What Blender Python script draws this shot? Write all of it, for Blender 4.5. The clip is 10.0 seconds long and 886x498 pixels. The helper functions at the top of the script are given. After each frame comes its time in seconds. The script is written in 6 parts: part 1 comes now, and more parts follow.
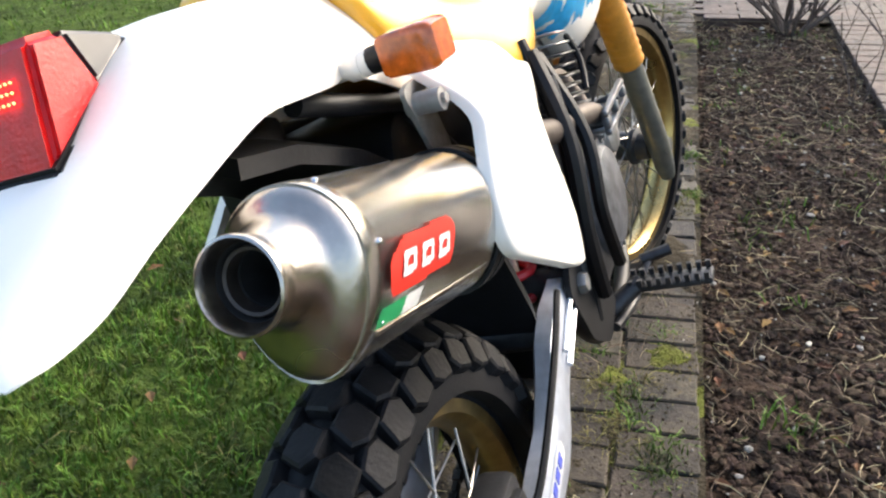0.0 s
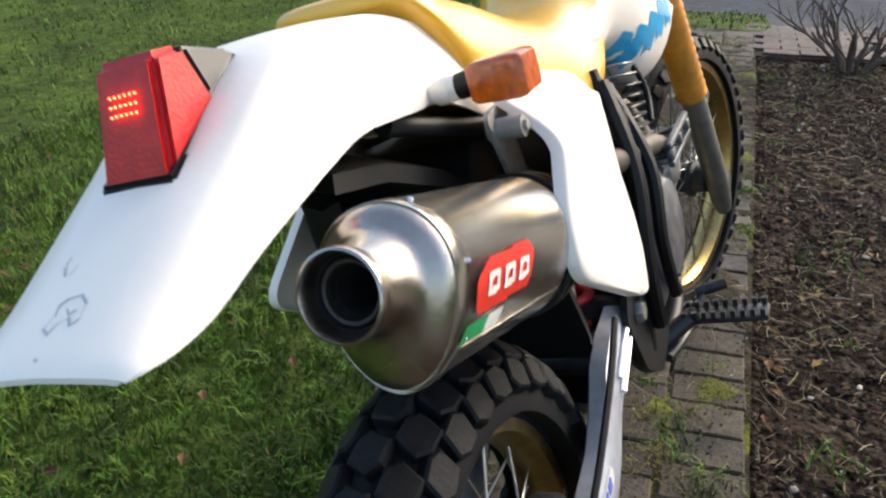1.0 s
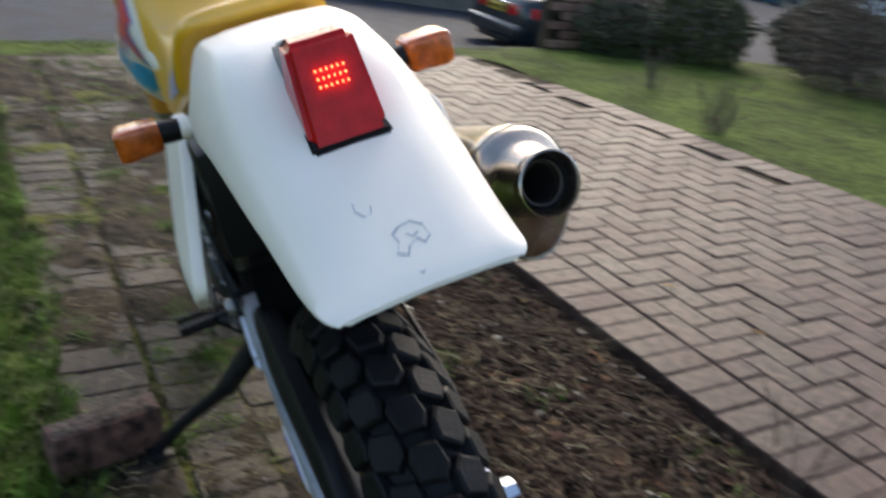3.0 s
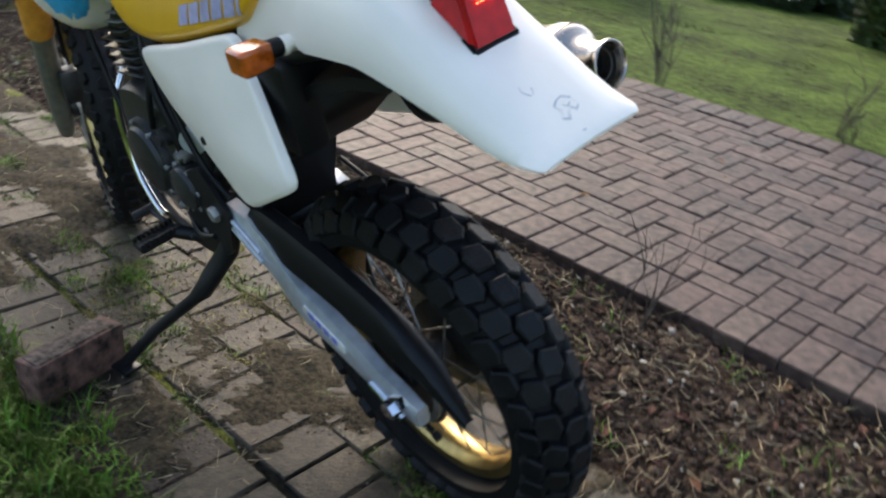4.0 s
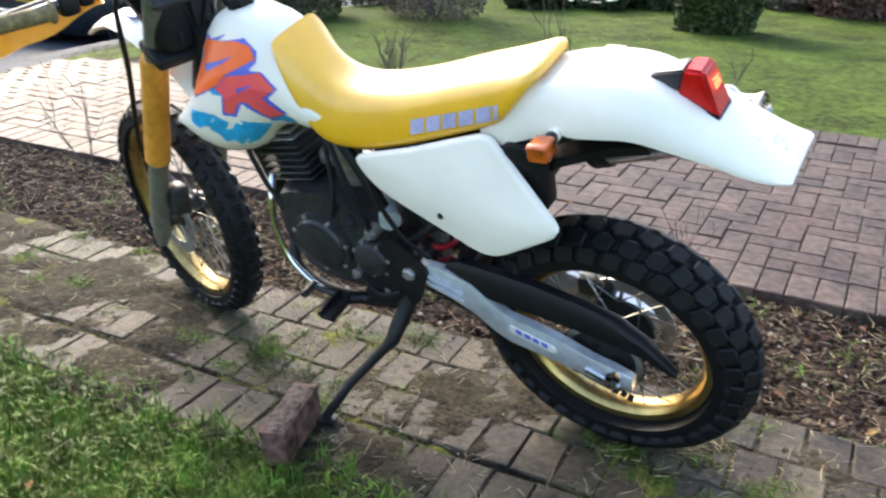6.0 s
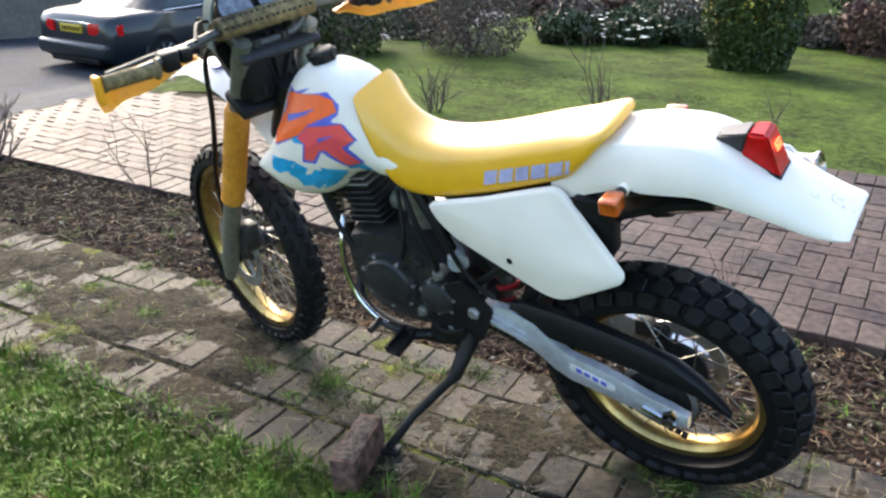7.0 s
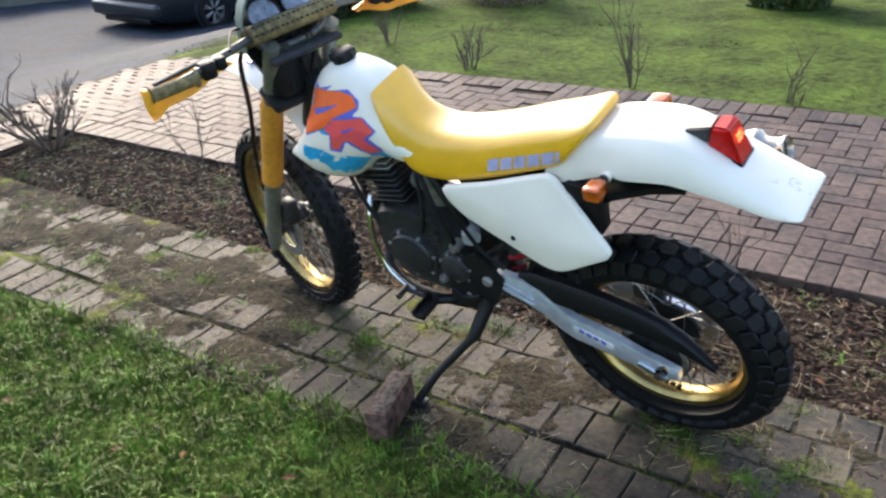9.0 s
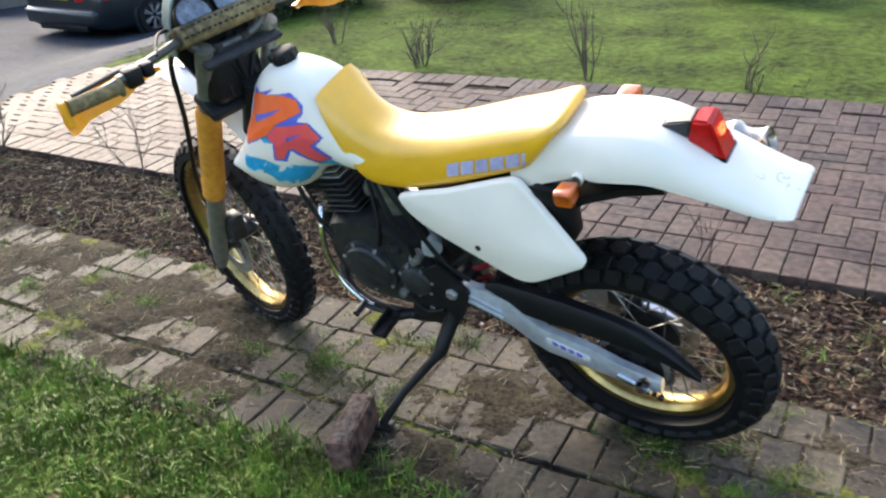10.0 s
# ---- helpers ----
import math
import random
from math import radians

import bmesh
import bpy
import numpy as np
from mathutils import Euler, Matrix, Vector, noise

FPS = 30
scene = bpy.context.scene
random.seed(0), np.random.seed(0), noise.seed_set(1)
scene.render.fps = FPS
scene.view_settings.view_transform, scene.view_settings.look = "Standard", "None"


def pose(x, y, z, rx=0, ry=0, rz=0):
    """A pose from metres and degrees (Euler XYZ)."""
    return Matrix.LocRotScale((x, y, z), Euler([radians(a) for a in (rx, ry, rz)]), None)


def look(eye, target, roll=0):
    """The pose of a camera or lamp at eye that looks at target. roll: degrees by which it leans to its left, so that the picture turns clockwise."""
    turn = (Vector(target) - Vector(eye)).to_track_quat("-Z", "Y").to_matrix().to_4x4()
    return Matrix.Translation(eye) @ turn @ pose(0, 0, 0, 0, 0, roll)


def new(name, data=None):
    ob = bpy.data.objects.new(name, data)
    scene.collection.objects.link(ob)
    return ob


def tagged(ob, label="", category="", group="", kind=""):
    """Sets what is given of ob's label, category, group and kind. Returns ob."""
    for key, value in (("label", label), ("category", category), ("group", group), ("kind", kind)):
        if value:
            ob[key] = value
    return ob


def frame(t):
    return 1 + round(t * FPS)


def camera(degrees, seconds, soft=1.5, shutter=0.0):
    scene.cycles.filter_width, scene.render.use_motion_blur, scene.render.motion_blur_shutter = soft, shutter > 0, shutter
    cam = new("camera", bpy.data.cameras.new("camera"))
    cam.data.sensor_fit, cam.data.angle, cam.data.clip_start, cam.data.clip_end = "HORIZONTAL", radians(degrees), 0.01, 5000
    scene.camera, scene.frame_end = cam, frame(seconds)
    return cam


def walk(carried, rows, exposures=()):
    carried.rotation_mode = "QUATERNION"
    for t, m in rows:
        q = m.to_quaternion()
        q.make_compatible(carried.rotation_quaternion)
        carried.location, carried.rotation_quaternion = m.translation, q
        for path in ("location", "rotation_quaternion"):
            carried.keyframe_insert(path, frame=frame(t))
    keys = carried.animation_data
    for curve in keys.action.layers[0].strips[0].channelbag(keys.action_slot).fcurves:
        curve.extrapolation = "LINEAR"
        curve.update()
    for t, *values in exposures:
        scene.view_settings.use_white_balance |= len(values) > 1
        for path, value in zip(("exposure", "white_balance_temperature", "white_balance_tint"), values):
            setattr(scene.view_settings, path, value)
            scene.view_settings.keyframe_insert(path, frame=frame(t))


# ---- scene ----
# camera
cam = camera(55.0, 10.0, soft=2.3, shutter=0.55)
PATH = [
    (0, (-0.575, -0.141, 1.145), (1.088, 0.431, 0.191), -3.1),
    (0.5, (-0.582, -0.137, 1.145), (1.074, 0.459, 0.195), -0.9),
    (1, (-0.606, -0.118, 1.16), (1.044, 0.546, 0.246), -1.0),
    (1.5, (-0.621, -0.082, 1.195), (1.08, 0.406, 0.262), -0.1),
    (2, (-0.722, 0.07, 1.177), (1.023, 0.111, 0.202), 1.0),
    (2.5, (-0.827, 0.285, 1.163), (0.919, 0.001, 0.23), 2.8),
    (3, (-0.814, 0.507, 1.136), (0.828, -0.311, 0.34), 5.3),
    (3.2, (-0.822, 0.588, 1.143), (0.69, -0.41, 0.294), 8.0),
    (4.3, (-0.764, 1.101, 1.169), (0.333, -0.277, 0.221), 2.3),
    (4.5, (-0.724, 1.165, 1.18), (0.273, -0.27, 0.207), -1.1),
    (5, (-0.636, 1.398, 1.258), (0.335, -0.134, 0.416), -2.6),
    (5.5, (-0.548, 1.646, 1.31), (0.35, 0.084, 0.443), 0.1),
    (6, (-0.5, 1.735, 1.344), (0.441, 0.193, 0.487), -0.6),
    (6.2, (-0.498, 1.747, 1.354), (0.483, 0.209, 0.535), -0.0),
    (7.3, (-0.455, 1.902, 1.466), (0.564, 0.369, 0.683), -0.9),
    (7.5, (-0.471, 1.909, 1.49), (0.597, 0.382, 0.762), -2.6),
    (8, (-0.493, 1.953, 1.531), (0.581, 0.459, 0.747), -2.8),
    (8.5, (-0.582, 1.972, 1.59), (0.519, 0.569, 0.684), -3.5),
    (9, (-0.654, 1.954, 1.615), (0.423, 0.546, 0.69), -4.0),
    (9.5, (-0.664, 1.918, 1.615), (0.355, 0.473, 0.681), -5.3),
    (10, (-0.55, 1.816, 1.566), (0.444, 0.356, 0.629), -5.1),
]
walk(cam, [(t, look(eye, target, roll)) for t, eye, target, roll in PATH], exposures=((0, 2.15), (0.5, 1.7), (1.5, 1.6), (2.0, 1.2), (2.5, 1.48), (3.2, 1.48), (4.3, 2.15), (5, 2.8), (6, 2.62), (7.5, 2.33), (8.5, 2.2), (9.0, 2.3), (10, 2.4)))

# light: hazy winter sun ahead of the bike and to its right, bright sky
SUN_AZ, SUN_EL = radians(-33), radians(32)   # direction of the sun in the plan, from +x towards +y
world = bpy.data.worlds.new("sky")
scene.world = world
world.use_nodes = True
wn = world.node_tree
wn.nodes.clear()
sky = wn.nodes.new("ShaderNodeTexSky")
sky.sky_type = "NISHITA"
sky.sun_disc = False
sky.sun_elevation = SUN_EL
sky.sun_rotation = math.pi / 2 - SUN_AZ
sky.air_density, sky.dust_density, sky.ozone_density = 1.0, 3.0, 1.0
bg = wn.nodes.new("ShaderNodeBackground")
bg.inputs["Strength"].default_value = 0.125
wo = wn.nodes.new("ShaderNodeOutputWorld")
wn.links.new(sky.outputs[0], bg.inputs["Color"])
wn.links.new(bg.outputs[0], wo.inputs["Surface"])
sun = new("sun", bpy.data.lights.new("sun", "SUN"))
sun.data.energy, sun.data.angle, sun.data.color = 0.62, radians(15), (1.0, 0.92, 0.80)
sd = Vector((math.cos(SUN_AZ) * math.cos(SUN_EL), math.sin(SUN_AZ) * math.cos(SUN_EL), math.sin(SUN_EL)))
sun.matrix_world = look(sd * 30, (0, 0, 0))


# ---- materials ----
def mat(name, col, rough=0.6, metal=0.0, var=0.12, scale=30.0, bump=0.0, bscale=None, col2=None, spec=0.5, rvar=0.1, obj_random=0.0, coat=0.0, fine=0.5, trans=0.0, island=0.0, world=False):
    """A surface with stains at one scale and grain at another, and relief."""
    m = bpy.data.materials.new(name)
    m.use_nodes = True
    nt = m.node_tree
    b = nt.nodes["Principled BSDF"]
    N, L = nt.nodes.new, nt.links.new
    tc = N("ShaderNodeTexCoord")
    n1 = N("ShaderNodeTexNoise")
    n1.inputs["Scale"].default_value, n1.inputs["Detail"].default_value = scale * 0.12, 5
    n2 = N("ShaderNodeTexNoise")
    n2.inputs["Scale"].default_value, n2.inputs["Detail"].default_value = scale, 6
    where = N("ShaderNodeNewGeometry").outputs["Position"] if world else tc.outputs["Object"]
    L(where, n1.inputs["Vector"])
    L(where, n2.inputs["Vector"])
    mix = N("ShaderNodeMix")
    mix.data_type = "FLOAT"
    mix.inputs[0].default_value = fine
    L(n1.outputs[0], mix.inputs[2])
    L(n2.outputs[0], mix.inputs[3])
    ramp = N("ShaderNodeValToRGB")
    c2 = col2 or tuple(max(0.0, c * (1 - 2.2 * var)) for c in col)
    c1 = col if col2 else tuple(min(1.0, c * (1 + var)) for c in col)
    ramp.color_ramp.elements[0].position, ramp.color_ramp.elements[1].position = 0.36, 0.64
    ramp.color_ramp.elements[0].color, ramp.color_ramp.elements[1].color = (*c2, 1), (*c1, 1)
    L(mix.outputs[0], ramp.inputs[0])
    out = ramp.outputs[0]
    if obj_random or island:
        if island:
            src = N("ShaderNodeNewGeometry").outputs["Random Per Island"]
        else:
            src = N("ShaderNodeObjectInfo").outputs["Random"]
        hsv = N("ShaderNodeHueSaturation")
        k = obj_random or island
        mr = N("ShaderNodeMapRange")
        mr.inputs[3].default_value, mr.inputs[4].default_value = 1 - k, 1 + k
        L(src, mr.inputs[0])
        L(mr.outputs[0], hsv.inputs["Value"])
        mr2 = N("ShaderNodeMapRange")
        mr2.inputs[3].default_value, mr2.inputs[4].default_value = 0.5 - 0.05 * k, 0.5 + 0.05 * k
        L(src, mr2.inputs[0])
        L(mr2.outputs[0], hsv.inputs["Hue"])
        L(out, hsv.inputs["Color"])
        out = hsv.outputs[0]
    L(out, b.inputs["Base Color"])
    rr = N("ShaderNodeMapRange")
    rr.inputs[3].default_value, rr.inputs[4].default_value = max(0.02, rough - rvar), min(1.0, rough + rvar)
    L(n1.outputs[0], rr.inputs[0])
    L(rr.outputs[0], b.inputs["Roughness"])
    b.inputs["Metallic"].default_value = metal
    b.inputs["Specular IOR Level"].default_value = spec
    b.inputs["Coat Weight"].default_value = coat
    b.inputs["Coat Roughness"].default_value = 0.12
    if trans:
        b.inputs["Transmission Weight"].default_value = trans
    if bump:
        bn = N("ShaderNodeTexNoise")
        bn.inputs["Scale"].default_value, bn.inputs["Detail"].default_value = bscale or scale * 2, 8
        L(tc.outputs["Object"], bn.inputs["Vector"])
        bp = N("ShaderNodeBump")
        bp.inputs["Strength"].default_value, bp.inputs["Distance"].default_value = 1.0, bump
        L(bn.outputs[0], bp.inputs["Height"])
        L(bp.outputs[0], b.inputs["Normal"])
    return m


def lamp_mat(name, col, glow, strength):
    m = mat(name, col, 0.16, 0, 0.18, 60, 0.0006, 320, spec=0.3)
    b = m.node_tree.nodes["Principled BSDF"]
    b.inputs["Emission Color"].default_value = (*glow, 1)
    b.inputs["Emission Strength"].default_value = strength
    return m


M_WHITE = mat("white_plastic", (0.85, 0.78, 0.675), 0.34, 0, 0.03, 9, 0.0004, 60)
M_YELLOW = mat("yellow_vinyl", (0.80, 0.41, 0.004), 0.40, 0, 0.05, 20, 0.0005, 420, spec=0.9, coat=0.5)
M_BLACKP = mat("black_plastic", (0.006, 0.006, 0.007), 0.48, 0, 0.2, 40, 0.0004, 200, spec=0.25)
M_RUBBER = mat("rubber", (0.005, 0.005, 0.006), 0.62, 0, 0.25, 30, 0.0006, 260, spec=0.25)
M_BLOCK = mat("tread_rubber", (0.0050, 0.0050, 0.0062), 0.60, 0, 0.4, 40, 0.0012, 140, obj_random=0.35, spec=0.24)
M_GOLD = mat("gold_anodised", (0.44, 0.31, 0.115), 0.30, 0.95, 0.16, 40, 0.0003, 120)
M_STEEL = mat("brushed_steel", (0.66, 0.64, 0.60), 0.22, 1.0, 0.10, 26, 0.0002, 300)
M_CAP = mat("heat_tinted_steel", (0.50, 0.44, 0.37), 0.26, 1.0, 0.15, 22, 0.0002, 240)
M_BURNT = mat("burnt_steel", (0.07, 0.055, 0.045), 0.55, 0.6, 0.3, 60)
M_SOOT = mat("soot", (0.012, 0.011, 0.010), 0.9, 0, 0.3, 60)
M_ALU = mat("cast_aluminium", (0.62, 0.65, 0.70), 0.36, 0.55, 0.12, 40, 0.0004, 160)
M_ALUD = mat("dull_aluminium", (0.34, 0.33, 0.31), 0.48, 0.7, 0.25, 40, 0.0006, 140)
M_COVER = mat("dull_engine_alloy", (0.26, 0.27, 0.29), 0.36, 0.75, 0.3, 30, 0.0006, 140)
M_CHROME = mat("chrome", (0.75, 0.75, 0.76), 0.12, 1.0, 0.06, 60)
M_ENGINE = mat("engine_paint", (0.024, 0.024, 0.025), 0.40, 0.0, 0.3, 50, 0.0006, 160, spec=0.4)
M_FRAME = mat("frame_paint", (0.008, 0.008, 0.009), 0.5, 0.0, 0.2, 40, spec=0.3)
M_AMBER = mat("amber_lens", (0.60, 0.115, 0.012), 0.14, 0, 0.25, 90, 0.0006, 240, coat=0.4)
M_RED = mat("red_lens", (0.60, 0.006, 0.006), 0.12, 0, 0.15, 90, 0.0004, 300, spec=0.45)
M_GLOW = lamp_mat("lit_lamp", (1.0, 0.25, 0.12), (1.0, 0.10, 0.03), 4.0)
M_LENS = lamp_mat("lit_lens", (0.44, 0.005, 0.005), (1.0, 0.015, 0.008), 0.006)
M_SPOKE = mat("dull_spoke", (0.30, 0.29, 0.27), 0.35, 0.9, 0.2, 60)
M_CLEAR = mat("smoked_lens", (0.030, 0.030, 0.032), 0.30, 0, 0.1, 60, spec=0.4)
M_GAITER = mat("orange_gaiter", (0.62, 0.26, 0.03), 0.5, 0, 0.12, 50, 0.0008, 200)
M_GUARD = mat("orange_guard", (0.85, 0.36, 0.02), 0.38, 0, 0.07, 30)
M_DIAL = mat("pale_dial", (0.20, 0.22, 0.27), 0.25, 0, 0.3, 60, coat=0.6)
M_DRYG = mat("dry_grass", (0.20, 0.165, 0.06), 0.8, 0, 0.2, 60, 0, island=0.5, spec=0.15)
M_TAN = mat("tan_foam", (0.21, 0.16, 0.075), 0.8, 0, 0.35, 60, 0.001, 300, spec=0.25)
M_FORK = mat("grey_fork", (0.20, 0.20, 0.165), 0.38, 0.5, 0.15, 40)
M_SPRING = mat("red_spring", (0.42, 0.010, 0.016), 0.45, 0, 0.12, 40)
M_ORANGE = mat("orange_decal", (0.90, 0.13, 0.02), 0.32, 0, 0.06, 30)
M_ORPINK = mat("pink_orange_decal", (0.82, 0.115, 0.05), 0.32, 0, 0.10, 18, col2=(0.75, 0.07, 0.12))
M_PINK = mat("pink_decal", (0.72, 0.10, 0.16), 0.32, 0, 0.08, 30)
M_BLUE = mat("blue_decal", (0.10, 0.13, 0.55), 0.32, 0, 0.08, 30)
M_CYAN = mat("cyan_decal", (0.02, 0.36, 0.66), 0.32, 0, 0.15, 60)
M_LILAC = mat("lilac_print", (0.42, 0.40, 0.58), 0.45, 0, 0.12, 60)
M_SIGN = mat("red_plate", (0.68, 0.035, 0.02), 0.3, 0, 0.06, 40)
M_GREEN = mat("green_stripe", (0.02, 0.30, 0.10), 0.35)
M_LIGHT = mat("pale_print", (0.78, 0.76, 0.70), 0.4)
M_SCUFF = mat("grey_scuff", (0.50, 0.51, 0.52), 0.6)
M_BRICK = mat("paver", (0.058, 0.045, 0.030), 0.66, 0, 0.45, 46, 0.0022, 150, obj_random=0.26, rvar=0.12, spec=0.26, fine=0.35, world=True)
M_BRICKJ = mat("paver_far", (0.058, 0.045, 0.030), 0.66, 0, 0.45, 46, 0.0022, 150, island=0.26, rvar=0.12, spec=0.26, fine=0.35, world=True)
M_DRIVE = mat("drive_paver", (0.082, 0.056, 0.046), 0.60, 0, 0.32, 30, 0.0016, 150, obj_random=0.22, rvar=0.16, spec=0.16, world=True)
M_DRIVEJ = mat("drive_paver_far", (0.082, 0.056, 0.046), 0.60, 0, 0.32, 30, 0.0016, 150, island=0.22, rvar=0.16, spec=0.16, world=True)
M_LOOSE = mat("red_brick", (0.16, 0.085, 0.066), 0.75, 0, 0.5, 30, 0.004, 90, spec=0.25)
M_JOINT = mat("joint_soil", (0.046, 0.036, 0.021), 0.95, 0, 0.5, 70, 0.006, 130, spec=0.15)
M_SOIL = mat("bed_soil", (0.053, 0.034, 0.022), 0.95, 0, 0.45, 34, 0.012, 70, spec=0.12)
M_CLOD = mat("soil_clod", (0.069, 0.046, 0.031), 0.95, 0, 0.4, 60, 0.002, 200, island=0.45, spec=0.12)
M_TWIG = mat("dry_stalk", (0.25, 0.18, 0.115), 0.8, 0, 0.2, 60, 0, island=0.85, spec=0.2)
M_CRUMB = mat("path_crumb", (0.070, 0.055, 0.034), 0.95, 0, 0.3, 60, 0, island=0.6, spec=0.15)
M_DARKB = mat("grey_bar", (0.10, 0.10, 0.095), 0.45, 0.6, 0.2, 40)
M_MORTAR = mat("old_mortar", (0.11, 0.085, 0.068), 0.9, 0, 0.5, 60, 0.003, 120, spec=0.2)
M_BARK = mat("bush_bark", (0.10, 0.072, 0.055), 0.85, 0, 0.3, 80, 0.001, 200)
M_TURF = mat("turf", (0.066, 0.100, 0.016), 0.95, 0, 0.35, 20, 0.02, 60, spec=0.1)
M_GRASS = mat("grass_blade", (0.098, 0.160, 0.018), 0.6, 0, 0.32, 90, 0, island=0.45, fine=0.1, spec=0.2)
M_GRASSF = mat("lawn_blade", (0.080, 0.122, 0.017), 0.7, 0, 0.2, 3, 0, island=0.18, fine=0.3, spec=0.12)
M_MOSS = mat("moss", (0.100, 0.106, 0.018), 0.9, 0, 0.4, 50, 0.006, 180, island=0.5, spec=0.15)
M_LEAFD = mat("fallen_leaf", (0.13, 0.060, 0.026), 0.8, 0, 0.3, 80, 0, island=0.7, spec=0.2)
M_STONE = mat("pale_stone", (0.32, 0.29, 0.24), 0.8, 0, 0.2, 90, 0.001, 200, island=0.3)
M_ROAD = mat("asphalt", (0.034, 0.042, 0.056), 0.80, 0, 0.3, 14, 0.003, 240, rvar=0.16, spec=0.14)
M_GREENL = mat("hedge_leaf", (0.035, 0.055, 0.016), 0.6, 0, 0.2, 10, 0, island=0.5)
M_GOLDL = mat("golden_leaf", (0.48, 0.35, 0.05), 0.6, 0, 0.2, 10, 0, island=0.3)
M_MIDL = mat("conifer_leaf", (0.045, 0.068, 0.008), 0.6, 0, 0.2, 10, 0, island=0.45)
M_BROWNL = mat("dry_hedge", (0.115, 0.088, 0.066), 0.8, 0, 0.2, 10, 0, island=0.5)
M_REDL = mat("russet_hedge", (0.10, 0.048, 0.034), 0.8, 0, 0.2, 10, 0, island=0.4)
M_FLOWER = mat("white_petal", (0.75, 0.74, 0.62), 0.6, 0, 0.05, 20)
M_WALL = mat("rendered_wall", (0.16, 0.145, 0.12), 0.85, 0, 0.15, 12, 0.003, 60)
M_PILLAR = mat("old_brickwork", (0.20, 0.13, 0.10), 0.85, 0, 0.3, 40, 0.005, 60)
M_TARP = mat("white_sheet", (0.75, 0.77, 0.80), 0.55, 0, 0.05, 6, 0.01, 5)
M_CARD = mat("dark_car_paint", (0.010, 0.014, 0.017), 0.30, 0.0, 0.1, 4, coat=0.5, rvar=0.04, spec=0.4)
M_CARB = mat("blue_car_paint", (0.10, 0.22, 0.34), 0.22, 0.2, 0.08, 4, coat=0.8, rvar=0.04)
M_CARS = mat("silver_car_paint", (0.42, 0.43, 0.45), 0.25, 0.5, 0.06, 4, coat=0.6, rvar=0.04)
M_GLASS = mat("car_glass", (0.03, 0.045, 0.048), 0.08, 0, 0.05, 10, spec=0.6, rvar=0.02)
M_PLATE = mat("yellow_plate", (0.60, 0.42, 0.03), 0.4)
M_RENDER = mat("house_render", (0.40, 0.33, 0.25), 0.9, 0, 0.08, 6, 0.004, 40)
M_FRAMEW = mat("white_window_frame", (0.78, 0.80, 0.82), 0.4, 0, 0.03, 20)
M_ROOF = mat("roof_tile", (0.13, 0.085, 0.07), 0.8, 0, 0.25, 12, 0.01, 30)
M_POST = mat("green_post", (0.10, 0.14, 0.12), 0.5, 0, 0.15, 30)


# ---- mesh tools ----
def part(name, bm, material, parent=None, label="", m=None, smooth=40):
    me = bpy.data.meshes.new(name)
    bmesh.ops.recalc_face_normals(bm, faces=bm.faces[:])
    bm.to_mesh(me)
    bm.free()
    if smooth:
        me.polygons.foreach_set("use_smooth", [True] * len(me.polygons))
        me.set_sharp_from_angle(angle=radians(smooth))
    if material:
        me.materials.append(material)
    ob = new(name, me)
    if parent:
        ob.parent = parent
    if m is not None:
        ob.matrix_basis = m
    if label:
        ob["label"] = label
    return ob


def raw(name, verts, faces, material, parent=None, m=None, smooth=False):
    me = bpy.data.meshes.new(name)
    me.from_pydata([tuple(v) for v in verts], [], [tuple(f) for f in faces])
    if smooth:
        me.polygons.foreach_set("use_smooth", [True] * len(me.polygons))
    me.materials.append(material)
    ob = new(name, me)
    if parent:
        ob.parent = parent
    if m is not None:
        ob.matrix_basis = m
    return ob


def bridge(bm, rings, cap0=True, cap1=True, closed=True):
    vs = [[bm.verts.new(p) for p in r] for r in rings]
    n = len(vs[0])
    for a, b in zip(vs, vs[1:]):
        for i in range(n if closed else n - 1):
            j = (i + 1) % n
            bm.faces.new((a[i], a[j], b[j], b[i]))
    if cap0:
        bm.faces.new(vs[0][::-1])
    if cap1:
        bm.faces.new(vs[-1])
    return vs


def tube(bm, pts, rad, n=10, closed=False):
    """A round tube along points; rad is one radius or one for each point."""
    pts = [Vector(p) for p in pts]
    rads = rad if isinstance(rad, (list, tuple)) else [rad] * len(pts)
    rings, up = [], None
    for i, p in enumerate(pts):
        d = (pts[min(i + 1, len(pts) - 1)] - pts[max(i - 1, 0)]).normalized()
        if closed:
            d = (pts[(i + 1) % len(pts)] - pts[i - 1]).normalized()
        if up is None:
            up = d.orthogonal().normalized()
        up = (up - d * up.dot(d)).normalized()
        side = d.cross(up)
        rings.append([p + (up * math.cos(2 * math.pi * k / n) + side * math.sin(2 * math.pi * k / n)) * rads[i] for k in range(n)])
    if closed:
        rings.append(rings[0])
        bridge(bm, rings, False, False)
        bmesh.ops.remove_doubles(bm, verts=bm.verts[:], dist=1e-6)
    else:
        bridge(bm, rings)
    return bm


def curve_pts(pts, n=6):
    """A smooth line through points."""
    P = [Vector(p) for p in pts]
    out = []
    for i in range(len(P) - 1):
        a, b, c, d = P[max(i - 1, 0)], P[i], P[i + 1], P[min(i + 2, len(P) - 1)]
        for k in range(n):
            t = k / n
            out.append(0.5 * ((2 * b) + (c - a) * t + (2 * a - 5 * b + 4 * c - d) * t * t + (3 * b - a - 3 * c + d) * t ** 3))
    return out + [P[-1]]


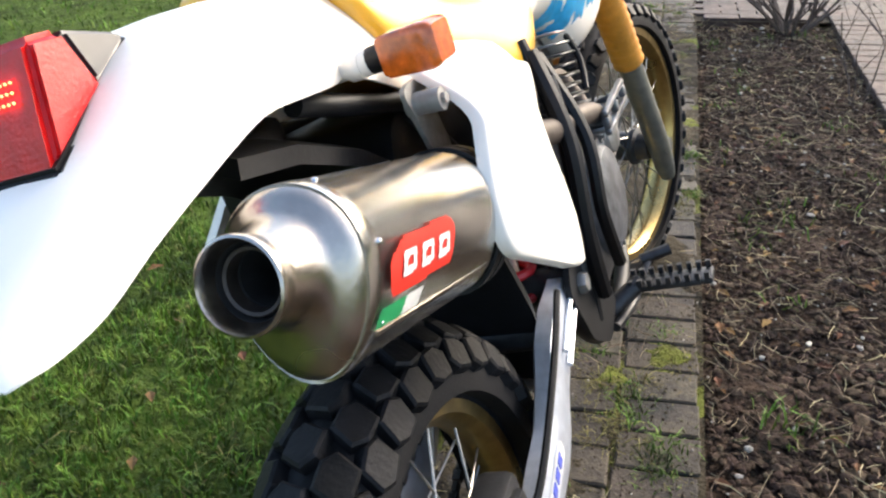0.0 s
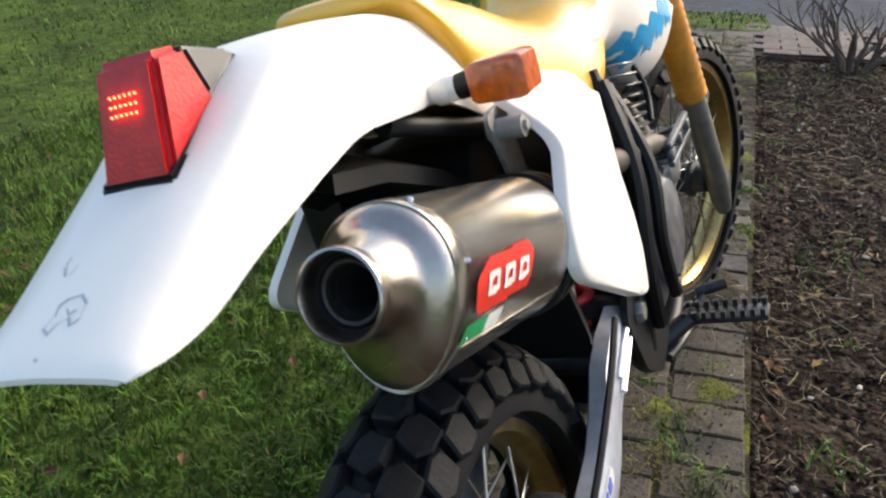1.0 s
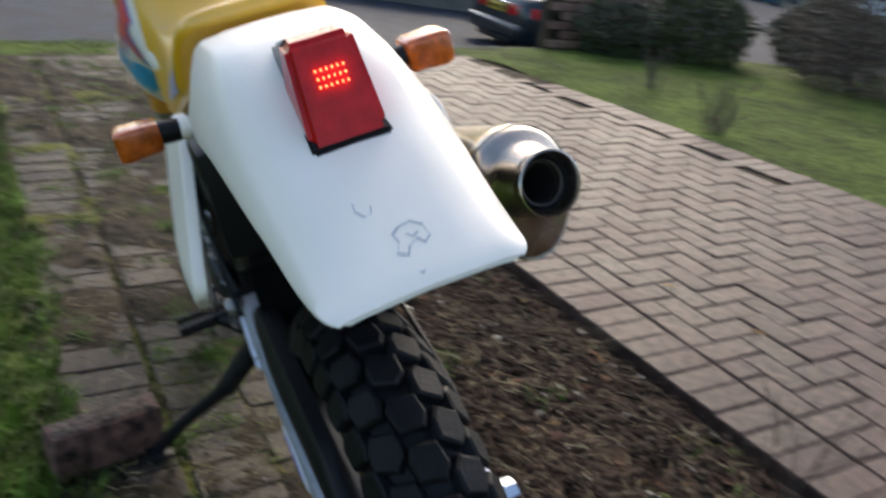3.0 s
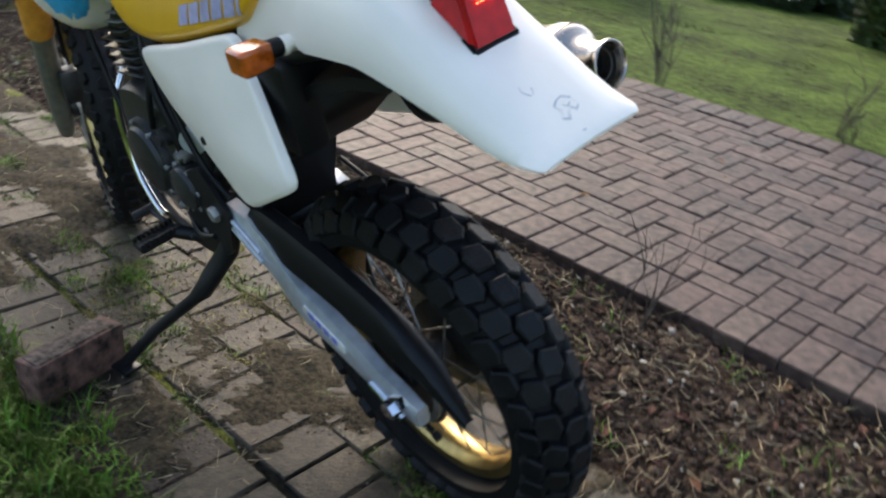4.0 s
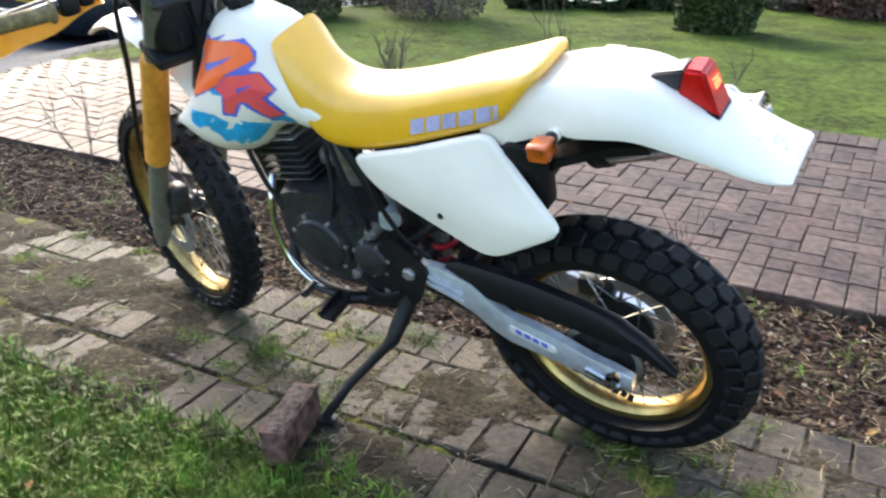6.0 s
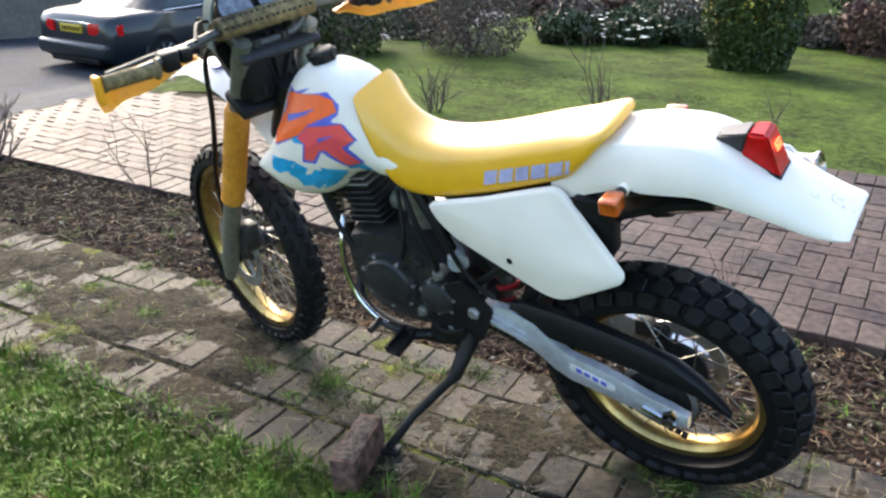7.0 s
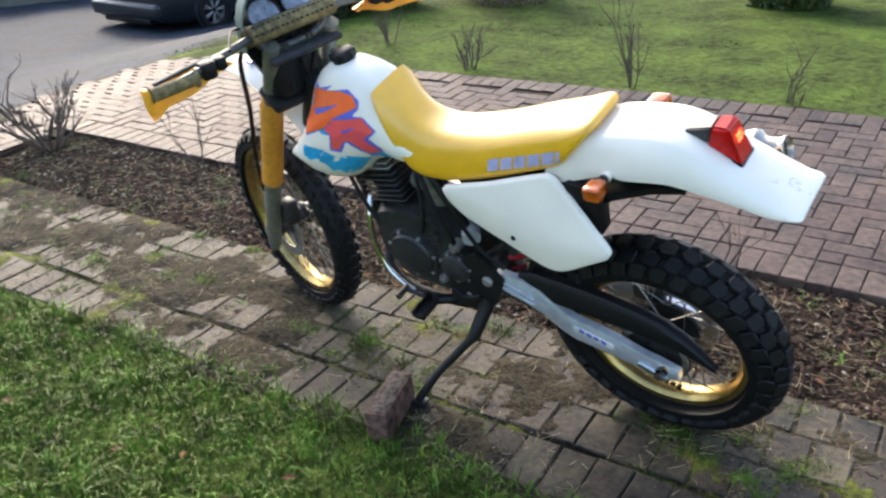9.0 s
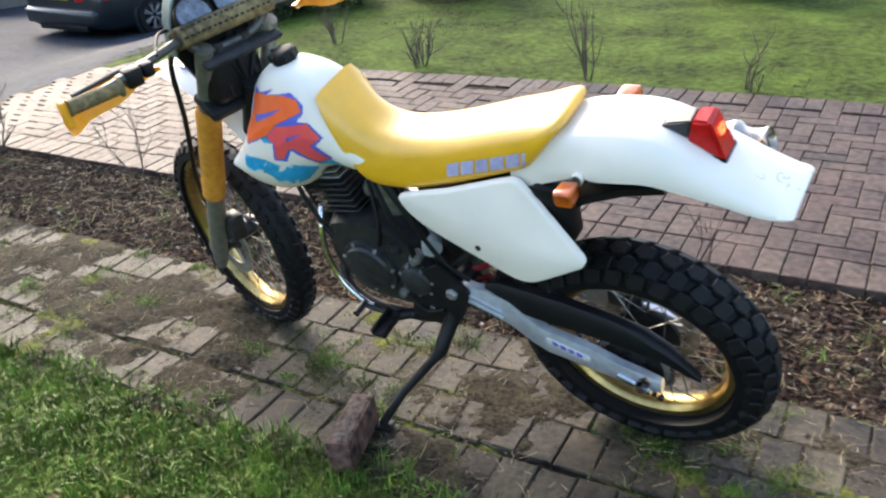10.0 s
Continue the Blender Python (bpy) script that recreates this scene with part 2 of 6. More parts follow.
def box(bm, lo, hi, bev=0.0, seg=2, m=None):
    r = bmesh.ops.create_cube(bm, size=1)
    sx, sy, sz = (hi[i] - lo[i] for i in range(3))
    c = [(hi[i] + lo[i]) / 2 for i in range(3)]
    bmesh.ops.transform(bm, matrix=Matrix.Translation(c) @ Matrix.Diagonal((sx, sy, sz, 1)), verts=r["verts"])
    vs = r["verts"]
    if bev:
        es = list({e for v in vs for e in v.link_edges})
        g = bmesh.ops.bevel(bm, geom=es, offset=bev, segments=seg, affect="EDGES", profile=0.5)
        vs = list({v for f in g["faces"] for v in f.verts} | {v for v in vs if v.is_valid})
    if m is not None:
        bmesh.ops.transform(bm, matrix=m, verts=vs)
    return bm


def lathe(bm, prof, axis=(0, 1, 0), centre=(0, 0, 0), n=48, closed=True):
    """Turn a profile of (radius, along) about an axis through centre."""
    ax = Vector(axis).normalized()
    u = ax.orthogonal().normalized()
    w = ax.cross(u)
    c = Vector(centre)
    rings = []
    for k in range(n):
        a = 2 * math.pi * k / n
        d = u * math.cos(a) + w * math.sin(a)
        rings.append([bm.verts.new(c + ax * h + d * r) for r, h in prof])
    m = len(prof)
    for k in range(n):
        A, B = rings[k], rings[(k + 1) % n]
        for i in range(m if closed else m - 1):
            j = (i + 1) % m
            bm.faces.new((A[i], A[j], B[j], B[i]))
    return bm


def plate(bm, outline, thick, yfun, bev=0.0):
    """A sheet from an (x, z) outline, set at y = yfun(x, z), with thickness."""
    top = [bm.verts.new((x, yfun(x, z) + thick / 2, z)) for x, z in outline]
    bot = [bm.verts.new((x, yfun(x, z) - thick / 2, z)) for x, z in outline]
    bm.faces.new(top)
    bm.faces.new(bot[::-1])
    n = len(outline)
    for i in range(n):
        j = (i + 1) % n
        bm.faces.new((top[i], bot[i], bot[j], top[j]))
    if bev:
        es = [e for e in bm.edges if len(e.link_faces) == 2 and any(len(f.verts) > 4 for f in e.link_faces)]
        bmesh.ops.bevel(bm, geom=es, offset=bev, segments=2, affect="EDGES", profile=0.5)
    return bm


def round_outline(pts, r, n=5):
    """An outline with rounded corners; r is one radius or one for each corner."""
    out = []
    m = len(pts)
    for i in range(m):
        p, a, b = Vector(pts[i]), Vector(pts[i - 1]), Vector(pts[(i + 1) % m])
        rr = r[i] if isinstance(r, (list, tuple)) else r
        ra = min(rr, (a - p).length * 0.45)
        rb = min(rr, (b - p).length * 0.45)
        s, e = p + (a - p).normalized() * ra, p + (b - p).normalized() * rb
        for k in range(n + 1):
            t = k / n
            q = s * (1 - t) ** 2 + p * 2 * t * (1 - t) + e * t * t
            out.append((q.x, q.y))
    return out


def inside(x, z, poly):
    c = False
    j = len(poly) - 1
    for i in range(len(poly)):
        (xi, zi), (xj, zj) = poly[i], poly[j]
        if (zi > z) != (zj > z) and x < (xj - xi) * (z - zi) / (zj - zi) + xi:
            c = not c
        j = i
    return c


def decal(name, polys, tree, ray, frame_of, material, parent, step=0.003, lift=0.0012, label="", holes=()):
    """Thin coloured film on a surface: flat outlines thrown onto it along ray. frame_of(u, v) gives the start of each throw."""
    us = [p[0] for q in polys for p in q]
    vs = [p[1] for q in polys for p in q]
    grid, verts, faces = {}, [], []

    def vert(i, j):
        if (i, j) not in grid:
            o = Vector(frame_of(min(us) + i * step, min(vs) + j * step))
            hit = tree.ray_cast(o, Vector(ray))
            if hit[0] is None:
                grid[i, j] = None
            else:
                nn = hit[1] if hit[1].dot(Vector(ray)) < 0 else -hit[1]
                grid[i, j] = len(verts)
                verts.append(hit[0] + nn * lift)
        return grid[i, j]

    for i in range(int((max(us) - min(us)) / step) + 1):
        for j in range(int((max(vs) - min(vs)) / step) + 1):
            u, v = min(us) + (i + 0.5) * step, min(vs) + (j + 0.5) * step
            if any(inside(u, v, q) for q in polys) and not any(inside(u, v, q) for q in holes):
                f = [vert(i, j), vert(i + 1, j), vert(i + 1, j + 1), vert(i, j + 1)]
                if None not in f:
                    faces.append(f)
    if not faces:
        return None
    ob = raw(name, verts, faces, material, parent, smooth=True)
    if label:
        ob["label"] = label
    return ob


from mathutils.bvhtree import BVHTree


def tree_of(bm):
    bm.normal_update()
    return BVHTree.FromBMesh(bm)


# ---- plan of the ground: a frame turned to lie along the path (s along, t to the left) ----
TURN = radians(3.2)
CT, ST = math.cos(TURN), math.sin(TURN)
G = Matrix.Rotation(TURN, 4, "Z")


def plan(s, t):
    return s * CT - t * ST, s * ST + t * CT


def smooth(a, b, x):
    t = min(1.0, max(0.0, (x - a) / (b - a)))
    return t * t * (3 - 2 * t)


def level(x, y):
    """Height of the ground: the garden falls a little away, the street lies lower."""
    return -0.33 * smooth(-3.0, -9.0, y) - 1.1 * max(smooth(4.2, 11.0, x), smooth(-10.5, -17.0, y)) - 1.7 * smooth(-18.0, -30.0, y)


def sheet(name, s0, s1, t0, t1, ds, dt, lift, material, rough=0.0, label="", kind="structure", category="", edge=None):
    """A ground surface in the path's frame, following the ground."""
    ns, nt_ = max(1, int((s1 - s0) / ds)), max(1, int((t1 - t0) / dt))
    verts, faces = [], []
    for i in range(ns + 1):
        for j in range(nt_ + 1):
            s = s0 + (s1 - s0) * i / ns
            t = t0 + (t1 - t0) * j / nt_
            if edge:
                s, t = edge(s, t)
            x, y = plan(s, t)
            z = level(x, y) + lift
            if callable(rough):
                z += rough(x, y)
            elif rough:
                z += rough * (noise.noise((x * 9, y * 9, 0)) + 0.6 * noise.noise((x * 31, y * 31, 3)))
            verts.append((x, y, z))
    for i in range(ns):
        for j in range(nt_):
            a = i * (nt_ + 1) + j
            faces.append((a, a + nt_ + 1, a + nt_ + 2, a + 1))
    ob = raw(name, verts, faces, material, smooth=True)
    return tagged(ob, label, category, kind=kind)


# ---- the ground and what is laid on it ----
def big_sheet():
    xs = sorted(set([-400, -150, -60, -30, -15] + [x * 1.0 for x in range(-8, 36)] + [45, 60, 90, 150, 400]))
    verts, faces = [], []
    for x in xs:
        for y in xs:
            verts.append((x - 6, y - 12, level(x - 6, y - 12) - 0.13))
    n = len(xs)
    for i in range(n - 1):
        for j in range(n - 1):
            a = i * n + j
            faces.append((a, a + n, a + n + 1, a + 1))
    return tagged(raw("ground", verts, faces, M_TURF, smooth=True), "wide green garden ground under the whole place", "ground", kind="structure")


big_sheet()
PATH_R, GAP_T, GRASS_T, DRIVE_T, DRIVE_FAR = -0.226, 0.280, 0.47, -0.930, -2.87
SKEW = 0.007    # the driveway runs a little off the path


def drive_far(s):
    return DRIVE_FAR + 0.010 * s + 0.012 * max(0, s) ** 2


sheet("lawn_left", -8, 9, GRASS_T - 0.03, 9, 0.10, 0.10, -0.005, M_TURF, 0.012, "short wet green lawn beside the brick path", category="lawn")
lawn = sheet("lawn_right", -8, 5.15, -13, DRIVE_FAR, 0.25, 0.25, -0.004, M_TURF, 0.014, "wide mown green lawn beyond the driveway", category="lawn",
             edge=lambda s, t: (s, drive_far(s) + (t - DRIVE_FAR) * (-13 - drive_far(s)) / (-13 - DRIVE_FAR)))
sheet("flower_bed", -3, 4.16, DRIVE_T - 0.06, PATH_R + 0.03, 0.02, 0.02, -0.045, M_SOIL, lambda x, y: 0.020 * noise.noise((x * 2.6, y * 3.0, 1.0)) + 0.020 * noise.noise((x * 8, y * 8, 2.0)) + 0.011 * noise.noise((x * 22, y * 22, 3.0)) + 0.006 * noise.noise((x * 50, y * 50, 4.0)), "bare brown soil bed strewn with dry stalks", category="flower bed")
sheet("path_bedding", -3, 4.78, PATH_R - 0.01, GRASS_T + 0.06, 0.013, 0.013, -0.0065, M_JOINT, lambda x, y: 0.0030 + 0.003 * smooth(1.3, 2.8, x) - 0.016 * math.exp(-((y * CT - x * ST - GAP_T) / 0.013) ** 2) + 0.016 * noise.noise((x * 2.2, y * 3.0, 1.5)) + 0.012 * noise.noise((x * 6, y * 6, 4)) + 0.007 * noise.noise((x * 11, y * 11, 0)) + 0.005 * noise.noise((x * 28, y * 28, 0)) + 0.003 * noise.noise((x * 70, y * 70, 5)), "dark soil in the joints of the brick path", category="path")
sheet("drive_bedding", -5, 5.2, -3.1, DRIVE_T, 0.15, 0.15, -0.012, M_JOINT, 0.0, "dark joints under the block driveway", category="driveway", edge=lambda s, t: (s, t + SKEW * s))
sheet("drive_apron", 4.15, 5.2, DRIVE_T, PATH_R - 0.01, 0.15, 0.15, -0.014, M_JOINT, 0.0, "dark joints under the end of the driveway", category="driveway")
sheet("lawn_verge", 4.74, 7.6, PATH_R - 0.1, 0.50, 0.1, 0.1, -0.002, M_TURF, 0.012, "rough grass verge at the end of the path", category="lawn")
sheet("road", 5.2, 34, -24, 16, 0.5, 0.5, -0.012, M_ROAD, 0.004, "wet grey asphalt road sloping below the garden", category="road")


# ---- the motorcycle ----
LEAN = radians(16.6)
bike = tagged(new("motorcycle"), "white and yellow off-road motorcycle leaning on its stand on bricks", "motorcycle")
SINK = 0.032
bike.matrix_world = Matrix.Rotation(radians(-0.8), 4, "Z") @ Matrix.Rotation(-LEAN, 4, "X") @ Matrix.Translation((0, 0, -SINK))
RAKE = radians(26.5)
AXX = 1.555
K = Vector((-math.sin(RAKE), 0, math.cos(RAKE)))
STEER = Matrix.Translation((AXX, 0, SINK)) @ Matrix.Rotation(radians(-16), 4, K) @ Matrix.Translation((-AXX, 0, 0))


def fork(z, fwd=0.05, y=0.0):
    """A point on a line along the fork."""
    return Vector((AXX - math.tan(RAKE) * z + fwd / math.cos(RAKE), y, z))


def block_mesh(name, w, l, h):
    """One tread block: a six-cornered stud with a chamfered top."""
    o = [(-0.5, -0.28), (-0.2, -0.5), (0.3, -0.48), (0.5, 0.2), (0.22, 0.5), (-0.35, 0.46)]
    verts, faces = [], []
    for k, zz in ((1.06, -0.006), (1.0, h * 0.75), (0.86, h)):
        verts += [(x * l * k, y * w * k, zz) for x, y in o]
    for r in (0, 6):
        for i in range(6):
            j = (i + 1) % 6
            faces.append((r + i, r + j, r + 6 + j, r + 6 + i))
    faces.append(tuple(range(12, 18)))
    me = bpy.data.meshes.new(name)
    me.from_pydata(verts, [], faces)
    me.materials.append(M_BLOCK)
    return me


def wheel(which, cx, cz, R, rho, rim_r, rim_w, hub_r, steer, rows, around, bw, bl, bh):
    m = steer
    c = Vector((cx, 0, cz))
    # tyre
    bm = bmesh.new()
    prof = [(rim_r - 0.004, -rim_w), (rim_r + 0.012, -rim_w - 0.004)]
    for k in range(-6, 7):
        a = math.radians(k * 17)
        prof.append((R - bh - rho + rho * math.cos(a) + (0 if abs(k) < 5 else 0.0), rho * math.sin(a)))
    prof += [(rim_r + 0.012, rim_w + 0.004), (rim_r - 0.004, rim_w)]
    lathe(bm, prof, (0, 1, 0), c, 72)
    tyre = part(which + "_tyre", bm, M_RUBBER, bike, "knobbly black rubber tyre", m)
    me = block_mesh("tread_block", bw, bl, bh)
    rng = random.Random(5)
    for r_i, ang in enumerate(rows):
        for i in range(around):
            u = 2 * math.pi * (i + (0.5 if r_i % 2 else 0.0)) / around
            a = math.radians(ang)
            rad = R - bh - rho + rho * math.cos(a)
            out = Vector((math.cos(u) * math.cos(a), math.sin(a), math.sin(u) * math.cos(a)))
            fwd = Vector((-math.sin(u), 0, math.cos(u)))
            if (r_i + i) % 2:
                fwd = -fwd
            side = out.cross(fwd)
            p = c + Vector((math.cos(u) * rad, rho * math.sin(a), math.sin(u) * rad))
            mm = Matrix((fwd, side, out)).transposed().to_4x4()
            mm.translation = p
            ob = new("tread_block", me)
            ob.parent = tyre
            ob.matrix_basis = mm @ Matrix.Rotation(rng.uniform(-0.15, 0.15), 4, "Z")
    # rim
    bm = bmesh.new()
    w = rim_w
    lathe(bm, [(rim_r + 0.006, -w - 0.003), (rim_r + 0.008, -w + 0.004), (rim_r - 0.012, -w + 0.009), (rim_r - 0.016, 0), (rim_r - 0.012, w - 0.009), (rim_r + 0.008, w - 0.004), (rim_r + 0.006, w + 0.003),
               (rim_r - 0.010, w + 0.001), (rim_r - 0.020, w - 0.010), (rim_r - 0.026, 0), (rim_r - 0.020, -w + 0.010), (rim_r - 0.010, -w - 0.001)], (0, 1, 0), c, 72)
    rim = part(which + "_rim", bm, M_GOLD, bike, "gold anodised rim", m)
    # spokes
    for i in range(36):
        u = 2 * math.pi * i / 36
        sgn = 1 if i % 2 else -1
        u2 = u + (0.55 if (i // 2) % 2 else -0.55)
        bm = bmesh.new()
        tube(bm, [c + Vector((math.cos(u2) * hub_r, sgn * 0.03, math.sin(u2) * hub_r)), c + Vector((math.cos(u) * (rim_r - 0.02), sgn * 0.006, math.sin(u) * (rim_r - 0.02)))], 0.0019, 6)
        part("spoke", bm, M_SPOKE, rim, "", None)
    # hub
    bm = bmesh.new()
    lathe(bm, [(0.012, -0.075), (0.03, -0.072), (0.034, -0.045), (hub_r, -0.04), (hub_r, -0.03), (0.036, -0.02), (0.036, 0.02), (hub_r, 0.03), (hub_r, 0.04), (0.034, 0.045), (0.03, 0.072), (0.012, 0.075)], (0, 1, 0), c, 32)
    part(which + "_hub", bm, M_ENGINE, bike, "dark hub", m)
    return tyre


I4 = Matrix.Identity(4)
wheel("rear", 0.040, 0.363, 0.332, 0.062, 0.232, 0.030, 0.085, I4, (-62, -33, 0, 33, 62), 34, 0.040, 0.050, 0.012)
wheel("front", fork(0.35, 0)[0] + 0.06, 0.35, 0.352, 0.046, 0.279, 0.030, 0.045, STEER, (-58, 0, 58), 44, 0.030, 0.032, 0.007)
FAX = fork(0.35, 0)[0] + 0.06

# brake discs
for nm, cx, cz, y, r, m in (("front_disc", FAX, 0.35, 0.055, 0.125, STEER), ("rear_disc", 0.040, 0.363, -0.06, 0.125, I4)):
    bm = bmesh.new()
    lathe(bm, [(r - 0.035, -0.002), (r, -0.002), (r, 0.002), (r - 0.035, 0.002)], (0, 1, 0), (cx, y, cz), 48)
    for i in range(5):
        a = 2 * math.pi * i / 5
        tube(bm, [(cx + math.cos(a) * 0.04, y, cz + math.sin(a) * 0.04), (cx + math.cos(a + .3) * (r - 0.03), y, cz + math.sin(a + .3) * (r - 0.03))], 0.005, 6)
    part(nm, bm, M_ALUD, bike, "dull steel brake disc", m)
bm = bmesh.new()
box(bm, (0.06, -0.095, 0.42), (0.15, -0.045, 0.475), 0.012)
box(bm, (0.08, -0.108, 0.43), (0.13, -0.09, 0.465), 0.008)
part("rear_caliper", bm, M_ENGINE, bike)
bm = bmesh.new()
box(bm, (FAX - 0.12, 0.03, 0.40), (FAX - 0.06, 0.085, 0.49), 0.012)
part("front_caliper", bm, M_ENGINE, bike, "", STEER)

# rear sprocket and chain
bm = bmesh.new()
prof = []
for i in range(84):
    a = 2 * math.pi * i / 84
    prof.append((math.cos(a) * (0.102 if i % 2 else 0.095) + 0.040, math.sin(a) * (0.102 if i % 2 else 0.095) + 0.363))
plate(bm, prof, 0.005, lambda x, z: 0.062)
part("sprocket", bm, M_ENGINE, bike)
bm = bmesh.new()
lathe(bm, [(0.080, -0.004), (0.094, -0.004), (0.094, 0.004), (0.080, 0.004)], (0, 1, 0), (0.040, 0.068, 0.363), 40)
part("sprocket_ring", bm, M_ALUD, bike)
for nm, a, b in (("chain", (0.56, 0.065, 0.52), (0.02, 0.065, 0.44)), ("chain", (0.54, 0.065, 0.44), (-0.03, 0.065, 0.245))):
    bm = bmesh.new()
    A, B = Vector(a), Vector(b)
    n = 34
    for i in range(n):
        p = A.lerp(B, (i + 0.5) / n)
        d = (B - A).normalized()
        rot = Matrix.Translation(p) @ Matrix.Rotation(math.atan2(-d.z, d.x), 4, "Y")
        box(bm, (-0.0075, -0.006 if i % 2 else -0.004, -0.006), (0.0075, 0.006 if i % 2 else 0.004, 0.006), m=rot)
    part(nm, bm, M_ENGINE, bike, "oily dark drive chain", smooth=0)

# swinging arm
for sgn in (1, -1):
    bm = bmesh.new()
    rings = []
    for x, zc, h, w, y in ((0.52, 0.508, 0.032, 0.018, 0.085), (0.47, 0.503, 0.034, 0.018, 0.088), (0.40, 0.497, 0.042, 0.018, 0.093), (0.34, 0.475, 0.045, 0.018, 0.096), (0.29, 0.436, 0.044, 0.018, 0.098), (0.25, 0.412, 0.041, 0.018, 0.098), (0.19, 0.400, 0.040, 0.018, 0.098),
                           (0.12, 0.385, 0.038, 0.017, 0.099), (0.05, 0.366, 0.030, 0.017, 0.100), (0.0, 0.357, 0.028, 0.016, 0.100), (-0.045, 0.350, 0.020, 0.014, 0.100)):
        rings.append([(x, sgn * y + w * 0.9 * a, zc + h * b) for a, b in ((-1, -0.75), (-0.7, -1), (0.7, -1), (1, -0.75), (1, 0.75), (0.7, 1), (-0.7, 1), (-1, 0.75))])
    bridge(bm, rings)
    arm = part("swinging_arm", bm, M_ALU, bike, "pale aluminium swinging arm")
    bm = bmesh.new()
    for dz in (0.012, -0.010):
        tube(bm, [(0.49, sgn * 0.109, 0.515 + dz), (0.36, sgn * 0.116, 0.478 + dz)], 0.0045, 6)
    part("rib", bm, M_ALU, arm)
    bm = bmesh.new()
    plate(bm, round_outline([(0.245, 0.437), (0.13, 0.405), (0.13, 0.385), (0.245, 0.415)], 0.011), 0.003, lambda x, z: sgn * 0.1165)
    lg = part("badge", bm, M_LIGHT, arm, "white badge with a blue rim")
    bm = bmesh.new()
    for k in range(4):
        x0 = 0.150 + 0.021 * k
        plate(bm, [(x0, 0.396 + 0.0058 * k), (x0 + 0.014, 0.400 + 0.0058 * k), (x0 + 0.014, 0.413 + 0.0058 * k), (x0, 0.409 + 0.0058 * k)], 0.002, lambda x, z: sgn * 0.1185)
    part("badge_bar", bm, M_BLUE, arm, "", smooth=0)
    bm = bmesh.new()
    lathe(bm, [(0.003, -0.02), (0.017, -0.02), (0.019, 0), (0.016, 0.016), (0.003, 0.018)], (0, 1, 0), (-0.005, sgn * 0.125, 0.365), 6)
    tube(bm, [(-0.02, sgn * 0.122, 0.345), (0.06, sgn * 0.122, 0.372)], 0.007, 8)
    part("axle_nut", bm, M_CHROME, arm, "bright axle nut and adjuster")
bm = bmesh.new()
tube(bm, [(0.50, -0.10, 0.515), (0.50, 0.10, 0.515)], 0.03, 14)
tube(bm, [(0.40, -0.09, 0.50), (0.40, 0.09, 0.50)], 0.026, 12)
part("arm_pivot", bm, M_ENGINE, bike)

# chain guard
bm = bmesh.new()
rings = []
for x, z, h, w in ((0.41, 0.530, 0.020, 0.020), (0.37, 0.528, 0.036, 0.026), (0.28, 0.522, 0.038, 0.028), (0.19, 0.514, 0.037, 0.028), (0.08, 0.498, 0.034, 0.027), (0.0, 0.481, 0.030, 0.026), (-0.06, 0.452, 0.020, 0.022), (-0.105, 0.415, 0.012, 0.016), (-0.135, 0.388, 0.005, 0.010)):
    rings.append([(x, 0.078 + w * a, z + h * b) for a, b in ((-1, -0.6), (-0.85, 0.6), (-0.4, 1), (0.4, 1), (0.85, 0.6), (1, -0.9), (0.85, -0.9), (0.6, 0.3), (-0.6, 0.3), (-0.85, -0.6))])
bridge(bm, rings)
part("chain_guard", bm, M_BLACKP, bike, "black plastic chain guard")

# frame
FR = [("down_tube", [(1.10, 0, 0.98), (1.03, 0, 0.80), (0.97, 0, 0.55), (0.955, 0, 0.42)], 0.021, M_FRAME),
      ("backbone", [(1.09, 0, 1.00), (0.95, 0, 1.00), (0.72, 0, 0.93), (0.60, 0, 0.82), (0.53, 0, 0.62), (0.50, 0, 0.46)], 0.026, M_FRAME)]
for sgn in (1, -1):
    FR += [("cradle_tube", [(0.955, sgn * 0.02, 0.44), (0.93, sgn * 0.07, 0.385), (0.84, sgn * 0.09, 0.345), (0.66, sgn * 0.095, 0.35), (0.56, sgn * 0.09, 0.39), (0.51, sgn * 0.085, 0.50), (0.56, sgn * 0.085, 0.68), (0.66, sgn * 0.07, 0.86)], 0.015, M_FRAME),
           ("seat_rail", [(0.64, sgn * 0.075, 0.87), (0.40, sgn * 0.085, 0.87), (0.20, sgn * 0.085, 0.91), (0.04, sgn * 0.07, 0.965)], 0.011, M_FRAME),
           ("rear_stay", [(0.53, sgn * 0.085, 0.56), (0.36, sgn * 0.10, 0.72), (0.20, sgn * 0.09, 0.90)], 0.011, M_FRAME)]
for nm, pts, r, mm in FR:
    bm = bmesh.new()
    tube(bm, curve_pts(pts), r, 12)
    part(nm, bm, mm, bike, "black painted frame tube")
bm = bmesh.new()
tube(bm, [fork(1.03, 0), fork(0.86, 0)], 0.032, 16)
part("head_tube", bm, M_FRAME, bike)
bm = bmesh.new()
tube(bm, curve_pts([(0.94, 0.04, 0.66), (0.930, 0.085, 0.60), (0.932, 0.098, 0.51), (0.905, 0.108, 0.43), (0.845, 0.115, 0.377), (0.81, 0.115, 0.362)]), 0.0085, 10)
part("guard_tube", bm, M_CHROME, bike, "bright bent guard tube before the engine")

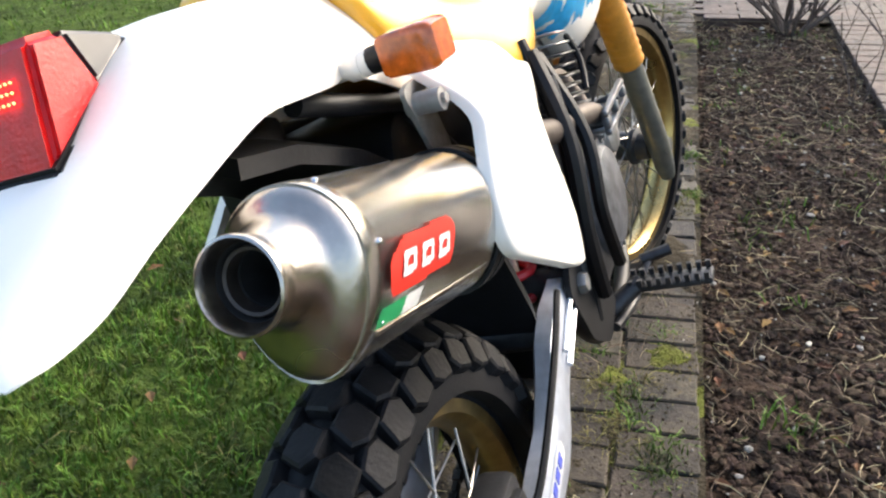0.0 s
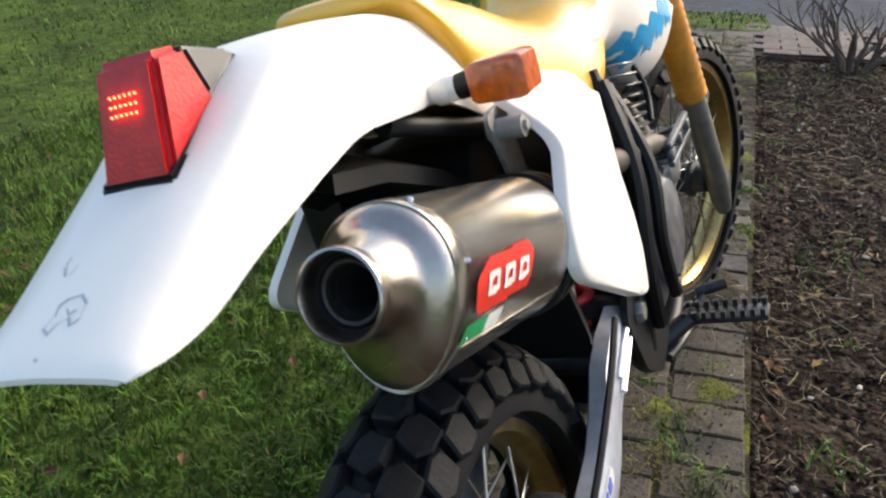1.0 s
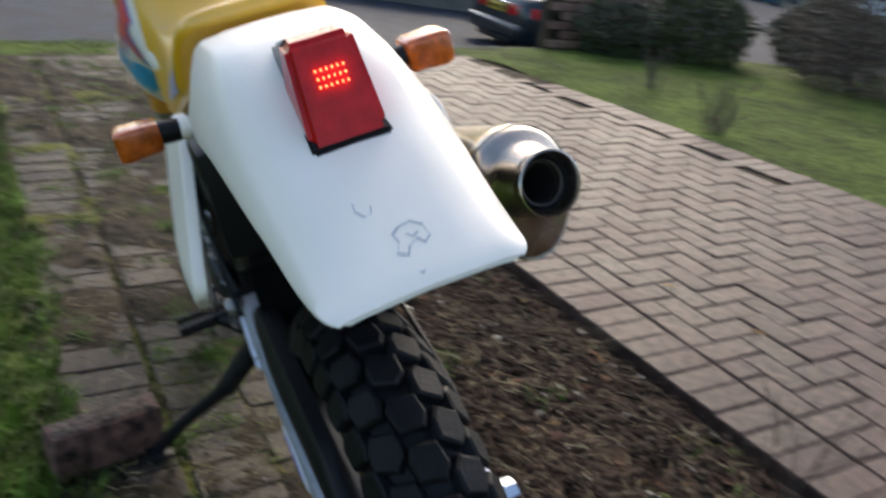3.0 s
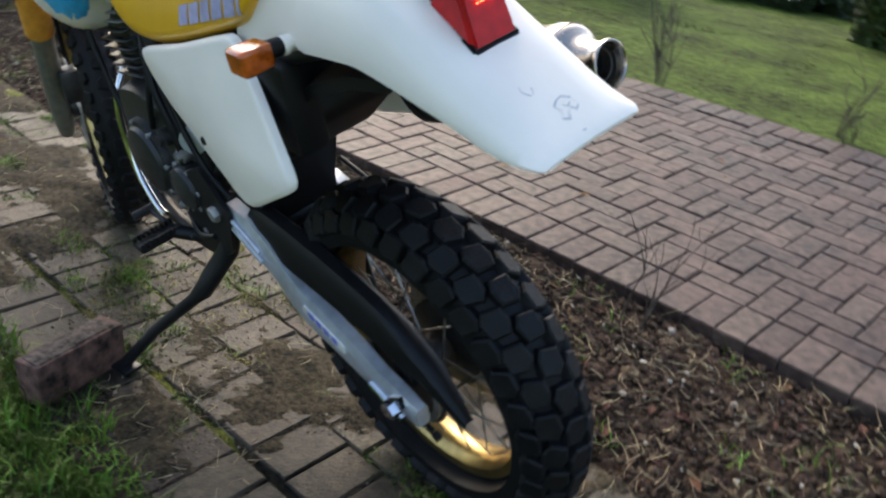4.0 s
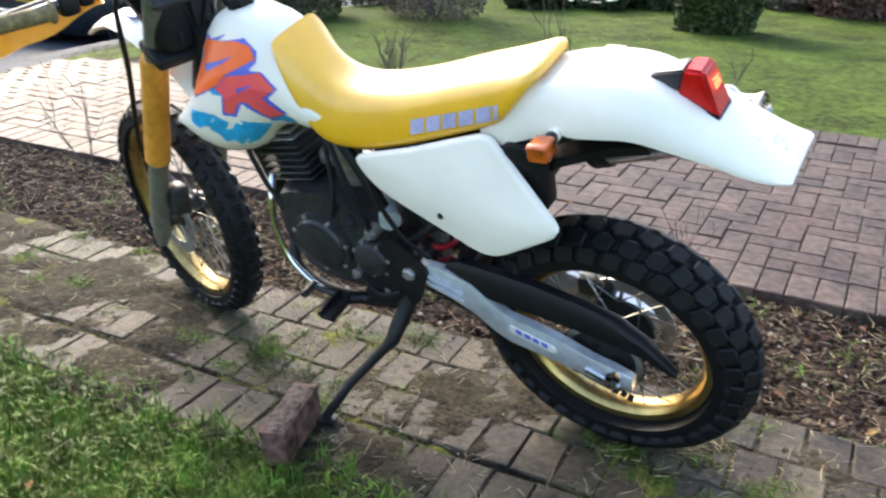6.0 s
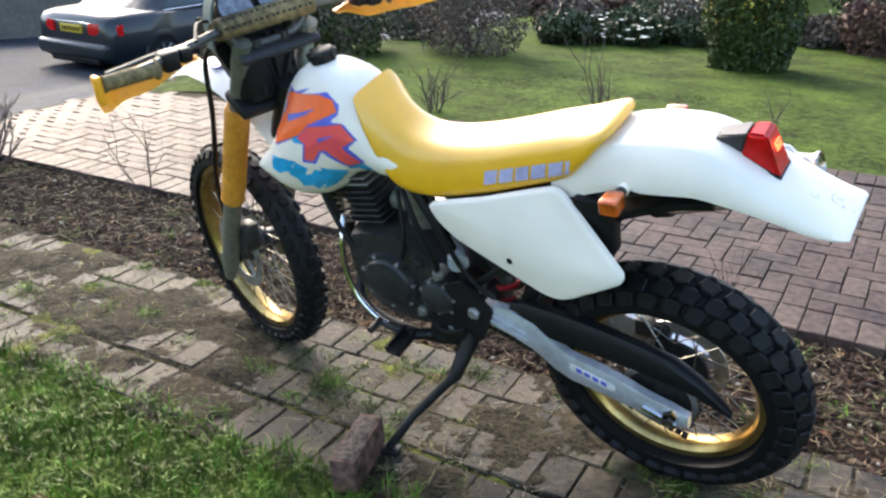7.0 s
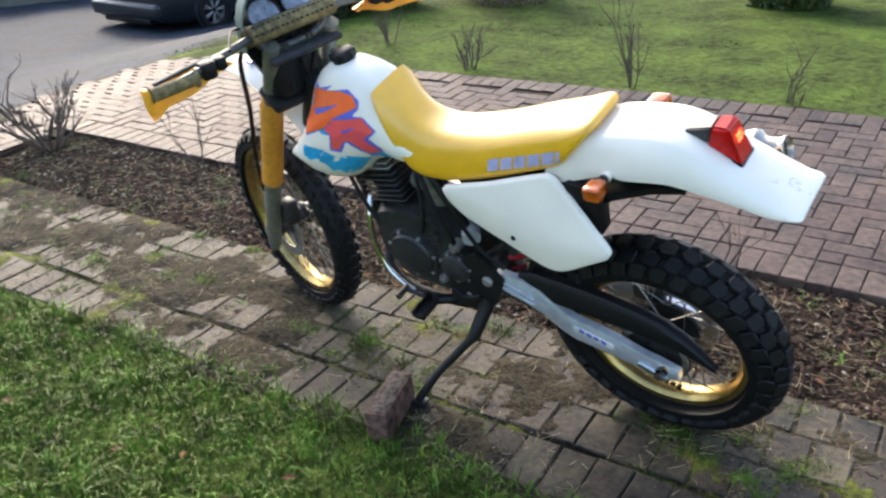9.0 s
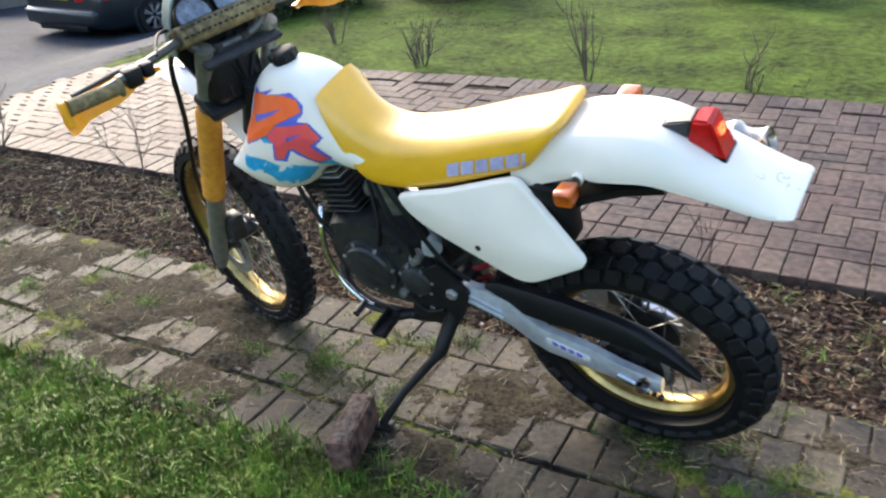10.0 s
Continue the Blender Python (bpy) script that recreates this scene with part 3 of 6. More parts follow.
# engine
bm = bmesh.new()
rings = []
for y, k in ((-0.105, 0.72), (-0.095, 0.92), (-0.05, 1.0), (0.05, 1.0), (0.09, 0.92), (0.10, 0.72)):
    ol = round_outline([(0.91, 0.65), (0.92, 0.49), (0.85, 0.385), (0.66, 0.375), (0.57, 0.45), (0.57, 0.58), (0.66, 0.67), (0.80, 0.68)], 0.05, 4)
    rings.append([(0.76 + (x - 0.76) * k, y, 0.53 + (z - 0.53) * k) for x, z in ol])
bridge(bm, rings)
crank = part("crankcase", bm, M_ENGINE, bike, "black engine case")
for sgn, c, r, mm, nm in ((1, (0.765, 0.530), 0.088, M_ENGINE, "generator_cover"), (-1, (0.80, 0.52), 0.105, M_COVER, "clutch_cover"), (1, (0.61, 0.525), 0.055, M_ENGINE, "sprocket_cover"), (-1, (0.90, 0.60), 0.045, M_ALUD, "pump_cover")):
    bm = bmesh.new()
    lathe(bm, [(0.001, 0.036), (r * 0.55, 0.034), (r * 0.80, 0.027), (r * 0.86, 0.018), (r * 0.98, 0.016), (r, 0.008), (r, -0.03), (0.001, -0.03)], (0, sgn, 0), (c[0], sgn * 0.098, c[1]), 40, closed=False)
    cv = part(nm, bm, mm, crank)
    for i in range(7):
        a = 2 * math.pi * i / 7 + 0.3
        bm = bmesh.new()
        lathe(bm, [(0.0005, 0.022), (0.005, 0.022), (0.006, 0.018), (0.006, 0.004)], (0, sgn, 0), (c[0] + math.cos(a) * r * 0.93, sgn * 0.098, c[1] + math.sin(a) * r * 0.93), 6, closed=False)
        part("bolt", bm, M_ALUD, crank)
bm = bmesh.new()
tilt = Matrix.Translation((0.84, 0, 0.665)) @ Matrix.Rotation(radians(12), 4, "Y")
box(bm, (-0.055, -0.055, 0.0), (0.055, 0.055, 0.17), 0.02, m=tilt)
cyl = part("cylinder", bm, M_ENGINE, bike, "black finned engine cylinder")
for i in range(8):
    bm = bmesh.new()
    k = 0.070 if i < 6 else 0.066
    box(bm, (-k, -k - 0.030, 0.012 + i * 0.0185), (k + 0.005, k, 0.0165 + i * 0.0185), 0.002, 1, m=tilt)
    part("fin", bm, M_ENGINE if i < 6 else M_ALUD, cyl)
bm = bmesh.new()
box(bm, (-0.07, -0.065, 0.165), (0.07, 0.065, 0.215), 0.02, m=tilt)
for sx in (-0.045, 0.045):
    for sy in (-0.05, 0.05):
        tube(bm, [tilt @ Vector((sx, sy, 0.20)), tilt @ Vector((sx, sy, 0.225))], 0.011, 10)
part("cylinder_head", bm, M_ALUD, bike, "grey aluminium cylinder head")
bm = bmesh.new()
for z0, z1 in ((0.640, 0.652), (0.672, 0.684)):
    box(bm, (0.76, -0.158, z0), (0.945, -0.146, z1), 0.004)
box(bm, (0.76, -0.158, 0.652), (0.785, -0.146, 0.672), 0.003)
box(bm, (0.845, -0.158, 0.652), (0.860, -0.146, 0.672), 0.003)
box(bm, (0.925, -0.158, 0.652), (0.945, -0.146, 0.672), 0.003)
box(bm, (0.77, -0.146, 0.643), (0.93, -0.09, 0.655), 0.004)
tube(bm, [(0.79, -0.146, 0.662), (0.79, -0.08, 0.64)], 0.009, 10)
tube(bm, [(0.92, -0.146, 0.662), (0.92, -0.08, 0.64)], 0.009, 10)
part("engine_bracket", bm, M_COVER, bike, "dull aluminium bracket with slots")
bm = bmesh.new()
tube(bm, curve_pts([(0.78, -0.01, 0.72), (0.70, -0.005, 0.72), (0.66, 0.0, 0.72)]), 0.03, 14)
tube(bm, [(0.70, 0, 0.79), (0.70, 0, 0.65)], 0.036, 14)
tube(bm, [(0.66, 0.0, 0.72), (0.56, 0.01, 0.72)], [0.03, 0.042], 14)
part("carburettor", bm, M_ALUD, bike)
bm = bmesh.new()
tube(bm, [(0.58, 0.035, 0.655), (0.53, 0.105, 0.655)], 0.026, 14)
part("starter_motor", bm, M_ALU, bike, "grey cylindrical motor")
bm = bmesh.new()
ab = round_outline([(0.17, 0.905), (0.13, 0.82), (0.23, 0.72), (0.37, 0.64), (0.50, 0.63), (0.54, 0.86)], 0.03, 4)
bridge(bm, [[(0.33 + (x - 0.33) * k, y, 0.78 + (z - 0.78) * k) for x, z in ab] for y, k in ((-0.090, 0.93), (-0.084, 1.0), (0.084, 1.0), (0.090, 0.93))])
part("air_box", bm, M_BLACKP, bike, "black air box under the seat")

# header pipe
bm = bmesh.new()
tube(bm, curve_pts([(0.90, -0.01, 0.72), (0.985, -0.03, 0.70), (1.00, -0.06, 0.62), (0.93, -0.105, 0.60), (0.78, -0.125, 0.68), (0.55, -0.125, 0.735), (0.36, -0.14, 0.79), (0.20, -0.156, 0.815)], 8), 0.019, 14)
part("exhaust_pipe", bm, M_BURNT, bike, "heat-tinted steel exhaust pipe")

# silencer: an oval can that climbs to the rear
tip = Vector((-0.213, -0.155, 0.922))
fw = Vector((0.955, 0.045, -0.297)).normalized()
upv = (Vector((0, 0, 1)) - fw * fw.z).normalized()
sdv = fw.cross(upv)          # towards the outside (-y)


def oval(d, k=1.0, off=0.0, n=40):
    out = []
    for i in range(n):
        a = 2 * math.pi * i / n
        yy, zz = math.cos(a), math.sin(a)
        w = 0.054 * (1.0 + 0.10 * zz)
        h = 0.060 if zz > 0 else 0.074
        out.append(tip + fw * d + sdv * (w * yy * k) + upv * ((h * zz - 0.006) * k + off))
    return out


bm = bmesh.new()
bridge(bm, [oval(0.060, 0.96), oval(0.058, 0.99), oval(0.062, 1.0), oval(0.076, 1.0), oval(0.078, 0.985), oval(0.345, 0.985), oval(0.348, 1.0), oval(0.372, 1.0), oval(0.376, 0.96), oval(0.42, 0.5)], False)
can = part("silencer_can", bm, M_STEEL, bike, "brushed steel oval silencer")
bm = bmesh.new()
bridge(bm, [oval(0.06, 0.985), oval(0.345, 0.985)])
can_tree = tree_of(bm)
bm.free()
bm = bmesh.new()


def circ(d, r, off=0.0, n=40):
    return [tip + fw * d + (sdv * math.cos(2 * math.pi * i / n) + upv * math.sin(2 * math.pi * i / n)) * r + upv * off for i in range(n)]


bridge(bm, [oval(0.062, 0.975), oval(0.055, 0.945), oval(0.050, 0.85), oval(0.046, 0.72), [a.lerp(b, 0.7) for a, b in zip(oval(0.043, 0.66), circ(0.042, 0.036))], circ(0.037, 0.0335), circ(0.030, 0.0315), circ(0.016, 0.0290), circ(0.010, 0.0285), circ(0.004, 0.0305), circ(0.0, 0.0315), circ(-0.003, 0.031), circ(-0.004, 0.0292), circ(-0.001, 0.0275),
            circ(0.004, 0.0265), circ(0.010, 0.0245)], False, False)
part("silencer_end", bm, M_CAP, can, "polished flared outlet")
bm = bmesh.new()
bridge(bm, [circ(0.010, 0.0245), circ(0.020, 0.0235), circ(0.022, 0.0225)], False, False)
part("outlet_ring", bm, M_SOOT, can)
bm = bmesh.new()
bridge(bm, [circ(0.020, 0.0236), circ(0.026, 0.0180), circ(0.10, 0.0178)], False, True)
part("outlet_bore", bm, M_SOOT, can, "sooty dark bore")
bm = bmesh.new()
bridge(bm, [circ(0.014, 0.0222), circ(0.012, 0.0212), circ(0.013, 0.0190), circ(0.024, 0.0182)], False, False)
part("outlet_sleeve", bm, M_BURNT, can)
for d in (0.33, 0.352):
    bm = bmesh.new()
    bridge(bm, [oval(d, 1.0), oval(d, 1.05), oval(d + 0.016, 1.05), oval(d + 0.016, 1.0)], False, False)
    part("strap", bm, M_BLACKP, can, "black rubber mounting strap")
for an in (0.2, 1.3, 2.4, 3.6, 4.7, 5.7):
    o = oval(0.080, 1.0)[int(an / (2 * math.pi) * 40)]
    ctr = tip + fw * 0.080
    bm = bmesh.new()
    lathe(bm, [(0.0004, 0.0014), (0.002, 0.001), (0.0026, 0.0), (0.0026, -0.002)], (o - ctr).normalized(), o, 10, closed=False)
    part("rivet", bm, M_CHROME, can)
bm = bmesh.new()
hb = Vector((0.131, -0.158, 0.919))
plate(bm, round_outline([(0.108, 0.940), (0.158, 0.940), (0.178, 0.855), (0.138, 0.855)], 0.015), 0.005, lambda x, z: -0.135)
tube(bm, [hb + Vector((0, 0.03, 0)), hb + Vector((0, -0.006, 0))], 0.011, 12)
tube(bm, [hb + Vector((0, 0.03, 0)), hb + Vector((0, -0.010, 0))], 0.0055, 6)
part("silencer_bracket", bm, M_ALUD, bike, "grey steel hanger bracket with a bolt")


def can_from(u, v):
    return tip + fw * u + upv * (v - 0.011) + sdv * 0.3


R0 = -sdv
decal("maker_plate", [round_outline([(0.086, -0.024), (0.200, -0.022), (0.212, 0.004), (0.200, 0.014), (0.112, 0.012), (0.086, 0.0)], 0.008)], can_tree, R0, can_from, M_SIGN, can, 0.002, 0.0022, "red maker's plate")
for k in range(3):
    u0 = 0.104 + 0.033 * k
    decal("plate_bar", [[(u0, -0.014), (u0 + 0.023, -0.013), (u0 + 0.026, 0.003), (u0 + 0.004, 0.002)]], can_tree, R0, can_from, M_LIGHT, can, 0.0015, 0.0032, holes=([(u0 + 0.007, -0.009), (u0 + 0.018, -0.008), (u0 + 0.020, -0.002), (u0 + 0.009, -0.003)],))
for a, b, mm in ((0.068, 0.110, M_GREEN), (0.110, 0.140, M_LIGHT)):
    decal("stripe", [[(a, -0.040), (b, -0.039), (b + 0.006, -0.028), (a + 0.006, -0.028)]], can_tree, R0, can_from, mm, can, 0.002, 0.002)
bm = bmesh.new()
tube(bm, [tip + fw * 0.08 + sdv * 0.034 - upv * 0.056, tip + fw * 0.345 + sdv * 0.034 - upv * 0.056], 0.003, 6)
part("seam", bm, M_STEEL, can)

# tank
TANK = [(0.62, 0.93, 0.865, 0.05, 0.085), (0.68, 0.965, 0.85, 0.06, 0.100), (0.72, 1.00, 0.845, 0.068, 0.106), (0.75, 1.045, 0.852, 0.074, 0.112), (0.79, 1.085, 0.843, 0.076, 0.118), (0.84, 1.104, 0.818, 0.076, 0.124), (0.89, 1.108, 0.770, 0.074, 0.130), (0.95, 1.092, 0.742, 0.070, 0.136),
        (1.00, 1.05, 0.738, 0.064, 0.141), (1.04, 0.99, 0.758, 0.058, 0.144), (1.07, 0.93, 0.80, 0.05, 0.144), (1.088, 0.89, 0.83, 0.045, 0.142)]


def tank_ring(x, zt, zb, wt, wb, n=32):
    out = []
    for i in range(n):
        a = 2 * math.pi * i / n
        c, s = math.cos(a), math.sin(a)
        v = math.copysign(abs(s) ** 0.75, s) * 0.5 + 0.5
        w = wb + (wt - wb) * smooth(0.40, 1.0, v)
        out.append((x, math.copysign(abs(c) ** 0.6, c) * w, zb + (zt - zb) * v))
    return out


def spline_rows(rows, n=3):
    return [tuple(v) for v in _cat(rows, n)]


def _cat(rows, n):
    P = [np.array(r, float) for r in rows]
    out = []
    for i in range(len(P) - 1):
        a, b, c, d = P[max(i - 1, 0)], P[i], P[i + 1], P[min(i + 2, len(P) - 1)]
        for k in range(n):
            t = k / n
            out.append(0.5 * ((2 * b) + (c - a) * t + (2 * a - 5 * b + 4 * c - d) * t * t + (3 * b - a - 3 * c + d) * t ** 3))
    return out + [P[-1]]


bm = bmesh.new()
bridge(bm, [tank_ring(*r) for r in spline_rows(TANK)])
tank_tree = tree_of(bm)
tank = part("fuel_tank", bm, M_WHITE, bike, "white plastic fuel tank with a bright graphic", smooth=60)
bm = bmesh.new()
cap_c = Vector((0.898, 0, 1.108))
lobes = []
lathe(bm, [(0.001, 0.026), (0.020, 0.026), (0.024, 0.024), (0.030, 0.022), (0.033, 0.018), (0.033, 0.0), (0.030, -0.01)], (0.15, 0, 1), cap_c, 24, closed=False)
for i in range(8):
    a = 2 * math.pi * i / 8
    q = cap_c + Vector((math.cos(a) * 0.031, math.sin(a) * 0.031, 0.0))
    lobes.append((q, q + Vector((0.003, 0, 0.021))))
fcap = part("filler_cap", bm, M_BLACKP, tank, "black ribbed filler cap")
for q, r in lobes:
    bm = bmesh.new()
    tube(bm, [q, r], 0.006, 8)
    part("lobe", bm, M_BLACKP, fcap)

# tank graphic: jagged shapes in orange over blue, a cyan splash below
for sgn in (1, -1):
    tf = lambda u, v: (u, sgn * 0.5, v)
    ray = (0, -sgn, 0)
    if sgn > 0:
        OUTER = [(0.992, 1.030), (0.985, 1.050), (0.960, 1.044), (0.901, 1.064), (0.928, 1.046), (0.843, 1.062), (0.807, 1.039), (0.805, 1.02), (0.827, 1.003), (0.79, 1), (0.757, 0.965), (0.782, 0.945), (0.746, 0.909), (0.797, 0.879), (0.835, 0.904), (0.863, 0.925), (0.894, 0.882), (0.932, 0.887), (0.917, 0.937), (0.951, 0.946), (1.023, 0.912), (1.048, 0.93), (1.002, 0.995)]
        FIRST = [(0.975, 1.040), (0.866, 1.054), (0.826, 1.048), (0.81, 1.025), (0.848, 1.008), (0.899, 0.985), (0.933, 0.956), (1.024, 0.916), (1.04, 0.935), (0.991, 1.002), (0.998, 1.022)]
        FIRST_HOLE = [(0.982, 0.99), (0.876, 1.024), (0.912, 1.004), (0.975, 0.976)]
        SECOND = [(0.899, 0.981), (0.798, 1), (0.763, 0.966), (0.8, 0.944), (0.756, 0.906), (0.799, 0.89), (0.847, 0.93), (0.869, 0.928), (0.897, 0.894), (0.922, 0.895), (0.911, 0.938), (0.938, 0.948), (0.922, 0.964)]
        SECOND_HOLE = [(0.868, 0.959), (0.817, 0.974), (0.833, 0.965), (0.867, 0.95)]
        decal("graphic_outline", [OUTER], tank_tree, ray, tf, M_BLUE, tank, 0.0025, 0.0012, "violet-blue jagged graphic")
        decal("graphic_shape", [FIRST], tank_tree, ray, tf, M_ORANGE, tank, 0.0025, 0.0022, "orange jagged graphic", holes=(FIRST_HOLE,))
        decal("graphic_shape", [SECOND], tank_tree, ray, tf, M_ORPINK, tank, 0.0025, 0.0023, "pink-orange jagged graphic", holes=(SECOND_HOLE,))
        SPLASH = [[(1.033, 0.889), (0.993, 0.887), (0.953, 0.886), (0.974, 0.865), (0.965, 0.852), (1.0, 0.85), (1.017, 0.842), (1.039, 0.855)],
                  [(0.955, 0.882), (0.919, 0.87), (0.941, 0.847), (0.919, 0.851), (0.9, 0.87), (0.871, 0.861), (0.852, 0.859), (0.882, 0.828), (0.926, 0.793), (0.933, 0.811), (0.962, 0.804), (0.967, 0.829), (0.989, 0.843)],
                  [(0.885, 0.877), (0.812, 0.867), (0.874, 0.811), (0.912, 0.796), (0.879, 0.835)],
                  [(0.787, 0.908), (0.753, 0.903), (0.728, 0.885), (0.763, 0.869), (0.777, 0.881), (0.81, 0.874)],
                  [(0.965, 0.943), (0.926, 0.962), (0.922, 0.936), (0.949, 0.934)]]
        decal("graphic_splash", SPLASH, tank_tree, ray, tf, M_CYAN, tank, 0.0025, 0.0012, "cyan splash graphic")
        # the tank crease's pale ridge, painted as flat white film instead of shaped
        LINE = [(1.028, 0.901), (0.921, 0.885), (0.83, 0.89), (0.794, 0.868), (0.731, 0.875)]
        decal("graphic_line", [[(u, v + 0.003) for u, v in LINE] + [(u, v - 0.003) for u, v in LINE[::-1]]], tank_tree, ray, tf, M_WHITE, tank, 0.0015, 0.0035, "thin white line painted for the tank's pale crease across the splash")
        continue
    Z = []
    for k in range(6):
        x0 = 1.060 - 0.052 * k
        z0 = 0.885 - 0.010 * k + (0.014 if k > 3 else 0)
        Z.append([(x0, z0), (x0 - 0.034, z0 + 0.012), (x0 - 0.062, z0 - 0.036), (x0 - 0.066, z0 - 0.056), (x0 - 0.044, z0 - 0.048), (x0 - 0.034, z0 - 0.058), (x0 - 0.014, z0 - 0.024), (x0 + 0.006, z0 - 0.030)])
    decal("graphic_splash", Z, tank_tree, ray, tf, M_CYAN, tank, 0.003, 0.0012, "cyan splash graphic")
    decal("graphic_splash", [[(1.05, 0.97), (1.0, 1.02), (0.90, 1.0), (0.93, 0.94), (0.97, 0.96), (1.0, 0.92)]], tank_tree, ray, tf, M_CYAN, tank, 0.003, 0.0012, "cyan splash graphic")

# seat
SEAT = [(0.130, 1.072, 1.058, 0.045, 0.060), (0.141, 1.076, 1.048, 0.068, 0.085), (0.165, 1.071, 1.018, 0.079, 0.098), (0.193, 1.062, 0.980, 0.082, 0.104), (0.222, 1.053, 0.951, 0.083, 0.107), (0.30, 1.030, 0.917, 0.083, 0.110), (0.42, 0.990, 0.871, 0.080, 0.114),
        (0.53, 0.964, 0.836, 0.076, 0.115), (0.60, 0.958, 0.825, 0.073, 0.116), (0.65, 0.966, 0.828, 0.071, 0.117), (0.685, 0.984, 0.848, 0.069, 0.116), (0.714, 1.008, 0.900, 0.068, 0.112), (0.735, 1.032, 0.960, 0.067, 0.107), (0.752, 1.052, 1.020, 0.064, 0.098), (0.764, 1.066, 1.055, 0.058, 0.085)]


def seat_ring(x, zt, zb, wt, wb, n=32):
    out = []
    for i in range(n):
        a = 2 * math.pi * i / n
        c, s = math.cos(a), math.sin(a)
        v = math.copysign(abs(s) ** 0.55, s) * 0.5 + 0.5
        w = wb + (wt - wb) * v
        low = zb - (0.020 * smooth(0.35, 0.6, x) * smooth(0.76, 0.70, x) if c < 0 else 0)
        out.append((x, math.copysign(abs(c) ** 0.5, c) * w, low + (zt - low) * v))
    return out


bm = bmesh.new()
bridge(bm, [seat_ring(*r) for r in spline_rows(SEAT)])
seat_tree = tree_of(bm)
seat = part("seat", bm, M_YELLOW, bike, "long yellow vinyl seat", smooth=70)
LET = [(0.419, 0.386), (0.379, 0.345), (0.338, 0.306), (0.299, 0.265), (0.258, 0.225), (0.219, 0.210)]
for a, b in LET:
    zz = lambda u: 0.920 + (0.421 - u) * 0.327
    decal("print_bar", [[(a, zz(a) - 0.012), (b, zz(b) - 0.011), (b - 0.003, zz(b) + 0.020), (a - 0.003, zz(a) + 0.019)]], seat_tree, (0, -1, 0), lambda u, v: (u, 0.5, v), M_LILAC, seat, 0.002, 0.001)

# side panels
plo = round_outline([(0.575, 0.835), (0.555, 0.795), (0.51, 0.755), (0.235, 0.672), (0.064, 0.785), (0.236, 0.946), (0.30, 0.925), (0.42, 0.882)], [0.02, 0.03, 0.03, 0.05, 0.03, 0.02, 0.02, 0.02])


plr = round_outline([(0.575, 0.835), (0.555, 0.79), (0.51, 0.745), (0.335, 0.655), (0.24, 0.672), (0.082, 0.775), (0.098, 0.84), (0.142, 0.905), (0.140, 0.950), (0.19, 0.965), (0.30, 0.930), (0.42, 0.882)], [0.02, 0.03, 0.03, 0.03, 0.03, 0.025, 0.02, 0.02, 0.02, 0.02, 0.02, 0.02])


def side_panel(sgn):
    bm = bmesh.new()
    if sgn > 0:
        outl = plo
        fy = lambda x, z: 0.112 + 0.045 * smooth(0.60, 0.10, x) * smooth(0.95, 0.74, z) + 0.012 * smooth(0.97, 0.80, z)
    else:
        outl = plr
        fy = lambda x, z: -(0.115 + 0.083 * smooth(0.50, 0.24, x) * smooth(0.99, 0.88, z) + 0.012 * smooth(0.85, 0.66, z))
    c = (0.29, 0.80)
    rings = []
    for k, dy in ((1.0, -0.014), (1.0, -0.003), (0.985, 0.0), (0.93, 0.001), (0.86, 0.002), (0.79, 0.003), (0.72, 0.004), (0.65, 0.005), (0.58, 0.0055), (0.50, 0.006), (0.42, 0.0065), (0.32, 0.007), (0.20, 0.007), (0.08, 0.007)):
        rings.append([(c[0] + (x - c[0]) * k, fy(c[0] + (x - c[0]) * k, c[1] + (z - c[1]) * k) + sgn * dy, c[1] + (z - c[1]) * k) for x, z in outl])
    bridge(bm, rings, False, True)
    back = [[(p[0], p[1] - sgn * 0.004, p[2]) for p in r] for r in rings[1:]]
    bridge(bm, back, False, True)
    ob = part("side_panel", bm, M_WHITE, bike, "white plastic side panel", smooth=50)
    bm = bmesh.new()
    x, z = 0.348, 0.752
    lathe(bm, [(0.001, 0.006), (0.006, 0.005), (0.008, 0.001), (0.008, -0.004)], (0, sgn, 0), (x, fy(x, z) + sgn * 0.004, z), 14, closed=False)
    part("panel_screw", bm, M_BLACKP, ob)


side_panel(1)
side_panel(-1)

# rear mudguard
MG = [(0.26, 1.000, 0.070, 0.088, 0.090), (0.215, 1.016, 0.071, 0.092, 0.100), (0.17, 1.034, 0.071, 0.096, 0.098), (0.117, 1.050, 0.072, 0.099, 0.091), (0.085, 1.058, 0.072, 0.100, 0.090), (0.055, 1.063, 0.072, 0.106, 0.094), (0.0, 1.068, 0.072, 0.106, 0.092), (-0.05, 1.064, 0.072, 0.105, 0.083),
      (-0.10, 1.047, 0.071, 0.102, 0.074), (-0.158, 1.016, 0.070, 0.098, 0.056), (-0.20, 0.995, 0.069, 0.094, 0.046), (-0.25, 0.970, 0.068, 0.090, 0.036), (-0.287, 0.951, 0.069, 0.086, 0.021), (-0.308, 0.940, 0.069, 0.082, 0.009), (-0.317, 0.934, 0.064, 0.075, 0.004)]


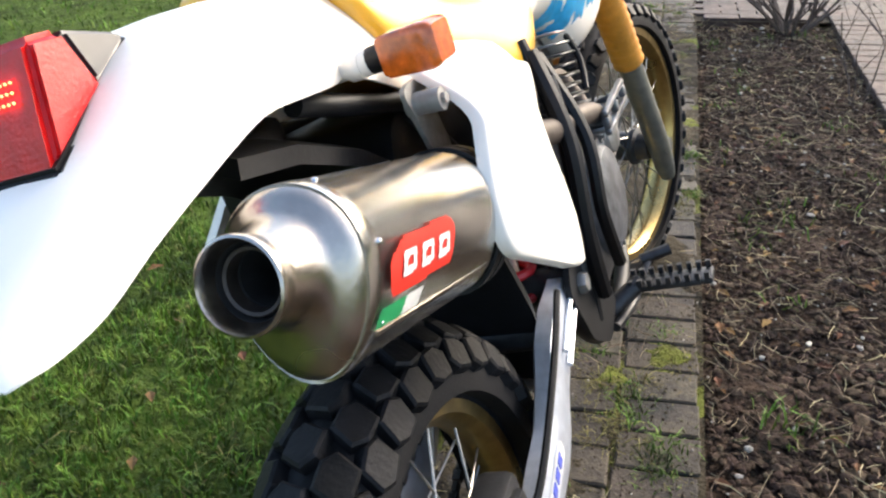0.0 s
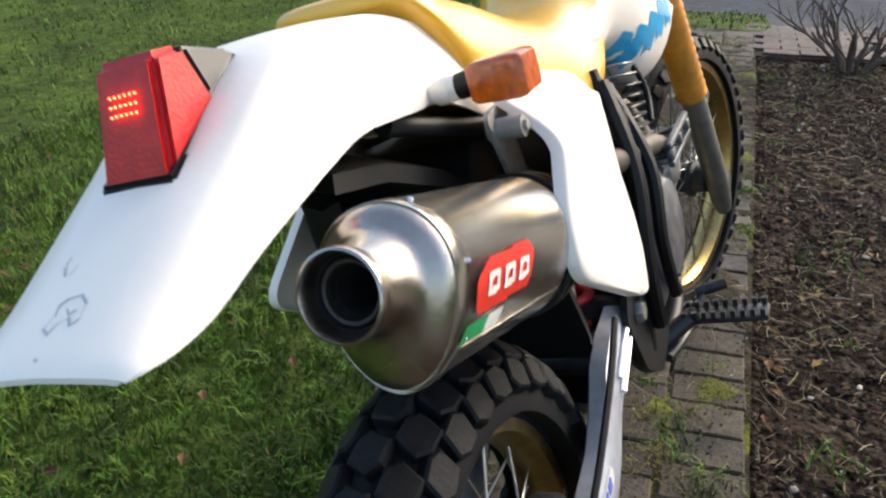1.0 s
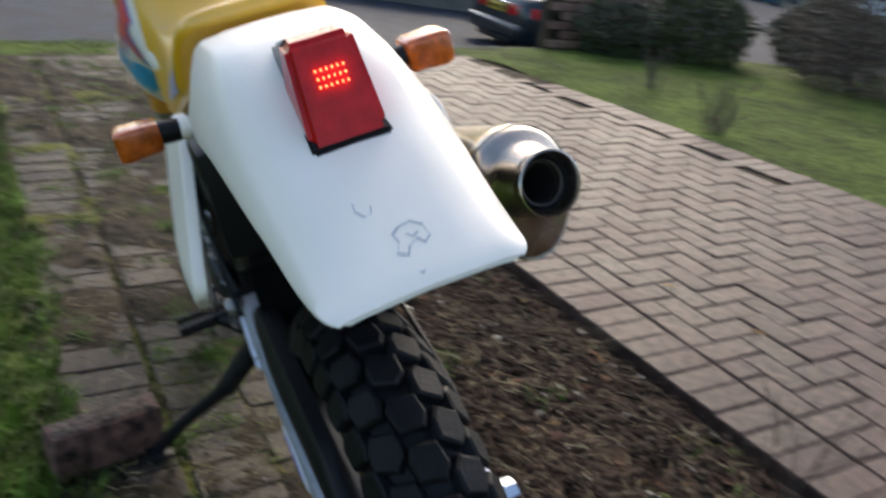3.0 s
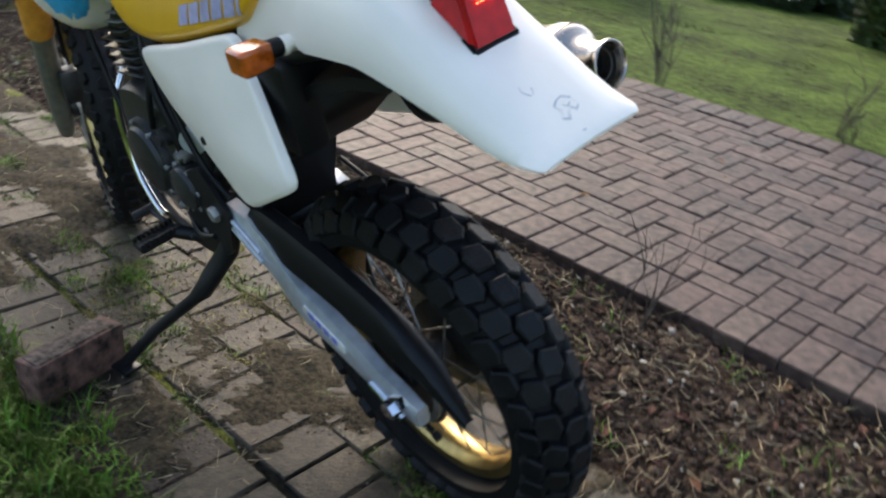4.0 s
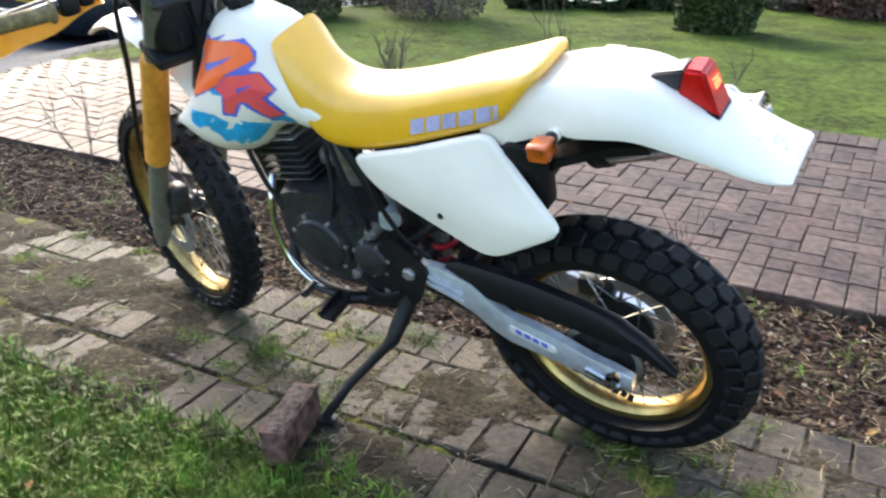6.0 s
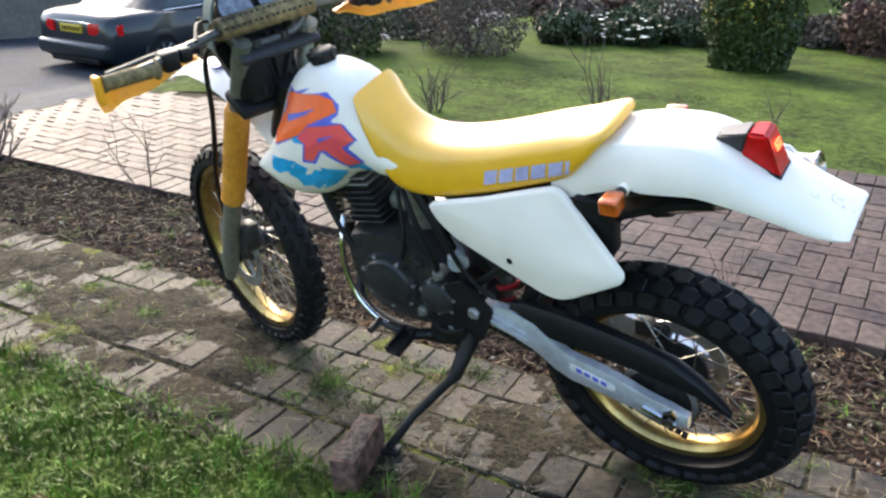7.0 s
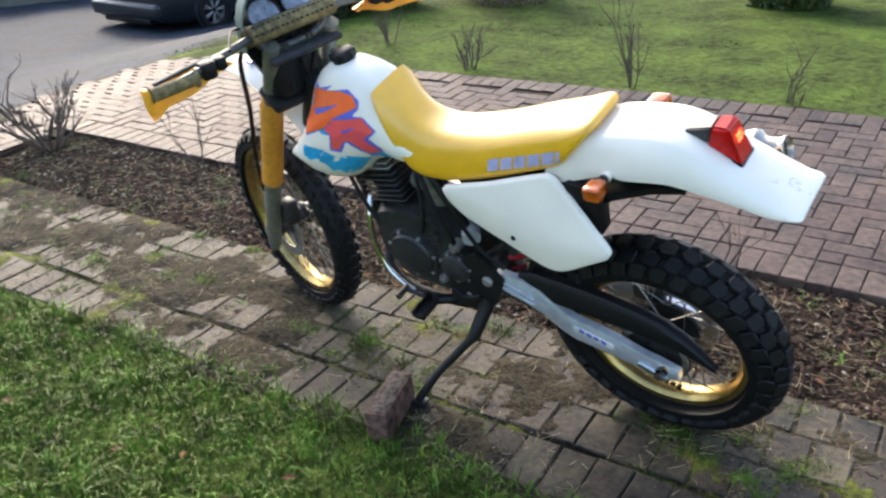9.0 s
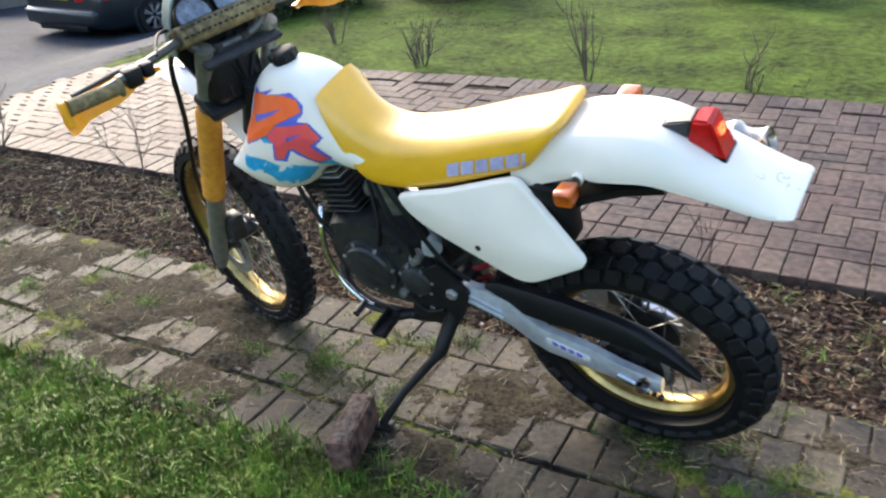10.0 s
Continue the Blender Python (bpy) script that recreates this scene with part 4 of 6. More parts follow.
def guard_ring(x, z, wt, wb, h):
    q = min(1.0, h / 0.03)
    half = [(0.0, 0.002), (wt * 0.5, 0.001), (wt * 0.9, -0.002 * q), (wt, -0.007 * q), (wt + (wb - wt) * 0.45, -0.3 * h - 0.002 * q), (wb, -0.75 * h), (wb, -h)]
    o = [(x, y, z + dz) for y, dz in half]
    ring = [(a, -b, c) for a, b, c in o[::-1]] + o[1:]
    inner = [(a, b * 0.965, c - (0.004 if abs(b) < wb * 0.99 else 0)) for a, b, c in ring]
    return ring + inner[::-1]


bm = bmesh.new()
bridge(bm, [guard_ring(*r) for r in spline_rows(MG)])
guard_tree = tree_of(bm)
mg = part("rear_mudguard", bm, M_WHITE, bike, "white plastic rear mudguard with scuff marks", smooth=50)
bm = bmesh.new()
rings = []
for x, z in ((0.385, 0.44), (0.375, 0.57), (0.335, 0.68), (0.27, 0.76), (0.20, 0.83), (0.10, 0.90), (0.0, 0.945), (-0.08, 0.965)):
    rings.append([(x, y * 0.082, z - 0.02 * abs(y) ** 2) for y in (-1, -0.6, 0, 0.6, 1)] + [(x + 0.006, y * 0.082, z + 0.015 - 0.02 * abs(y) ** 2) for y in (1, 0.6, 0, -0.6, -1)])
bridge(bm, rings)
part("inner_mudguard", bm, M_BLACKP, bike, "black inner mudguard")
bm = bmesh.new()
box(bm, (0.118, 0.055, 0.785), (0.205, 0.112, 0.93), 0.012)
part("tool_box", bm, M_BLACKP, bike)
LOOP = [(-0.268, 0.004), (-0.266, -0.007), (-0.272, -0.015), (-0.282, -0.016), (-0.286, -0.010), (-0.281, -0.006), (-0.285, 0.002), (-0.291, 0.006), (-0.287, 0.013), (-0.279, 0.008), (-0.272, 0.010)]
TICK = [(-0.236, 0.026), (-0.243, 0.027), (-0.250, 0.022), (-0.249, 0.016), (-0.243, 0.014)]


def stroke(pts, w, closed):
    """Thin quads along a line scratched into the plastic."""
    out = []
    n = len(pts)
    for i in range(n if closed else n - 1):
        p, q = Vector(pts[i]), Vector(pts[(i + 1) % n])
        d = (q - p).normalized()
        k = Vector((-d.y, d.x)) * w * (0.6 + 0.4 * math.sin(i * 2.1))
        out.append([tuple(p - d * w * 0.4 + k), tuple(q + d * w * 0.4 + k), tuple(q + d * w * 0.4 - k), tuple(p - d * w * 0.4 - k)])
    return out


SCUFFS = stroke(LOOP, 0.0011, True) + stroke(TICK, 0.0008, False) + stroke([(-0.275, 0.0), (-0.279, -0.004), (-0.276, -0.009)], 0.0009, False) + [[(-0.306, 0.006), (-0.309, 0.003), (-0.307, 0.0)]]
for pl in SCUFFS:
    decal("scuff", [pl], guard_tree, (0, 0, -1), lambda u, v: (u, v, 1.4), M_SCUFF, mg, 0.0006, 0.0006)
bm = bmesh.new()
lathe(bm, [(0.001, 0.003), (0.004, 0.002), (0.005, 0.0)], (0, 0, 1), (0.03, 0.055, 1.049), 10, closed=False)
part("mudguard_bolt", bm, M_BLACKP, mg)

# tail lamp
bm = bmesh.new()
bot = [(-0.060, 0.024, 1.050), (-0.060, -0.024, 1.050), (-0.182, -0.035, 0.992), (-0.182, 0.035, 0.992)]
mid = [(-0.057, 0.025, 1.066), (-0.057, -0.025, 1.066), (-0.185, -0.036, 1.008), (-0.185, 0.036, 1.008)]
bridge(bm, [bot, mid])
bmesh.ops.bevel(bm, geom=bm.edges[:], offset=0.003, segments=2, affect="EDGES")
lampb = part("tail_lamp", bm, M_BLACKP, bike, "red tail lamp in a black base")
bm = bmesh.new()
r0 = [(-0.105, 0.030, 1.040), (-0.105, -0.030, 1.040), (-0.184, -0.0350, 1.004), (-0.184, 0.0350, 1.004)]
r1 = [(-0.116, 0.026, 1.086), (-0.116, -0.026, 1.086), (-0.152, -0.030, 1.088), (-0.152, 0.030, 1.088)]
bridge(bm, [r0, r1])
bmesh.ops.bevel(bm, geom=bm.edges[:], offset=0.006, segments=3, affect="EDGES")
part("lens", bm, M_LENS, lampb, "red ribbed lens")
bm = bmesh.new()
r0 = [(-0.060, 0.0245, 1.064), (-0.060, -0.0245, 1.064), (-0.110, -0.029, 1.044), (-0.110, 0.029, 1.044)]
r1 = [(-0.064, 0.022, 1.070), (-0.064, -0.022, 1.070), (-0.117, -0.025, 1.0845), (-0.117, 0.025, 1.0845)]
bridge(bm, [r0, r1])
bmesh.ops.bevel(bm, geom=bm.edges[:], offset=0.003, segments=2, affect="EDGES")
part("lens_front", bm, M_CLEAR, lampb, "smoky clear lens")
a0, a1 = Vector((-0.1535, 0, 1.086)), Vector((-0.1835, 0, 1.014))
nrm = Vector((-(a0.z - a1.z), 0, (a0.x - a1.x))).normalized()
for i in range(3):
    for j in range(6):
        p = a0.lerp(a1, 0.30 + 0.085 * i) + Vector((0, (j - 2.5) * 0.0048, 0)) + nrm * 0.0012
        if nrm.x > 0:
            p -= nrm * 0.0024
        bm = bmesh.new()
        bmesh.ops.create_icosphere(bm, subdivisions=1, radius=0.0011, matrix=Matrix.Translation(p))
        part("bulb", bm, M_GLOW, lampb)

# indicators
for sgn in (1, -1):
    c = Vector((0.090, 0.160 if sgn > 0 else -0.173, 0.975 if sgn > 0 else 0.977))
    f = 0.82 if sgn > 0 else 0.95
    bm = bmesh.new()
    rings = []
    for y, k in ((-0.032, 0.80), (-0.026, 0.92), (0.020, 1.0), (0.028, 0.94), (0.032, 0.80)):
        rings.append([(c.x + x * k * f, c.y + sgn * y * f * 0.88, c.z + z * k * f) for x, z in round_outline([(0.026, 0.019), (-0.024, 0.022), (-0.026, -0.020), (0.024, -0.022)], 0.007, 3)])
    bridge(bm, rings)
    ind = part("indicator", bm, M_AMBER, bike, "amber indicator lens")
    bm = bmesh.new()
    tube(bm, [(c.x, c.y - sgn * 0.048, c.z - 0.002), (c.x, c.y - sgn * 0.044, c.z - 0.002), (c.x, c.y - sgn * 0.022, c.z)], [0.010, 0.012, 0.013], 12)
    part("stem", bm, M_BLACKP, ind, "black rubber stem")
    bm = bmesh.new()
    tube(bm, [(c.x, sgn * 0.070, c.z - 0.006), (c.x, c.y - sgn * 0.070, c.z - 0.004), (c.x, c.y - sgn * 0.066, c.z - 0.004), (c.x, c.y - sgn * 0.044, c.z - 0.002)], [0.009, 0.009, 0.012, 0.012], 12)
    lathe(bm, [(0.001, 0.0), (0.013, 0.0), (0.013, 0.006), (0.001, 0.006)], (0, 1, 0), (c.x, c.y - sgn * 0.052, c.z - 0.003), 16)
    part("socket", bm, M_WHITE, ind, "white plastic socket")

# shock absorber
bm = bmesh.new()
A, B = Vector((0.485, -0.012, 0.80)), Vector((0.490, -0.012, 0.45))
tube(bm, [A, B], 0.022, 14)
sh = part("shock_absorber", bm, M_ALUD, bike)
bm = bmesh.new()
tube(bm, [A.lerp(B, 0.15 + 0.75 * i / 90) + Vector((math.cos(i * 0.45) * 0.042, math.sin(i * 0.45) * 0.042, 0)) for i in range(91)], 0.0075, 8)
part("spring", bm, M_SPRING, sh, "red coil spring")

# pegs, pedals, levers
for sgn in (1, -1):
    bm = bmesh.new()
    y0, y1 = sgn * 0.13, (0.225 if sgn > 0 else -0.272)
    z0 = 0.395
    tube(bm, [(0.66, sgn * 0.10, 0.37), (0.71, sgn * 0.15, 0.39)], 0.016, 10)
    box(bm, (0.69, min(y0, y1), z0 - 0.016), (0.735, max(y0, y1), z0 - 0.004), 0.004)
    for k in range(9):
        yy = y0 + (y1 - y0) * (k + 0.5) / 9
        for xx in (0.688, 0.728):
            box(bm, (xx, yy - 0.004, z0 - 0.006), (xx + 0.008, yy + 0.004, z0 + 0.008))
    part("foot_peg", bm, M_BLACKP if sgn > 0 else M_ENGINE, bike, "black toothed foot peg")
bm = bmesh.new()
tube(bm, curve_pts([(0.62, -0.115, 0.36), (0.72, -0.13, 0.35), (0.80, -0.15, 0.38)]), 0.008, 10)
tube(bm, [(0.80, -0.14, 0.385), (0.82, -0.19, 0.39)], 0.011, 10)
part("brake_pedal", bm, M_ENGINE, bike, "black brake pedal")
bm = bmesh.new()
tube(bm, curve_pts([(0.66, 0.12, 0.38), (0.75, 0.13, 0.37), (0.82, 0.14, 0.39)]), 0.007, 10)
tube(bm, [(0.82, 0.13, 0.39), (0.82, 0.18, 0.39)], 0.010, 10)
part("gear_lever", bm, M_ENGINE, bike)
bm = bmesh.new()
tube(bm, [(0.53, -0.11, 0.50), (0.56, -0.125, 0.60), (0.59, -0.13, 0.74), (0.60, -0.125, 0.80)], 0.012, 10)
part("kick_lever", bm, M_ENGINE, bike)
bm = bmesh.new()
tube(bm, curve_pts([(0.60, -0.10, 0.86), (0.57, -0.13, 0.72), (0.56, -0.12, 0.55), (0.55, -0.11, 0.42)]), 0.010, 8)
part("hose", bm, M_BLACKP, bike)
bm = bmesh.new()
tube(bm, curve_pts([(0.40, -0.115, 0.56), (0.28, -0.125, 0.52), (0.12, -0.125, 0.46), (0.07, -0.10, 0.45)]), 0.005, 8)
part("brake_hose", bm, M_BLACKP, bike)

# left pivot plate, linkage, hoses and leads round the engine
for sgn in (1, -1):
    bm = bmesh.new()
    plate(bm, round_outline([(0.61, 0.56), (0.52, 0.61), (0.445, 0.53), (0.49, 0.42), (0.57, 0.365), (0.66, 0.39)], 0.02), 0.010, lambda x, z: sgn * 0.112)
    pp = part("pivot_plate", bm, M_FRAME, bike, "black frame plate round the arm pivot")
    bm = bmesh.new()
    lathe(bm, [(0.001, 0.012), (0.014, 0.012), (0.017, 0.008), (0.017, 0.0)], (0, sgn, 0), (0.50, sgn * 0.117, 0.515), 6, closed=False)
    part("pivot_nut", bm, M_ALUD, pp)
bm = bmesh.new()
plate(bm, round_outline([(0.46, 0.50), (0.37, 0.47), (0.36, 0.40), (0.42, 0.37), (0.48, 0.43)], 0.02), 0.012, lambda x, z: 0.045)
tube(bm, [(0.40, -0.05, 0.42), (0.40, 0.06, 0.42)], 0.012, 10)
part("shock_linkage", bm, M_ALUD, bike, "dull aluminium shock linkage")
bm = bmesh.new()
tube(bm, [(0.46, 0.065, 0.70), (0.41, 0.07, 0.62)], 0.026, 14)
tube(bm, [(0.47, 0.062, 0.715), (0.455, 0.066, 0.69)], 0.029, 14)
part("shock_reservoir", bm, M_ENGINE, bike, "black cylindrical reservoir")
for pts, r in (([(0.70, 0.06, 0.84), (0.64, 0.10, 0.74), (0.60, 0.105, 0.62), (0.63, 0.11, 0.50)], 0.008), ([(0.72, 0.05, 0.80), (0.69, 0.095, 0.70), (0.71, 0.105, 0.62)], 0.006), ([(0.90, 0.03, 0.84), (0.95, 0.075, 0.78), (0.92, 0.09, 0.68), (0.88, 0.095, 0.60)], 0.007),
               ([(0.58, 0.09, 0.84), (0.55, 0.11, 0.72), (0.50, 0.11, 0.62), (0.44, 0.105, 0.57)], 0.006), ([(0.66, 0.11, 0.44), (0.60, 0.125, 0.42), (0.54, 0.12, 0.44)], 0.006),
               ([(0.60, -0.11, 0.84), (0.55, -0.145, 0.72), (0.53, -0.14, 0.58), (0.56, -0.13, 0.46)], 0.013), ([(0.66, -0.10, 0.82), (0.62, -0.15, 0.70), (0.60, -0.15, 0.58), (0.66, -0.14, 0.46)], 0.011), ([(0.86, -0.07, 0.86), (0.90, -0.10, 0.76), (0.86, -0.11, 0.70)], 0.006)):
    bm = bmesh.new()
    tube(bm, curve_pts(pts), r, 8)
    part("engine_hose", bm, M_BLACKP, bike, "black rubber hose")
for x, z, r, mm in ((0.60, 0.60, 0.017, M_ALUD), (0.665, 0.615, 0.020, M_ENGINE), (0.68, 0.45, 0.014, M_ALUD), (0.585, 0.43, 0.013, M_ALUD)):
    bm = bmesh.new()
    lathe(bm, [(0.001, 0.020), (r * 0.6, 0.020), (r * 0.65, 0.012), (r, 0.010), (r, -0.02)], (0, 1, 0), (x, 0.100, z), 12, closed=False)
    part("engine_plug", bm, mm, bike)
# side stand, reaching from the frame to the ground beside the loose brick
inv = bike.matrix_world.inverted()
foot = inv @ Vector((0.698, 0.362, 0.016))
bm = bmesh.new()
q0 = Vector((0.535, 0.105, 0.40))
tube(bm, [q0 + Vector((-0.01, -0.02, 0.06)), q0, q0.lerp(foot, 0.18) + Vector((-0.016, 0, 0)), q0.lerp(foot, 0.30) + Vector((-0.028, 0, 0)), q0.lerp(foot, 0.36) + Vector((-0.024, 0, 0)), q0.lerp(foot, 0.7), foot], [0.022, 0.022, 0.021, 0.019, 0.0135, 0.0125, 0.0125], 12)
stand = part("side_stand", bm, M_FRAME, bike, "black steel side stand", smooth=60)
bm = bmesh.new()
box(bm, (-0.03, -0.022, -0.006), (0.03, 0.022, 0.004), 0.003, m=inv @ Matrix.Translation((0.698, 0.362, 0.012)) @ Matrix.Rotation(radians(15), 4, "Z"))
part("stand_foot", bm, M_FRAME, stand)

# fork
for sgn in (1, -1):
    y = sgn * 0.098
    bm = bmesh.new()
    tube(bm, [fork(0.262, 0.040, y), fork(0.30, 0.042, y), fork(0.36, 0.048, y), fork(0.60, 0.052, y), fork(0.66, 0.052, y)], [0.018, 0.025, 0.027, 0.027, 0.027], 18)
    ax = Vector((FAX, y, 0.35))
    tube(bm, [ax - Vector((0, 0.022, 0)), ax + Vector((0, 0.022, 0))], 0.024, 14)
    part("fork_leg", bm, M_FORK, bike, "grey aluminium fork leg", STEER)
    bm = bmesh.new()
    pts, rr = [], []
    for i in range(50):
        zz = 0.60 + 0.335 * i / 49
        pts.append(fork(zz, 0.052, y))
        rr.append(0.033 + (0.0022 if i % 3 == 1 else 0) - (0.004 if i in (0, 49) else 0))
    tube(bm, pts, rr, 20)
    part("fork_gaiter", bm, M_GAITER, bike, "orange ribbed fork gaiter", STEER, smooth=60)
    bm = bmesh.new()
    tube(bm, [fork(0.93, 0.052, y), fork(1.125, 0.052, y)], 0.0235, 16)
    part("fork_tube", bm, M_FORK, bike, "grey-green fork tube", STEER)
for zz, th in ((0.955, 0.032), (1.088, 0.022)):
    bm = bmesh.new()
    R = Matrix.Translation(fork(zz, 0.03)) @ Matrix.Rotation(-RAKE, 4, "Y")
    hw, hy = (0.05, 0.126) if zz < 1 else (0.022, 0.118)
    box(bm, (-hw, -hy, -th / 2), (hw, hy, th / 2), 0.012, m=R)
    part("fork_clamp", bm, M_FRAME if zz < 1 else M_ENGINE, bike, "", STEER)

# handlebar
HB = [(0.925, 0.455, 1.178), (0.945, 0.34, 1.176), (0.985, 0.20, 1.182), (1.005, 0.13, 1.180), (1.015, 0.085, 1.135), (1.015, 0.0, 1.125)]
hb = HB + [(x, -y, z) for x, y, z in HB[-2::-1]]
bm = bmesh.new()
tube(bm, curve_pts(hb), 0.011, 12)
bar = part("handlebar", bm, M_DARKB, bike, "aluminium handlebar", STEER @ Matrix.Translation((0.048, 0.016, -0.018)))
bm = bmesh.new()
tube(bm, [(1.010, 0.140, 1.186), (1.012, 0.135, 1.186), (1.012, -0.135, 1.186), (1.010, -0.140, 1.186)], [0.020, 0.027, 0.027, 0.020], 18)
pad = part("bar_pad", bm, M_TAN, bar, "tan foam bar pad with dark print")
for k in range(16):
    for q in range(3):
        a = radians(70 + 50 * q)
        p = Vector((1.012 + math.cos(a) * 0.0268, -0.12 + 0.016 * k, 1.186 + math.sin(a) * 0.0268))
        bm = bmesh.new()
        box(bm, (-0.003, -0.0035, -0.0006), (0.003, 0.003 + 0.002 * ((k * 7 + q) % 3), 0.0006), m=Matrix.Translation(p) @ Matrix.Rotation(math.pi / 2 - a, 4, "Y"))
        ob = part("print_mark", bm, M_BLACKP, bar, smooth=0)
for sgn in (1, -1):
    bm = bmesh.new()
    g0, g1 = Vector((0.923, sgn * 0.46, 1.178)), Vector((0.946, sgn * 0.33, 1.166))
    pts = [g0.lerp(g1, i / 22) for i in range(23)]
    tube(bm, pts, [0.019] + [0.0165 if i % 2 else 0.0178 for i in range(21)] + [0.024], 14)
    part("grip", bm, M_TAN, bar, "tan rubber grip")
    bm = bmesh.new()
    box(bm, (0.918, min(sgn * 0.458, sgn * 0.474), 1.132), (0.950, max(sgn * 0.458, sgn * 0.474), 1.196), 0.0075, 4)
    part("bar_end", bm, M_GUARD, bar, "orange bar end")
    bm = bmesh.new()
    box(bm, (0.935, sgn * 0.29 - 0.02, 1.148), (0.975, sgn * 0.29 + 0.022, 1.195), 0.01)
    box(bm, (0.945, sgn * 0.25 - 0.015, 1.155), (0.99, sgn * 0.25 + 0.015, 1.19), 0.008)
    part("switch_housing", bm, M_BLACKP, bar)
    bm = bmesh.new()
    tube(bm, curve_pts([(0.98, sgn * 0.24, 1.178), (1.01, sgn * 0.28, 1.176), (1.008, sgn * 0.36, 1.172), (1.002, sgn * 0.42, 1.170)]), [0.008] * 6 + [0.006] * 13, 8)
    part("lever", bm, M_DARKB if sgn > 0 else M_BLACKP, bar, "hand lever")
    # hand guard shell
    bm = bmesh.new()
    rings = []
    for i in range(13):
        t = i / 12
        y = sgn * (0.20 + 0.275 * t)
        xx = 1.005 + 0.03 * math.sin(math.pi * min(1, t * 1.05)) - 0.075 * smooth(0.72, 1.0, t)
        zt = 1.168 - 0.020 * (1 - t) + 0.006 * math.sin(math.pi * t)
        zb = 1.142 - 0.045 * smooth(0.0, 0.5, t) + 0.022 * smooth(0.75, 1, t)
        sec = []
        for k in range(6):
            v = k / 5
            sec.append((xx + 0.020 * math.sin(math.pi * v) - 0.012 * v, y, zt + (zb - zt) * v))
        rings.append(sec + [(a - 0.003, b, c) for a, b, c in sec[::-1]])
    bridge(bm, rings)
    part("hand_guard", bm, M_GUARD, bar, "orange plastic hand guard")
for yy in (0.04, -0.04):
    bm = bmesh.new()
    tube(bm, [(1.015, yy, 1.085), (1.015, yy, 1.14)], 0.016, 12)
    part("bar_riser", bm, M_ENGINE, bar)

# clocks behind a small cowl
cow = new("cowl")
cow.parent = bike
cow.matrix_basis = STEER @ Matrix.Translation((-0.035, 0.026, -0.014))
bm = bmesh.new()
rings = []
for i in range(15):
    a = math.pi * i / 14
    y, z = -math.cos(a) * 0.130, 1.13 + math.sin(a) ** 0.8 * 0.178
    rings.append([(1.150 + 0.02 * math.sin(a), y, z), (1.122, y * 1.0, z + 0.004 * math.sin(a)), (1.120, y * 0.985, z - 0.001), (1.122, y * 0.96, z - 0.004), (1.150 + 0.02 * math.sin(a), y * 0.95, z - 0.006)])
bridge(bm, rings)
part("cowl_rim", bm, M_POST, cow, "green-grey cowl rim")
bm = bmesh.new()
rings = []
for k, xx in ((1.0, 1.15), (0.93, 1.20), (0.75, 1.24), (0.4, 1.26)):
    rings.append([(xx, -math.cos(math.pi * i / 14) * 0.115 * k, 1.12 + (math.sin(math.pi * i / 14) ** 0.8) * 0.172 * k) for i in range(15)] + [(xx, 0.06 * k, 1.0), (xx, -0.06 * k, 1.0)])
bridge(bm, rings)
part("cowl_shell", bm, M_BLACKP, cow, "black headlamp cowl")
for yy, r in ((0.052, 0.050), (-0.056, 0.050)):
    bm = bmesh.new()
    lathe(bm, [(0.001, 0.0), (r * 0.9, 0.0), (r, 0.006), (r, -0.05), (0.001, -0.05)], (-0.75, 0, 0.66), (1.115, yy, 1.215), 28, closed=False)
    part("clock", bm, M_BLACKP, cow, "round black instrument")
    bm = bmesh.new()
    lathe(bm, [(0.001, 0.002), (r * 0.86, 0.002), (r * 0.9, 0.0)], (-0.75, 0, 0.66), (1.115, yy, 1.215), 28, closed=False)
    part("clock_glass", bm, M_DIAL, cow, "pale bluish dial under glass")
bm = bmesh.new()
box(bm, (1.125, -0.07, 1.125), (1.16, 0.07, 1.165), 0.012)
part("clock_bracket", bm, M_BLACKP, cow)
bm = bmesh.new()
lathe(bm, [(0.001, 0.02), (0.05, 0.015), (0.07, 0.0), (0.07, -0.03), (0.001, -0.04)], (1, 0, -0.1), (1.25, 0, 1.09), 28, closed=False)
part("headlamp", bm, M_GLASS, cow)
# lamp shell and looms between the fork tubes
bm = bmesh.new()
box(bm, (1.095, -0.082, 0.965), (1.185, 0.082, 1.125), 0.03, 3)
part("lamp_shell", bm, M_BLACKP, cow, "black headlamp shell")
for k in range(7):
    q = random.Random(60 + k)
    y0, y1 = q.uniform(-0.07, 0.07), q.uniform(-0.06, 0.06)
    bm = bmesh.new()
    tube(bm, curve_pts([(1.10, y0, 1.13), (1.07 + q.uniform(-0.02, 0.02), (y0 + y1) / 2 + q.uniform(-0.03, 0.03), 1.07), (1.06, y1, 1.0), (1.08, y1 * 0.6, 0.93)]), q.uniform(0.005, 0.009), 8)
    part("loom", bm, M_BLACKP, bike, "black wiring loom", STEER)
